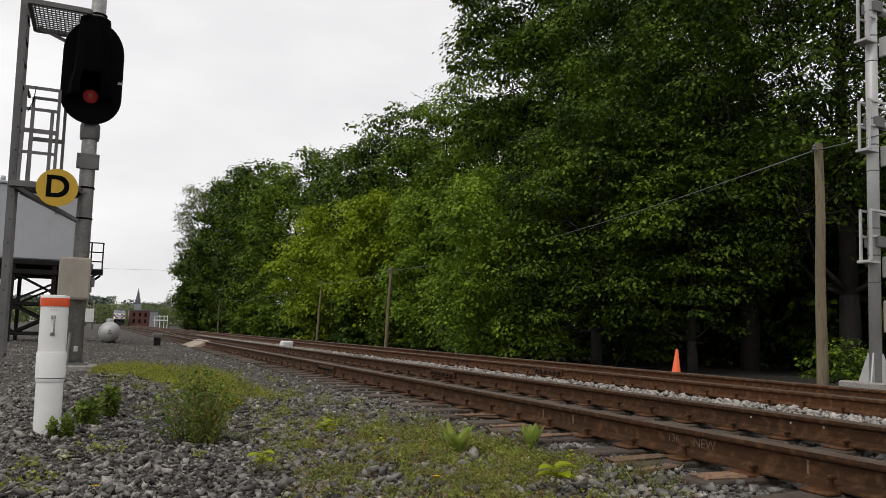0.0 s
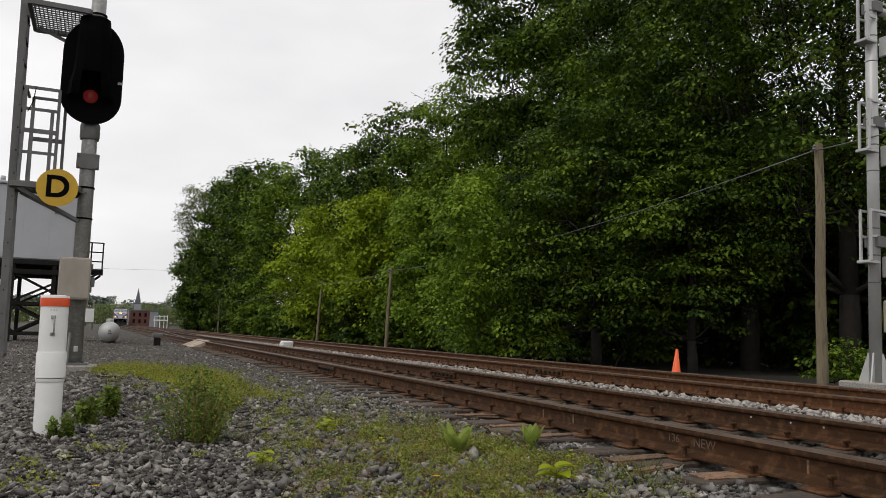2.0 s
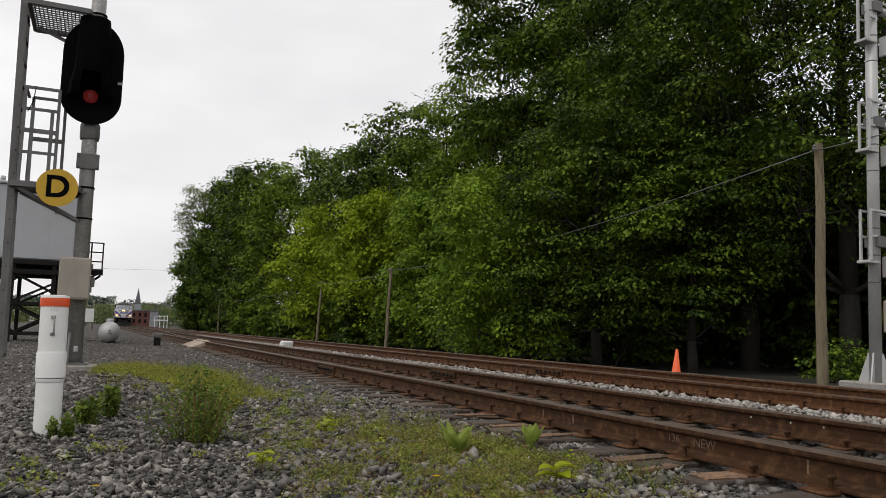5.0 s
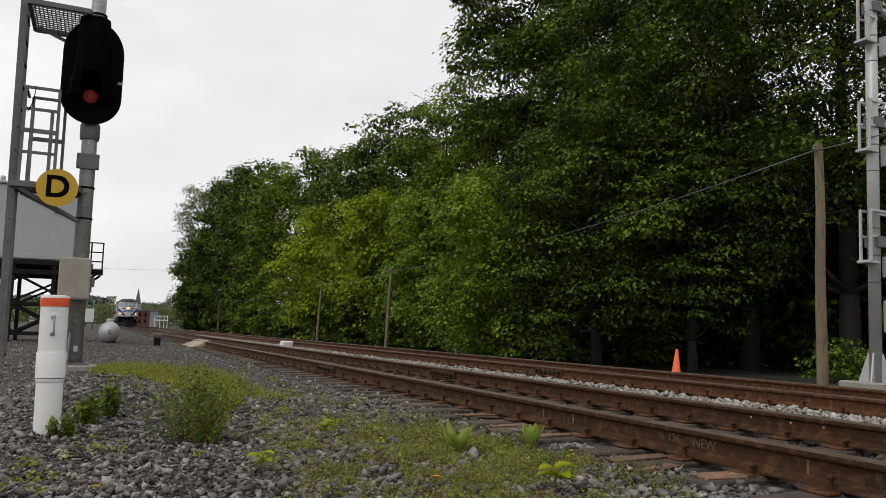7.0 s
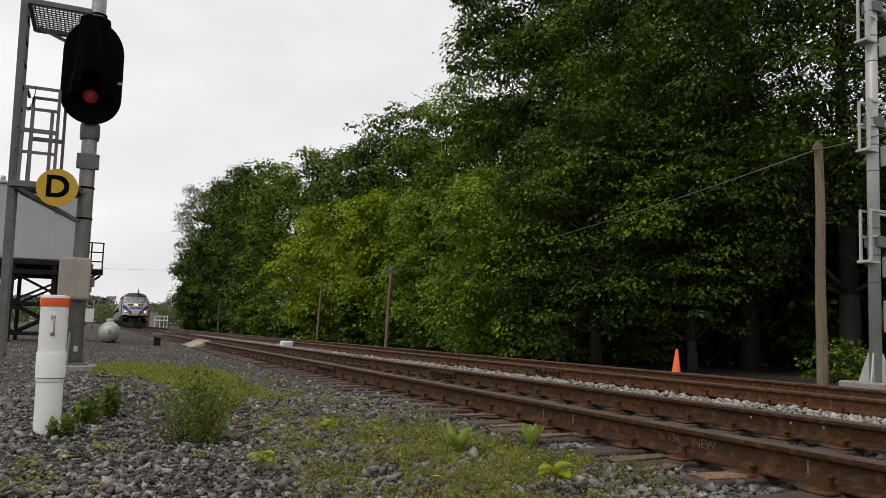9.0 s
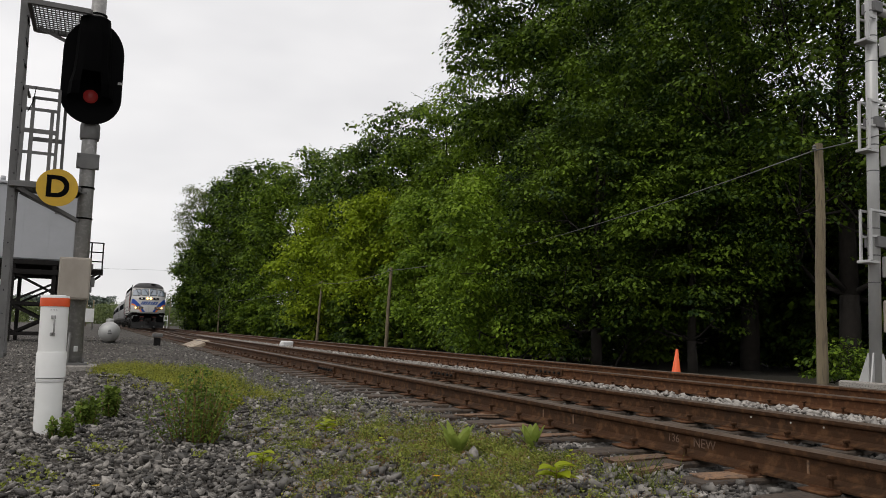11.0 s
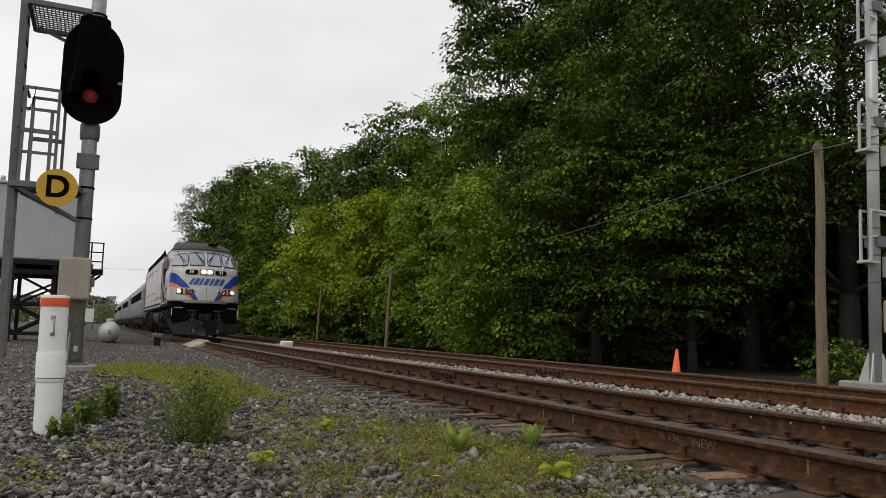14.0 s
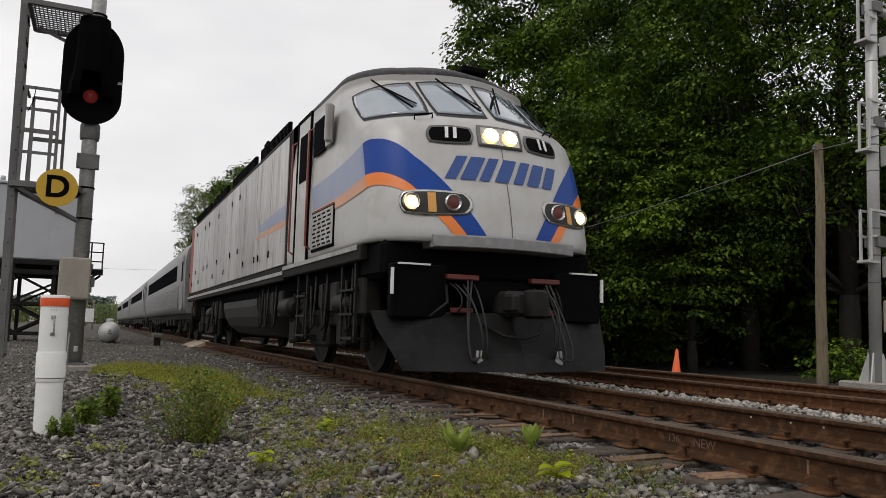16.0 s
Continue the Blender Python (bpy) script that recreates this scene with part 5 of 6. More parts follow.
    for yy in (-0.33, 0.33):
        off = 0.07 if yy > 0 else 0.0
        for x0, x1, z1 in ((-1.06 + off, -1.05 + off, 4.86), (-0.91 + off, -0.92 + off, 4.48), (-0.62 + off, -0.62 + off, 4.48), (-0.52 + off, -0.53 + off, 4.86)):
            if yy > 0 and z1 < 4.6:
                continue
            bm = bmesh.new()
            bar(bm, (x0, yy, 3.2), (x1, yy, z1), 0.055, 0.05)
            part("post", bm, M_GALV_DARK, gr)
        for z in ((3.72, 4.10, 4.48, 4.86) if yy < 0 else (4.10, 4.86)):
            bm = bmesh.new()
            bar(bm, (-1.06 + off, yy, z), (-0.52 + off, yy, z), 0.03, 0.05 if z != 4.10 else 0.075)
            part("rail_bar", bm, M_GALV_DARK, gr)
    for x in (-1.05, -0.53):
        bm = bmesh.new()
        bar(bm, (x, -0.33, 4.86), (x, 0.33, 4.86), 0.04, 0.04)
        part("rail_bar", bm, M_GALV_DARK, gr)
    bm = bmesh.new()
    path_tube(bm, [(-0.9, -0.35, 4.86), (-0.93, -0.36, 4.6), (-1.0, -0.35, 4.42)], 0.008)
    part("safety_chain", bm, M_BLACK, gr)
    return sig


def thing_part(name, parent, label):
    """A part whose pieces are its children; a small plate carries them."""
    bm = bmesh.new()
    if name == "ladder":
        box(bm, (-1.20, -0.25, 0.22), (-1.06, 0.25, 0.30), 0.01)
    elif name == "guard_rail":
        box(bm, (-1.08, -0.36, 3.195), (-0.5, -0.31, 3.215), 0.002)
    else:
        box(bm, (-0.2, -0.16, 3.06 if len(parent.children) < 40 else 6.5), (-0.1, 0.16, 3.16 if len(parent.children) < 40 else 6.6), 0.01)
    return part(name, bm, M_GALV_DARK, parent, label)


M_RED_LENS = glow("dim_red_lens", (0.13, 0.008, 0.007), 0.3)
make_signal()

# ---- white marker post ----
def make_marker_post():
    X, Y = -4.615, 6.42
    z0 = float(height(X, Y))
    post = thing("marker_post", "white plastic pipe marker post with an orange-red band, leaning slightly", "marker post", m=pose(X, Y, z0, 0, -0.6, 0))
    post.scale = (0.86, 0.86, 0.91)
    bm = bmesh.new()
    lathe(bm, [(0.108, -0.1), (0.108, 0.42), (0.116, 0.43), (0.118, 0.452)], 32)
    part("lower_pipe", bm, M_PVC, post)
    bm = bmesh.new()
    lathe(bm, [(0.120, 0.46), (0.120, 0.66), (0.116, 0.672)], 32)
    part("coupling", bm, M_PVC, post, "wider white coupling")
    bm = bmesh.new()
    lathe(bm, [(0.112, 0.672), (0.112, 1.05), (0.117, 1.055), (0.117, 1.12), (0.112, 1.135), (0.07, 1.14)], 32)
    part("upper_pipe", bm, M_PVC, post)
    bm = bmesh.new()
    lathe(bm, [(0.1185, 1.045), (0.1195, 1.05), (0.1195, 1.11), (0.1185, 1.115)], 32)
    part("orange_band", bm, M_ORANGE_BAND, post, "orange-red band")
    bm = bmesh.new()
    box(bm, (-0.02, -0.119, 0.80), (0.02, -0.108, 0.83), 0.003)
    box(bm, (-0.02, -0.119, 0.94), (0.02, -0.108, 0.97), 0.003)
    path_tube(bm, [(0.0, -0.115, 0.81), (0.012, -0.15, 0.84), (0.012, -0.15, 0.93), (0.0, -0.115, 0.96)], 0.007)
    part("handle", bm, M_GALV, post, "small metal handle")
    bm = bmesh.new()
    for k in (-1, 0, 1):
        tube(bm, (k * 0.022, -0.1145, 1.015), (k * 0.022, -0.108, 1.015), 0.004, 0.004, 6)
    part("rivet", bm, M_BLACK, post)


make_marker_post()


# ---- mast of the signal bridge, by the woods ----
def make_bridge_mast():
    X, Y = 7.98, 8.78
    z0 = float(height(X, Y))
    mast = thing("signal_bridge_mast", "pale galvanised signal bridge mast on a concrete footing", "signal mast", m=pose(X, Y, 0.12, 0, 2.1, 0))
    bm = bmesh.new()
    box(bm, (-0.32, -0.4, z0 - 0.3), (2.2, 0.5, 0.0), 0.03)
    part("concrete_footing", bm, M_CONCRETE, mast, "concrete footing")
    for x in (0.0, 1.55):
        bm = bmesh.new()
        tube(bm, (x, 0, 0.0), (x, 0, 8.5), 0.100, 0.100, 22)
        leg = part("leg", bm, M_SILVER, mast, "pale tubular leg")
        bm = bmesh.new()
        for a in (0, 90, 180, 270):
            m = Matrix.Translation((x, 0, 0)) @ Matrix.Rotation(radians(a + 20), 4, "Z")
            vs = [bm.verts.new(m @ Vector(p)) for p in ((0.10, -0.012, 0.0), (0.27, -0.012, 0.0), (0.12, -0.012, 0.5), (0.10, -0.012, 0.5))]
            ws = [bm.verts.new(m @ Vector(p)) for p in ((0.10, 0.012, 0.0), (0.27, 0.012, 0.0), (0.12, 0.012, 0.5), (0.10, 0.012, 0.5))]
            bm.faces.new(vs)
            bm.faces.new(ws[::-1])
            for k in range(4):
                bm.faces.new((vs[k], ws[k], ws[(k + 1) % 4], vs[(k + 1) % 4]))
        bmesh.ops.recalc_face_normals(bm, faces=bm.faces)
        part("gusset", bm, M_SILVER, leg)
    for z in (2.45, 4.62, 6.8):
        bm = bmesh.new()
        tube(bm, (0.1, 0, z), (1.45, 0, z), 0.075, 0.075, 16)
        arm = part("cross_tube", bm, M_SILVER, mast)
        bm = bmesh.new()
        box(bm, (-0.07, -0.14, z - 0.10), (0.15, 0.14, z + 0.10), 0.01)
        part("clamp", bm, M_GALV_DARK, arm)
    # step brackets
    for z in (2.08, 4.08, 6.12):
        br = None
        bm = bmesh.new()
        box(bm, (-0.30, -0.12, z - 0.025), (0.0, 0.12, z + 0.025), 0.006)
        br = part("step_bracket", bm, M_SILVER, mast, "pale step bracket")
        bm = bmesh.new()
        for yy in (-0.10, 0.09):
            box(bm, (-0.245, yy - 0.02, z), (-0.20, yy + 0.02, z + 0.94), 0.004)
        part("upright", bm, M_SILVER, br)
        bm = bmesh.new()
        for zz in (z + 0.46, z + 0.92):
            for yy in (-0.10, 0.09):
                box(bm, (-0.245, yy - 0.015, zz - 0.02), (1.4 if zz > z + 0.5 else 0.0, yy + 0.015, zz + 0.02))
        part("rail_bar", bm, M_SILVER, br)
        bm = bmesh.new()
        box(bm, (0.13, -0.22, z - 0.25), (0.19, -0.05, z + 0.12), 0.01)
        box(bm, (0.19, -0.2, z - 0.04), (1.4, -0.14, z + 0.04), 0.005)
        part("hanger", bm, M_SILVER, br)
        for dz in (-0.36, 0.12, 0.6):
            bm = bmesh.new()
            lathe(bm, [(0.103, z + dz), (0.106, z + dz + 0.01), (0.103, z + dz + 0.02)], 20)
            part("band", bm, M_GALV_DARK, br)
    bm = bmesh.new()
    box(bm, (0.06, -0.30, 0.86), (0.46, -0.10, 1.42), 0.02)
    jb = part("junction_box", bm, M_TAN_BOX, mast, "tan grey junction box")
    bm = bmesh.new()
    box(bm, (0.16, -0.318, 1.10), (0.21, -0.30, 1.18), 0.006)
    box(bm, (0.135, -0.305, 0.87), (0.142, -0.298, 1.41))
    part("latch", bm, M_BLACK, jb)


make_bridge_mast()


# ---- wooden poles and their wire ----
POLES = [(8.12, 9.95, 4.62, 0.095, 1.1), (8.45, 34.4, 3.85, 0.085, 2.2), (8.75, 48.2, 3.9, 0.085, 3.0), (10.0, 101.5, 4.2, 0.09, 0.0)]
for x, y, top, r, lean in POLES:
    z0 = float(height(x, y)) - 0.1
    p = thing("utility_pole", "weathered wooden pole carrying a wire, before the woods", "pole", "wooden poles beside the track", pose(x, y, z0, 0, lean, 0))
    bm = bmesh.new()
    h = top - z0
    vs = lathe(bm, [(r * (1.12 - 0.3 * k / 8), h * k / 8) for k in range(9)], 14)
    for v in vs:
        v.co.x += 0.012 * math.sin(v.co.z * 2.1)
        v.co.y += 0.010 * math.sin(v.co.z * 1.3)
    part("shaft", bm, M_POLEWOOD, p, "round weathered shaft")
    bm = bmesh.new()
    tube(bm, (-r - 0.05, -0.02, h - 0.14), (r + 0.02, 0.0, h - 0.14), 0.02, 0.02, 8)
    lathe(bm, [(0.03, 0), (0.045, 0.03), (0.03, 0.06), (0.04, 0.09), (0.02, 0.11)], 10, Matrix.Translation((-r - 0.05, -0.02, h - 0.16)))
    part("insulator", bm, M_GALV_DARK, p)
ends = [Vector((8.0 + 0.05, 9.95, 4.46)), Vector((8.55, 34.4, 3.7)), Vector((8.9, 48.2, 3.75)), Vector((9.9, 101.5, 4.05))]
ends = [Vector((8.0, 2.0, 4.9))] + ends
for a, b in zip(ends, ends[1:]):
    bm = bmesh.new()
    pts = []
    for k in range(15):
        f = k / 14
        q = a.lerp(b, f)
        q.z -= 0.45 * 4 * f * (1 - f) * min(1.0, (b - a).length / 26)
        pts.append(q)
    path_tube(bm, pts, 0.0125, 5)
    tagged(part("overhead_wire", bm, M_GALV_DARK), "thin dark wire sagging between wooden poles", "wire", "wires between the poles")


bm = bmesh.new()
path_tube(bm, [(-42 + 53 * k / 10, 153 - 17 * k / 10, 10.7 - 0.6 * k / 10 - 1.2 * (k / 10) * (1 - k / 10)) for k in range(11)], 0.018, 5)
tagged(part("overhead_wire", bm, M_GALV_DARK), "distant thin wire crossing high over the tracks", "wire", "wires between the poles")


# ---- traffic cone ----
def make_cone():
    X, Y = 6.3, 11.86
    cone = thing("traffic_cone", "bright orange plastic traffic cone beside the far track", "traffic cone", m=pose(X, Y, float(height(X, Y)), 0, 3.5, 0))
    cone.scale = (0.82, 0.82, 0.84)
    bm = bmesh.new()
    box(bm, (-0.18, -0.18, 0.0), (0.18, 0.18, 0.035), 0.02)
    part("base", bm, M_CONE, cone)
    bm = bmesh.new()
    lathe(bm, [(0.135, 0.035), (0.12, 0.06), (0.03, 0.70), (0.022, 0.71)], 24)
    part("cone_body", bm, M_CONE, cone)


make_cone()


# ---- gas tank ----
def make_tank():
    X, Y, r = -3.85, 34.6, 0.42
    z0 = float(height(X, Y)) - 0.08
    tank = thing("propane_tank", "dull silver propane tank standing on small legs", "gas tank", m=pose(X, Y, z0))
    prof = []
    for k in range(13):
        a = math.pi / 2 * (1 - k / 12)
        prof.append((max(0.02, r * math.cos(a)), r * math.sin(a) * 1.0))
    m = Matrix.Translation((0, 0, r + 0.10)) @ Matrix.Rotation(radians(90), 4, "X")
    bm = bmesh.new()
    front = [(a, 0.55 + b) for a, b in prof[::-1]]
    back = [(a, -0.55 - b) for a, b in prof]
    lathe(bm, back + front, 36, m)
    part("shell", bm, M_SILVER, tank, "dull silver steel shell")
    bm = bmesh.new()
    lathe(bm, [(0.14, 2 * r + 0.06), (0.15, 2 * r + 0.08), (0.15, 2 * r + 0.2), (0.12, 2 * r + 0.23), (0.03, 2 * r + 0.24)], 20)
    part("valve_dome", bm, M_SILVER, tank)
    for yy in (-0.45, 0.45):
        bm = bmesh.new()
        box(bm, (-0.25, yy - 0.04, 0.0), (0.25, yy + 0.04, 0.16), 0.01)
        part("leg", bm, M_GALV_DARK, tank)
    bm = bmesh.new()
    for k in range(3):
        box(bm, (-0.07 + 0.01 * k, -0.564 - r * 0.98, 0.44 + 0.07 * k), (0.08 - 0.015 * k, -0.552 - r * 0.98 + 0.02, 0.48 + 0.07 * k))
    part("marking", bm, M_GALV_DARK, tank, "faded marking bars")


make_tank()


# ---- raised equipment house on a steel trestle ----
def make_raised_house():
    Y0, Y1 = 35.0, 38.2
    house = thing("equipment_house", "pale grey metal equipment house raised on a dark steel trestle", "equipment house", m=pose(0, 0, 0))
    bm = bmesh.new()
    box(bm, (-12.0, Y0, 3.36), (-5.42, Y1, 6.42), 0.04)
    body = part("body", bm, M_GREY_PANEL, house, "pale grey metal walls")
    for x in (-11.3, -10.3, -9.3, -8.3, -7.35, -6.4):
        bm = bmesh.new()
        box(bm, (x, Y0 - 0.012, 3.40), (x + 0.95, Y0, 6.36), 0.006)
        part("wall_panel", bm, M_GREY_PANEL, body)
    bm = bmesh.new()
    box(bm, (-12.1, Y0 - 0.1, 6.42), (-5.3, Y1 + 0.1, 6.52), 0.02)
    part("roof", bm, M_GREY_PANEL, house)
    bm = bmesh.new()
    tube(bm, (-8.25, Y0 + 0.2, 6.5), (-8.25, Y0 + 0.2, 6.75), 0.1, 0.1, 12)
    part("roof_vent", bm, M_GREY_PANEL, house)
    bm = bmesh.new()
    box(bm, (-6.25, Y0 - 0.04, 5.3), (-6.05, Y0 - 0.012, 5.5), 0.01)
    part("wall_fitting", bm, M_GALV_DARK, body)
    bm = bmesh.new()
    for z in (3.26, 2.86):
        box(bm, (-12.1, Y0 - 0.12, z - 0.12), (-5.2, Y0 + 0.08, z + 0.08), 0.01)
        box(bm, (-12.1, Y1 - 0.12, z - 0.12), (-5.2, Y1 + 0.08, z + 0.08), 0.01)
    part("beam", bm, M_DARK_STEEL, house, "dark steel beams")
    bm = bmesh.new()
    box(bm, (-5.4, Y0 - 0.1, 3.0), (-4.25, Y1, 3.08), 0.01)
    bar(bm, (-5.4, Y0, 2.2), (-4.35, Y0, 2.98), 0.10, 0.10)
    bar(bm, (-5.4, Y1, 2.2), (-4.35, Y1, 2.98), 0.10, 0.10)
    deck = part("landing", bm, M_DARK_STEEL, house, "dark steel landing")
    for x, y in ((-4.3, Y0), (-4.75, Y0), (-5.2, Y0), (-4.3, Y1), (-4.3, (Y0 + Y1) / 2)):
        bm = bmesh.new()
        bar(bm, (x, y, 3.05), (x, y, 4.2), 0.06, 0.06)
        part("post", bm, M_DARK_STEEL, deck)
    for z in (3.4, 3.8, 4.2):
        bm = bmesh.new()
        bar(bm, (-5.4, Y0, z), (-4.3, Y0, z), 0.05, 0.05)
        bar(bm, (-4.3, Y0, z), (-4.3, Y1, z), 0.05, 0.05)
        part("hand_rail", bm, M_DARK_STEEL, deck)
    for y in (Y0, Y1):
        for x in (-11.5, -9.5, -7.6, -6.1, -5.3):
            bm = bmesh.new()
            bar(bm, (x, y, -0.05), (x, y, 3.2), 0.15, 0.15)
            part("leg", bm, M_DARK_STEEL, house)
        for a, b in ((-9.5, -7.6), (-7.6, -5.3)):
            for z0, z1 in ((0.3, 1.5), (1.5, 0.3), (1.6, 2.8), (2.8, 1.6)):
                bm = bmesh.new()
                bar(bm, (a, y, z0), (b, y, z1), 0.07, 0.09)
                part("cross_brace", bm, M_DARK_STEEL, house)
        for z in (0.3, 1.55):
            bm = bmesh.new()
            bar(bm, (-11.5, y, z), (-5.3, y, z), 0.08, 0.12)
            part("girt", bm, M_DARK_STEEL, house)


make_raised_house()


# ---- ballast stones ----
def stones(name, rng, xs, ys, zs, size, mat, label, fine):
    """Many broken stones of uneven shape joined into one mass."""
    n = len(xs)
    if fine:
        base = np.array([(-1, -1, -1), (1, -1, -1), (1, 1, -1), (-1, 1, -1), (-1, -1, 1), (1, -1, 1), (1, 1, 1), (-1, 1, 1.0)]) * 0.72
        faces = np.array([(0, 3, 2), (0, 2, 1), (4, 5, 6), (4, 6, 7), (0, 1, 5), (0, 5, 4), (1, 2, 6), (1, 6, 5), (2, 3, 7), (2, 7, 6), (3, 0, 4), (3, 4, 7)])
    else:
        base = np.array([(1, 0, 0), (-1, 0, 0), (0, 1, 0), (0, -1, 0), (0, 0, 1), (0, 0, -1.0)])
        faces = np.array([(0, 2, 4), (2, 1, 4), (1, 3, 4), (3, 0, 4), (2, 0, 5), (1, 2, 5), (3, 1, 5), (0, 3, 5)])
    k = len(base)
    v = base[None] * rng.uniform(0.6, 1.3, (n, k, 1)) + rng.normal(0, 0.16, (n, k, 3))
    v = v * rng.uniform((0.8, 0.6, 0.45), (1.35, 1.0, 0.8), (n, 3))[:, None, :]
    a = rng.uniform(0, 2 * np.pi, n)
    tilt = rng.uniform(-0.5, 0.5, (n, 2))
    ca, sa = np.cos(a)[:, None], np.sin(a)[:, None]
    x, y, z = v[..., 0] * ca - v[..., 1] * sa, v[..., 0] * sa + v[..., 1] * ca, v[..., 2]
    z = z + x * tilt[:, :1] + y * tilt[:, 1:]
    s = np.asarray(size)[:, None]
    V = np.stack([x * s + xs[:, None], y * s + ys[:, None], z * s + zs[:, None]], -1).reshape(-1, 3)
    F = (faces[None] + (np.arange(n) * k)[:, None, None]).reshape(-1, 3)
    return tagged(raw_mesh(name, V, F, [mat]), label, "gravel", kind="stuff")


def scatter(rng, n, x0, x1, y0, y1, near=0.0):
    """Random places, denser towards the near end."""
    f = rng.random(n)
    y = y0 + (y1 - y0) * (f ** (1 + near))
    x = rng.uniform(x0, x1, n)
    return x, y


def weed_mask(x, y):
    """How thickly weeds grow, 0 to 1."""
    p = 0.5 + 0.5 * np.sin(3.4 * x + 0.8 * y + 0.7) * np.sin(1.3 * y - 1.1 * x + 2.0)
    q = 0.5 + 0.5 * np.sin(5.3 * x - 2.2 * y) * np.sin(4.1 * y + 1.7 * x)
    front = np.exp(-(((x + 1.95) / 0.85) ** 2 + ((y - 4.5) / 1.5) ** 2))
    front = np.maximum(front, 0.8 * np.exp(-(((x + 2.55) / 0.6) ** 2 + ((y - 4.2) / 1.5) ** 2)))
    back = 1.1 * np.exp(-(np.abs((x + 3.5) / 0.95) ** 2.4 + np.abs((y - 12.4) / 3.0) ** 2.6)) * np.clip((x + 4.45) / 0.3, 0.0, 1)
    side = 0.35 * np.exp(-(((x + 2.4) / 0.5) ** 2 + ((y - 9.0) / 3.0) ** 2)) + 0.3 * np.exp(-(((x + 4.6) / 0.3) ** 2 + ((y - 4.9) / 0.8) ** 2))
    front = front * np.clip((-1.22 - x) / 0.3, 0, 1)
    for px, py in ((-2.02, 4.72), (-1.40, 4.76), (-2.08, 3.42), (-3.40, 4.50), (-2.72, 5.55)):
        front = front * (1 - np.exp(-(((x - px) / 0.14) ** 2 + ((y - py + 0.12) / 0.3) ** 2)))
    return np.clip(np.maximum(np.maximum(front * 0.85, back), side) * np.clip(3.2 * (0.22 + 0.78 * p) * (0.25 + 0.75 * q) - 0.28, 0, 1.2), 0, 1)


rng = np.random.default_rng(7)
# close gravel, thinner under the weeds
x, y = scatter(rng, 44000, -6.2, -1.05, 2.9, 9.5, 0.6)
keep = rng.random(len(x)) > 0.55 * weed_mask(x, y)
x, y = x[keep], y[keep]
sz = np.clip(rng.lognormal(-4.42, 0.42, len(x)), 0.006, 0.034)
stones("ballast_stones", rng, x, y, height(x, y) + sz * rng.uniform(-0.3, 1.15, len(x)), sz, M_STONE, "loose grey ballast stones beside the track", True)
x, y = scatter(rng, 20000, -8.5, -1.1, 8.5, 48, 1.4)
sz = np.clip(rng.lognormal(-3.85, 0.35, len(x)), 0.013, 0.055)
stones("ballast_stones", rng, x, y, height(x, y) + sz * 0.2, sz, M_STONE, "grey ballast stones spread along the track", False)
x, y = scatter(rng, 5000, -7.5, -1.05, -1.5, 3.0)
sz = np.clip(rng.lognormal(-4.1, 0.4, len(x)), 0.01, 0.05)
stones("ballast_stones", rng, x, y, height(x, y) + sz * 0.2, sz, M_STONE, "grey gravel around the viewpoint", False)
# inside the tracks and between them
x, y = scatter(rng, 10000, -1.15, 1.35, 1.5, 50, 0.9)
sz = np.clip(rng.lognormal(-3.6, 0.3, len(x)), 0.014, 0.05)
stones("ballast_stones", rng, x, y, height(x, y) - 0.01 + sz * 0.25, sz, M_STONE_DARK, "dark ballast between the near rails", False)
x, y = scatter(rng, 12500, 1.3, 3.2, 3.0, 75, 0.9)
sz = np.clip(rng.lognormal(-3.45, 0.3, len(x)), 0.014, 0.06)
stones("ballast_stones", rng, x, y, height(x, y) + 0.035 + sz * 0.25, sz, M_STONE_PALE, "pale ballast heaped between the two tracks", False)
x, y = scatter(rng, 6000, 3.0, 6.9, 3.0, 70, 0.9)
sz = np.clip(rng.lognormal(-3.5, 0.3, len(x)), 0.014, 0.05)
stones("ballast_stones", rng, x, y, height(x, y) + sz * 0.25, sz, M_STONE_PALE, "pale brownish ballast under the far track", False)

# ---- weeds ----
M_WEED = leaf_material("weed_leaves", (0.075, 0.10, 0.016), (0.33, 0.36, 0.075), 3.0, 0.3)
M_WEED_YELLOW = leaf_material("yellowish_weeds", (0.085, 0.10, 0.014), (0.38, 0.38, 0.05), 2.4, 0.3)
M_DRY = leaf_material("dry_weed_stems", (0.13, 0.055, 0.028), (0.33, 0.22, 0.09), 2.0, 0.2)
M_PALE_LEAF = leaf_material("pale_felted_leaves", (0.19, 0.26, 0.045), (0.38, 0.44, 0.10), 14.0, 0.4)
M_BRIGHT_LEAF = leaf_material("bright_yellow_green_leaves", (0.27, 0.33, 0.015), (0.42, 0.46, 0.02), 9.0, 0.4)


def weed_points(rng, n, x0, x1, y0, y1):
    x, y = rng.uniform(x0, x1, n * 6), rng.uniform(y0, y1, n * 6)
    keep = rng.random(n * 6) < weed_mask(x, y)
    return x[keep][:n], y[keep][:n]


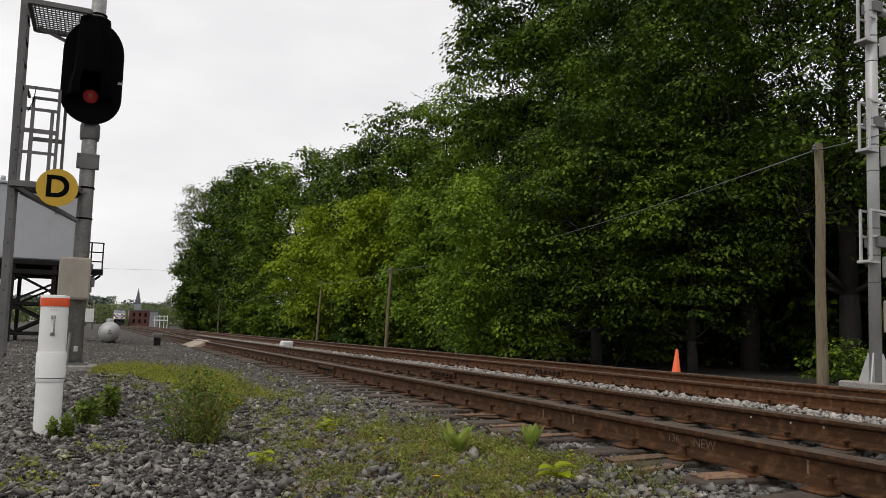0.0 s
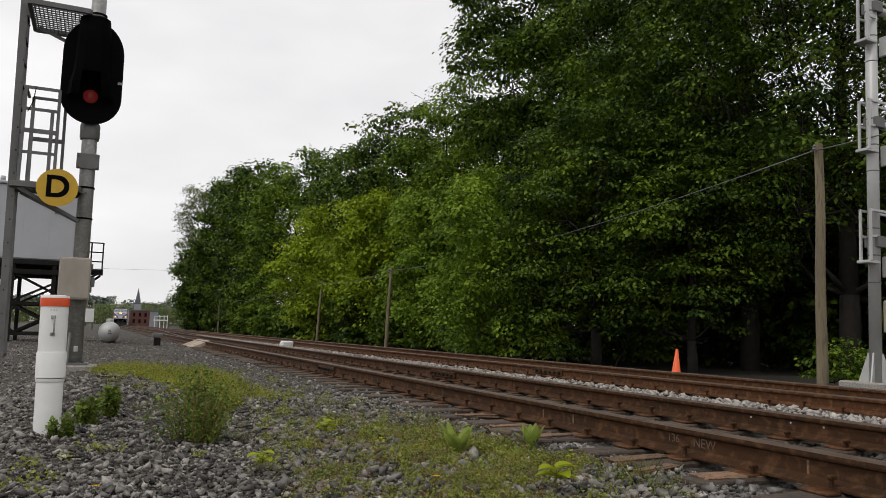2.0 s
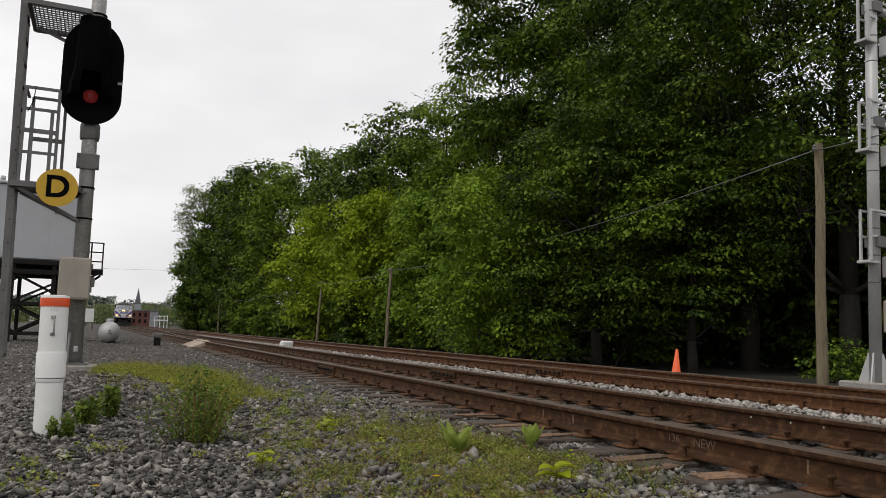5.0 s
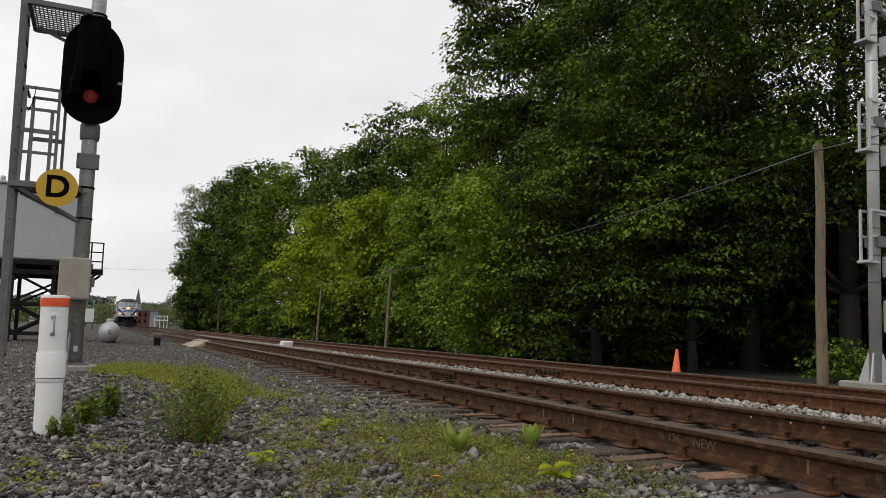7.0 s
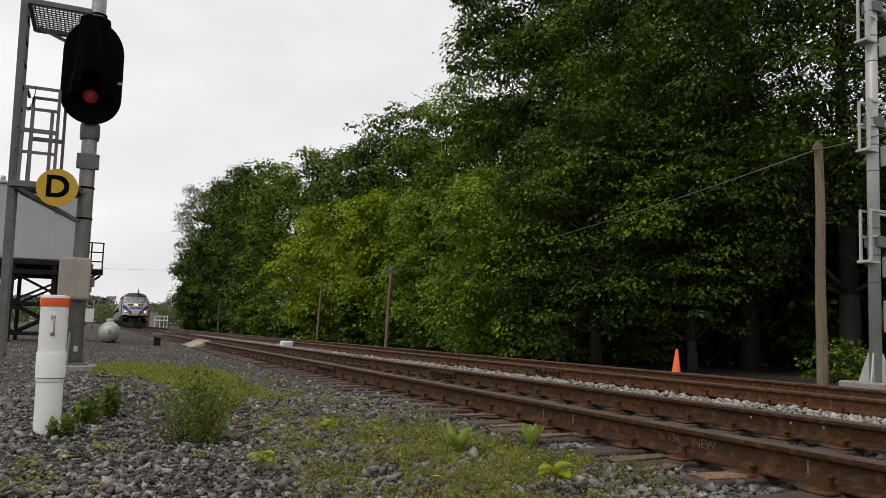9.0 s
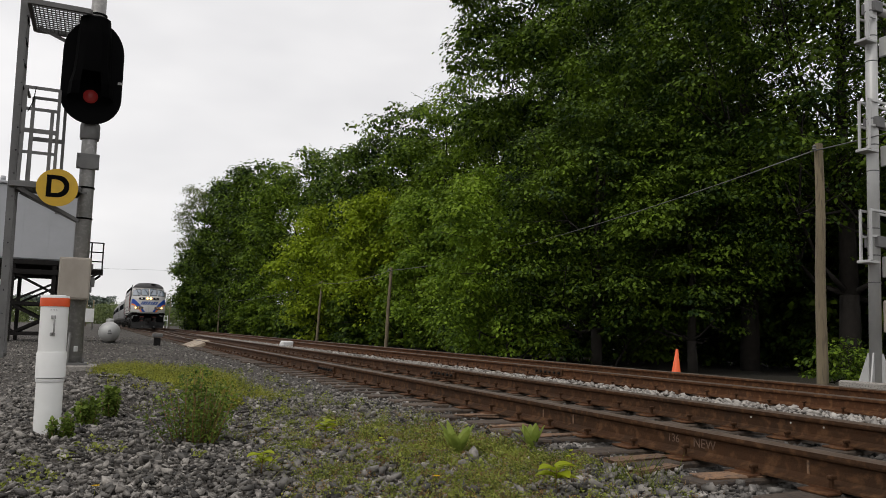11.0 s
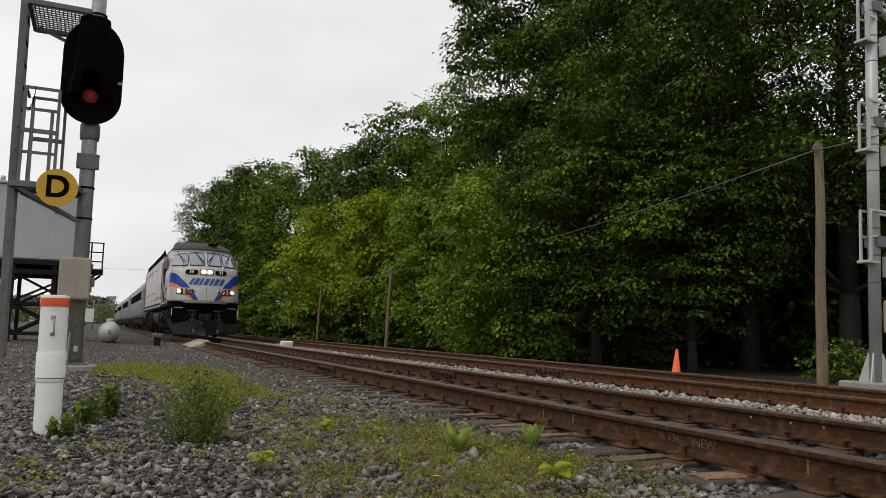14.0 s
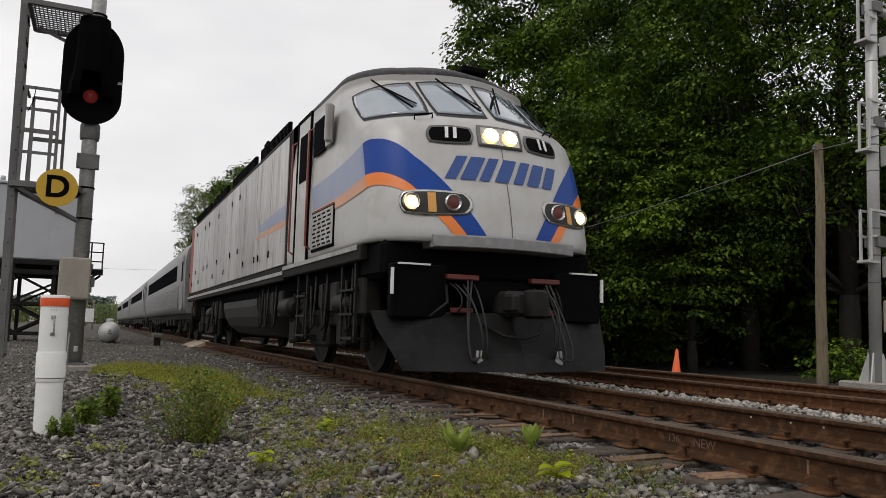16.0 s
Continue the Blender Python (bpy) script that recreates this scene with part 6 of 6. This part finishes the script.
def blades(rng, x, y, per, length, width):
    """Thin upright blades and stalks."""
    n = len(x) * per
    px = np.repeat(x, per) + rng.normal(0, 0.05, n)
    py = np.repeat(y, per) + rng.normal(0, 0.05, n)
    pz = height(px, py)
    L = length * rng.uniform(0.4, 1.3, n)
    a = rng.uniform(0, 2 * np.pi, n)
    w = width * rng.uniform(0.6, 1.3, n)
    lx, ly = rng.normal(0, 0.4, n) * L, rng.normal(0, 0.4, n) * L
    p0 = np.stack([px - np.cos(a) * w, py - np.sin(a) * w, pz], 1)
    p1 = np.stack([px + np.cos(a) * w, py + np.sin(a) * w, pz], 1)
    p2 = np.stack([px + lx * 0.56 + np.cos(a) * w * 0.7, py + ly * 0.56 + np.sin(a) * w * 0.7, pz + L * 0.6], 1)
    p3 = np.stack([px + lx, py + ly, pz + L], 1)
    return np.stack([p0, p1, p2, p3], 1).reshape(-1, 3), np.arange(n * 4).reshape(-1, 4)


def sprigs(rng, x, y, tall, leaf, per):
    """Upright leafy stems: small leaves spaced up each stem, smaller towards its tip."""
    n = len(x)
    h = tall * rng.uniform(0.45, 1.25, n)
    lx, ly = rng.normal(0, 0.22, n) * h, rng.normal(0, 0.22, n) * h
    f = np.tile(np.linspace(0.12, 1.0, per), n)
    a = rng.uniform(0, 2 * np.pi, n * per)
    L = leaf * rng.uniform(0.7, 1.3, n * per) * (1.15 - 0.5 * f)
    p = np.stack([np.repeat(x, per) + np.repeat(lx, per) * f, np.repeat(y, per) + np.repeat(ly, per) * f, np.repeat(height(x, y), per) + np.repeat(h, per) * f], 1)
    d = np.stack([np.cos(a), np.sin(a), rng.uniform(0.1, 0.8, n * per)], 1)
    q = np.stack([-np.sin(a), np.cos(a), np.zeros(n * per)], 1)
    L = L[:, None]
    V = np.stack([p, p + d * L * 0.5 + q * L * 0.24, p + d * L, p + d * L * 0.5 - q * L * 0.24], 1).reshape(-1, 3)
    return V, np.arange(n * per * 4).reshape(-1, 4)


for name, mat, n, per, leaf, rad, box_, label in (
        ("weed_patch", M_WEED, 760, 50, 0.0145, 0.05, (-3.4, -0.95, 3.0, 7.5), "low green weeds growing through the gravel"),
        ("weed_patch", M_DRY, 560, 34, 0.011, 0.045, (-3.4, -0.95, 3.0, 7.0), "dry reddish-brown weeds in the gravel"),
        ("weed_patch", M_WEED_YELLOW, 620, 48, 0.024, 0.09, (-4.9, -2.4, 8.5, 16.5), "yellow-green weeds on the gravel bank"),
        ("weed_patch", M_WEED, 560, 36, 0.026, 0.07, (-5.0, -1.6, 4.0, 15.0), "scattered small weeds in the gravel")):
    x, y = weed_points(rng, n, *box_)
    c = np.stack([x, y, height(x, y) + rad * 0.45], 1)
    V, F = leaf_cloud(rng, c, rad * rng.uniform(0.6, 1.4, len(c)), per, leaf, 0.75, -0.35)
    tagged(raw_mesh(name, V, F, [mat]), label, "weeds", kind="stuff")
for mat, n, per, tall, leaf, box_, label in (
        (M_WEED, 1000, 11, 0.06, 0.0155, (-3.5, -0.95, 3.0, 7.5), "upright leafy green weed stems in gravel"),
        (M_WEED_YELLOW, 260, 11, 0.07, 0.017, (-3.5, -0.95, 3.0, 6.5), "upright yellow-green weed stems in gravel"),
        (M_DRY, 1100, 12, 0.065, 0.009, (-3.0, -0.95, 3.0, 6.0), "upright dry reddish stems in gravel"),
        (M_WEED_YELLOW, 1900, 11, 0.15, 0.026, (-4.9, -2.2, 8.5, 16.5), "upright yellow-green weeds on the gravel bank"),
        (M_WEED, 2000, 11, 0.12, 0.024, (-5.0, -1.5, 6.0, 15.0), "thin upright weeds scattered over the gravel")):
    x, y = weed_points(rng, n, *box_)
    V, F = sprigs(rng, x, y, tall, leaf, per)
    tagged(raw_mesh("weed_stems", V, F, [mat]), label, "weeds", kind="stuff")
for mat, n, per, ln, w, box_, label in ((M_WEED, 200, 6, 0.07, 0.0013, (-3.4, -1.0, 3.0, 8.0), "thin green grass blades among stones"),
                                        (M_DRY, 150, 4, 0.07, 0.0009, (-3.2, -1.0, 3.0, 8.0), "dry brown grass stalks among stones"),
                                        (M_WEED_YELLOW, 160, 5, 0.17, 0.0025, (-4.9, -2.4, 8.5, 16.5), "yellowish grass on the bank")):
    x, y = weed_points(rng, n, *box_)
    V, F = blades(rng, x, y, per, ln, w)
    tagged(raw_mesh("grass_blades", V, F, [mat]), label, "grass", kind="stuff")
# a grass tuft close to the rail
tx, ty = -1.48 + rng.normal(0, 0.06, 14), 3.45 + rng.normal(0, 0.09, 14)
V, F = blades(rng, tx, ty, 9, 0.15, 0.0011)
tagged(raw_mesh("grass_tuft", V, F, [M_WEED]), "thin yellow-green grass tuft beside the rail", "grass", kind="stuff")


def broad_leaf(bm, base, out, length, width, curl=0.35):
    """One broad leaf blade with a fold along its rib, bending outwards."""
    base, out = Vector(base), Vector(out).normalized()
    side = out.cross(Vector((0, 0, 1)))
    side = side.normalized() if side.length > 1e-3 else Vector((1, 0, 0))
    prev = None
    for k in range(7):
        f = k / 6
        c = base + out * length * f + Vector((0, 0, -curl * length * f * f))
        w = width * (math.sin(math.pi * min(0.98, 0.12 + 0.86 * f)) ** 0.8) * 0.5 if k < 6 else 0.004
        lift = Vector((0, 0, w * 0.35))
        row = [bm.verts.new(c - side * w + lift), bm.verts.new(c), bm.verts.new(c + side * w + lift)]
        if prev:
            for q in (0, 1):
                bm.faces.new((prev[q], prev[q + 1], row[q + 1], row[q])).smooth = True
        prev = row


def make_rosette(x, y, n, length, width, up, mat, name, label, seed):
    r = random.Random(seed)
    plant = thing(name, label, "plant", m=pose(x, y, float(height(x, y))))
    for k in range(n):
        a = 2 * math.pi * k / n + r.uniform(-0.3, 0.3)
        u = up * r.uniform(0.6, 1.5)
        bm = bmesh.new()
        broad_leaf(bm, (0.01 * math.cos(a), 0.01 * math.sin(a), 0.0), (math.cos(a), math.sin(a), u), length * r.uniform(0.7, 1.1), width * r.uniform(0.8, 1.1), 0.3 / (1 + u))
        part("leaf", bm, mat, plant)
    return plant


make_rosette(-2.02, 4.72, 12, 0.25, 0.085, 1.7, M_PALE_LEAF, "mullein_plant", "pale green felted rosette plant in gravel", 1)
make_rosette(-1.40, 4.76, 11, 0.22, 0.07, 1.8, M_PALE_LEAF, "mullein_plant", "small pale green felted rosette plant near the rail", 2)


def make_seedling(x, y, h, leaf, n, label, seed):
    r = random.Random(seed)
    plant = thing("seedling", label, "plant", m=pose(x, y, float(height(x, y))))
    bm = bmesh.new()
    tube(bm, (0, 0, 0), (0.01, 0, h), 0.004, 0.002, 6)
    part("stem", bm, M_DRY, plant)
    for k in range(n):
        a = 2.4 * k + r.uniform(-0.4, 0.4)
        z = h * (0.55 + 0.45 * k / max(1, n - 1))
        bm = bmesh.new()
        broad_leaf(bm, (0, 0, z), (math.cos(a), math.sin(a), 0.25), leaf * r.uniform(0.75, 1.1), leaf * 0.75, 0.25)
        part("leaf", bm, M_BRIGHT_LEAF, plant)


make_seedling(-2.08, 3.42, 0.14, 0.13, 6, "bright yellow-green maple seedling in gravel", 1)
make_seedling(-3.40, 4.50, 0.12, 0.10, 6, "bright yellow-green seedling among stones", 2)
make_seedling(-2.72, 5.55, 0.15, 0.10, 9, "yellow-green seedling among weeds", 3)
make_seedling(-1.62, 3.95, 0.12, 0.05, 4, "small yellow-green seedling beside the rail", 4)
make_seedling(-2.45, 5.1, 0.07, 0.05, 4, "small bright seedling in gravel", 5)


def make_flower(x, y, h, colour, label):
    fl = thing("flower", label, "flower", m=pose(x, y, float(height(x, y))))
    bm = bmesh.new()
    tube(bm, (0, 0, 0), (0.004, 0, h), 0.002, 0.0015, 5)
    part("stalk", bm, M_WEED, fl)
    for k in range(9):
        a = 2 * math.pi * k / 9
        bm = bmesh.new()
        broad_leaf(bm, (0.004, 0, h), (math.cos(a), math.sin(a), 0.35), 0.022, 0.011, 0.2)
        part("petal", bm, colour, fl)


M_PETAL = leaf_material("yellow_petals", (0.6, 0.36, 0.01), (0.75, 0.5, 0.02), 20.0, 0.3)
make_flower(-4.28, 4.30, 0.05, M_PETAL, "small yellow-orange dandelion flower in gravel")
make_flower(-1.38, 5.0, 0.07, M_PETAL, "small yellow dandelion flower by the rail")
make_flower(-2.62, 3.75, 0.06, M_PETAL, "small yellow-orange flower among weeds")


def make_twig(x, y, l, rot, seed):
    r = random.Random(seed)
    pts = [(l * (k / 5 - 0.5), 0.02 * math.sin(k * 1.7 + seed), 0.012 + 0.006 * r.random()) for k in range(6)]
    bm = bmesh.new()
    path_tube(bm, [Vector(p) for p in pts], 0.006, 5)
    o = part("twig", bm, M_BARK)
    o.matrix_basis = pose(x, y, float(height(x, y)) + 0.015, 0, 0, rot)
    tagged(o, "dark dry twig lying on the gravel", "twig", "twigs on the gravel")


for k, (x, y, l, rot) in enumerate(((-3.18, 6.6, 0.32, 25), (-3.05, 6.4, 0.2, -15), (-4.2, 9.0, 0.25, -30), (-3.7, 4.6, 0.22, 70), (-2.9, 7.6, 0.25, 10), (-4.4, 5.2, 0.18, 40))):
    make_twig(x, y, l, rot, k)


def make_bush(x, y, h, rad, stems, leaf, per, mat, label, seed):
    """A soft bush of thin leafy stems."""
    r = np.random.default_rng(seed)
    bush = thing("bush", label, "bush", m=pose(x, y, float(height(x, y))))
    cen = []
    for k in range(stems):
        a, q = r.uniform(0, 2 * np.pi), r.uniform(0.1, 1.0)
        top = Vector((math.cos(a) * rad * q, math.sin(a) * rad * q, h * (1.05 - 0.45 * q) * r.uniform(0.6, 1.15)))
        foot = Vector((top.x * 0.55, top.y * 0.55, 0))
        bm = bmesh.new()
        tube(bm, foot, top, 0.004, 0.002, 5)
        part("stem", bm, M_DRY, bush)
        for f in np.linspace(0.15, 1.0, 7):
            cen.append(foot.lerp(top, f))
    V, F = leaf_cloud(r, np.array(cen), np.full(len(cen), rad * 0.15), per, leaf, 0.8, -0.3)
    V[:, 2] = np.maximum(V[:, 2], 0.005)
    cr = raw_mesh("foliage", V, F, [mat])
    cr.parent = bush


M_BUSH = leaf_material("bush_leaves", (0.06, 0.10, 0.018), (0.22, 0.30, 0.05), 3.0, 0.35)
make_bush(-3.62, 5.85, 0.52, 0.36, 44, 0.028, 10, M_BUSH, "leafy green weed bush in gravel", 1)
make_bush(-4.33, 7.0, 0.25, 0.12, 14, 0.04, 9, M_BUSH, "small green weed clump by the post", 2)
make_bush(-4.17, 7.45, 0.28, 0.13, 14, 0.04, 9, M_BUSH, "small green weed clump on the gravel heap", 3)
make_bush(-4.50, 6.15, 0.16, 0.10, 8, 0.035, 8, M_BUSH, "low weed at the foot of the post", 4)
make_bush(-3.1, 7.9, 0.25, 0.2, 12, 0.035, 8, M_WEED_YELLOW, "yellowish weed clump in gravel", 5)


# ---- fittings along the track ----
def joint_bar(track, x, y, z_top, side):
    bm = bmesh.new()
    x0 = x + side * 0.012
    x1 = x + side * 0.042
    box(bm, (min(x0, x1), y - 0.46, z_top - 0.150), (max(x0, x1), y + 0.46, z_top - 0.048), 0.008)
    jb = part("joint_bar", bm, M_RUST, track, "rusty bolted joint bar")
    for k in range(6):
        bm = bmesh.new()
        yy = y - 0.38 + k * 0.152
        tube(bm, (x + side * 0.04, yy, z_top - 0.098), (x + side * 0.075, yy, z_top - 0.098), 0.022, 0.02, 6)
        part("bolt", bm, M_DARK_STEEL, jb)


joint_bar(TRACK_A, -GAUGE_HALF, 12.35, RAIL_TOP, -1)
joint_bar(TRACK_A, GAUGE_HALF, 10.95, RAIL_TOP, -1)
joint_bar(TRACK_B, TRACK_2 - GAUGE_HALF, 12.05, RAIL_TOP - 0.04, -1)
M_CHALK = material("faded_chalk_mark", (0.19, 0.125, 0.09), 0.9, 0, (0.085, 0.05, 0.032), 22, 0.95)
WEB_X = -GAUGE_HALF - 0.0125
rail_face = Matrix.Translation((WEB_X, 3.72, 0.158)) @ Matrix(((0, 0, -1, 0), (-1, 0, 0, 0), (0, 1, 0, 0), (0, 0, 0, 1)))
writing("NEW", 0.085, M_CHALK, TRACK_A, rail_face, "chalk_lettering", 0.0006)
rail_face_2 = Matrix.Translation((WEB_X, 4.0, 0.160)) @ rail_face.to_3x3().to_4x4()
writing("136", 0.075, M_CHALK, TRACK_A, rail_face_2, "chalk_lettering", 0.0006)
for yy in (5.62, 5.17, 2.95):
    bm = bmesh.new()
    box(bm, (WEB_X - 0.001, yy - 0.008, 0.115), (WEB_X + 0.001, yy + 0.008, 0.185))
    part("paint_mark", bm, M_TIE_SPLIT, TRACK_A)
for x, yy in ((0.743, 4.35), (0.743, 4.75), (0.743, 4.05)):
    bm = bmesh.new()
    tube(bm, (x - 0.004, yy, 0.175), (x, yy, 0.175), 0.008, 0.008, 10)
    part("bolt_hole", bm, M_WHITE_EDGE, TRACK_A)


def make_splinter(x, y, l, w, rot, seed):
    r = random.Random(seed)
    bm = bmesh.new()
    vs = box(bm, (-l / 2, -w / 2, 0), (l / 2, w / 2, 0.035), 0.006)
    for v in vs:
        v.co += Vector((r.uniform(-0.02, 0.02), r.uniform(-0.015, 0.015), r.uniform(-0.004, 0.008)))
    o = part("wood_slab", bm, M_TIE_SPLIT)
    o.matrix_basis = pose(x, y, float(height(x, y)) + 0.012, 0, 0, rot)
    tagged(o, "split orange-brown slab of an old tie", "wood slab", "split tie pieces")


for k, (x, y, l, w, rot) in enumerate(((-1.12, 3.92, 0.5, 0.13, 8), (-0.98, 3.30, 0.42, 0.14, -6), (-1.25, 3.62, 0.38, 0.09, 14), (-1.05, 5.0, 0.45, 0.10, -4), (-1.1, 5.62, 0.4, 0.11, 5), (-1.0, 6.4, 0.45, 0.1, -8))):
    make_splinter(x, y, l, w, rot, k)


M_BOARD = material("pale_weathered_board", (0.40, 0.33, 0.25), 0.85, 0, (0.26, 0.20, 0.145), 4, 0.8, fine=(0.20, 0.15, 0.11), fine_scale=22, spread=0.2, bump=0.3, stretch=(1, 0.2, 1))


def make_switch_cover():
    cov = thing("switch_cover", "pale weathered wooden cover boards against the near rail", "cover board", m=pose(-0.86, 29.6, 0.03))
    for k in range(2):
        bm = bmesh.new()
        box(bm, (-0.42, -1.6 + k * 1.65, 0.0), (0.30, 0.0 + k * 1.65, 0.16), 0.02, Matrix.Rotation(radians(-22), 4, "Y"))
        part("board", bm, M_BOARD, cov)
    stand = thing("switch_stand", "small dark box on a stub post beside the track", "switch box", m=pose(-2.15, 31.6, -0.02))
    bm = bmesh.new()
    box(bm, (-0.12, -0.12, 0.0), (0.12, 0.12, 0.32), 0.01)
    part("stub_post", bm, M_DARK_STEEL, stand)
    bm = bmesh.new()
    box(bm, (-0.19, -0.2, 0.34), (0.19, 0.2, 0.47), 0.02)
    part("box", bm, M_GALV_DARK, stand)
    bm = bmesh.new()
    vs = box(bm, (-0.22, -0.3, 0.0), (0.22, 0.3, 0.22), 0.04)
    for v in vs:
        v.co += Vector(noise.noise_vector(v.co * 5)) * 0.05
    o = part("white_stone", bm, M_WHITE_EDGE)
    o.matrix_basis = pose(3.05, 32.0, 0.0)
    tagged(o, "white painted block lying between the tracks", "stone block")


make_switch_cover()


def diverging_track():
    """Rails of the turnout that leave the near track towards the yard."""
    t = thing("turnout", "rusty turnout rails leaving the near track", "railway turnout", kind="structure")
    rail(t, -GAUGE_HALF + 0.1, 36.0, 110.0, RAIL_TOP - 0.004, M_RUST, x1=2.75)
    rail(t, GAUGE_HALF + 0.1, 40.0, 112.0, RAIL_TOP - 0.004, M_RUST, x1=4.3)


diverging_track()


# ---- far end of the view ----
# Far leaves and hill woods carry the distance haze in their pale colours.
M_FAR_LEAF = leaf_material("far_leaves", (0.10, 0.135, 0.05), (0.20, 0.245, 0.09), 0.06, 0.2)
M_HILL = leaf_material("hazy_far_hill_woods", (0.10, 0.13, 0.115), (0.14, 0.165, 0.13), 0.02, 0.1)
M_BRICK = material("dark_red_brick", (0.13, 0.05, 0.036), 0.9, 0, (0.085, 0.036, 0.028), 0.8, 0.7, fine=(0.16, 0.07, 0.055), fine_scale=6)
M_SLATE = material("grey_slate", (0.12, 0.13, 0.15), 0.8, 0, (0.08, 0.09, 0.1), 0.8, 0.7)
M_PALE_WALL = material("pale_painted_wall", (0.30, 0.31, 0.33), 0.8, 0, (0.22, 0.23, 0.245), 0.8, 0.7)

r = np.random.default_rng(11)
n = 1500
x = r.uniform(-120, 50, n)
y = 390 + r.uniform(-15, 40, n) + 0.1 * np.abs(x)
h = 9.0 + 0.8 * np.sin(x * 0.11) + 0.6 * np.sin(x * 0.31 + 1)
c = np.stack([x, y, r.random(n) * h], 1)
V, F = leaf_cloud(r, c, r.uniform(1.4, 2.2, n), 44, 0.72, 0.8, 0.1)
tagged(raw_mesh("far_woods", V, F, [M_FAR_LEAF]), "far green treeline across the valley", "woods", kind="stuff")
n = 420
x = r.uniform(-260, 190, n)
c = np.stack([x, 900 + r.uniform(-20, 40, n), r.random(n) ** 0.6 * (23 + 4 * np.sin(x * 0.02 + 2.2))], 1)
V, F = leaf_cloud(r, c, r.uniform(6, 10, n), 70, 3.2, 0.5, 0.2)
tagged(raw_mesh("far_hill_woods", V, F, [M_HILL]), "hazy wooded hill on the horizon", "woods", kind="stuff")


def far_buildings():
    b = thing("brick_building", "low dark red brick building beside the far track", "building", m=pose(7.1, 242, 0))
    bm = bmesh.new()
    box(bm, (-2.7, 0, -0.2), (2.7, 12, 4.5))
    wall = part("wall", bm, M_BRICK, b)
    bm = bmesh.new()
    box(bm, (-2.9, -0.2, 4.5), (2.9, 12.2, 4.85), 0.05)
    part("roof", bm, M_SLATE, b)
    for k in range(3):
        for z in (0.9, 2.8):
            bm = bmesh.new()
            box(bm, (-2.0 + 1.6 * k, -0.06, z), (-1.35 + 1.6 * k, 0.0, z + 1.1))
            part("window", bm, M_GLASS_COACH, wall)
    c = thing("church", "pale church with a dark pointed steeple, far off", "church", m=pose(10.2, 332, 0))
    bm = bmesh.new()
    box(bm, (-1.3, 0, -0.2), (1.3, 2.6, 8.6))
    box(bm, (-3.0, 2.6, -0.2), (3.5, 14, 6.2))
    part("tower", bm, M_PALE_WALL, c)
    bm = bmesh.new()
    box(bm, (-1.0, 0.3, 8.6), (1.0, 2.3, 10.4), 0.1)
    part("belfry", bm, M_SLATE, c)
    bm = bmesh.new()
    tube(bm, (0, 1.3, 10.4), (0, 1.3, 15.2), 0.95, 0.05, 8, smooth=False)
    part("spire", bm, M_SLATE, c)
    s = thing("warehouse", "pale grey low building beyond the brick one", "building", m=pose(12.0, 262, 0))
    bm = bmesh.new()
    box(bm, (-2.8, 0, -0.2), (1.5, 9, 4.6))
    part("wall", bm, M_PALE_WALL, s)
    bm = bmesh.new()
    box(bm, (-3.0, -0.3, 4.6), (1.7, 9.3, 5.0), 0.05)
    part("roof", bm, M_SLATE, s)
    w = thing("relay_cabinet", "white cabinet on thin legs beyond the mast", "cabinet", m=pose(-5.25, 90, -0.02))
    bm = bmesh.new()
    box(bm, (-0.52, -0.4, 0.85), (0.52, 0.4, 2.3), 0.03)
    part("body", bm, M_PVC, w)
    for sx in (-0.42, 0.42):
        bm = bmesh.new()
        box(bm, (sx - 0.05, -0.3, 0.0), (sx + 0.05, 0.3, 0.85))
        part("leg", bm, M_GALV_DARK, w)
    g = thing("loading_stand", "white railed stand on posts beside the far track", "platform", m=pose(8.9, 182, -0.25))
    bm = bmesh.new()
    box(bm, (-1.6, 0, 1.75), (1.3, 3, 2.0), 0.02)
    part("deck", bm, M_PVC, g)
    for x in (-1.5, -0.4, 0.5, 1.2):
        bm = bmesh.new()
        bar(bm, (x, 0.1, 0), (x, 0.1, 3.0 if x > 0 else 2.8), 0.14, 0.14)
        part("post", bm, M_PVC, g)
    bm = bmesh.new()
    bar(bm, (-1.6, 0.1, 2.75), (1.3, 0.1, 2.75), 0.1, 0.1)
    part("hand_rail", bm, M_PVC, g)
    for x, y, hh in ((-5.0, 120, 4.0), (-6.5, 170, 6.0), (12.0, 200, 8.0), (14.5, 160, 6.0)):
        bm = bmesh.new()
        tube(bm, (0, 0, -0.3), (0, 0, hh), 0.12, 0.09, 8)
        p = thing("utility_pole", "distant thin wooden pole", "pole", "distant poles", pose(x, y, 0))
        part("shaft", bm, M_POLEWOOD, p)


far_buildings()


def motions():
    """The train runs towards the camera on the near track; the locomotive's wheels turn as it goes."""
    def on_track(y):
        return pose(curve(y), y, RAIL_TOP, 0, 0, -math.degrees(math.atan(2 * BEND * max(0.0, y - BEND_FROM))))
    walk(LOCO, [(t, on_track(s)) for t, s in S_ROWS])
    for coach, back in COACHES:
        walk(coach, [(t, on_track(s + back)) for t, s in S_ROWS])
    for w, y, r in LOCO_WHEELS:
        walk(w, [(k / 30, pose(0, y, r, math.degrees(13.77 * k / 30 / r) % 360)) for k in range(481)])


motions()
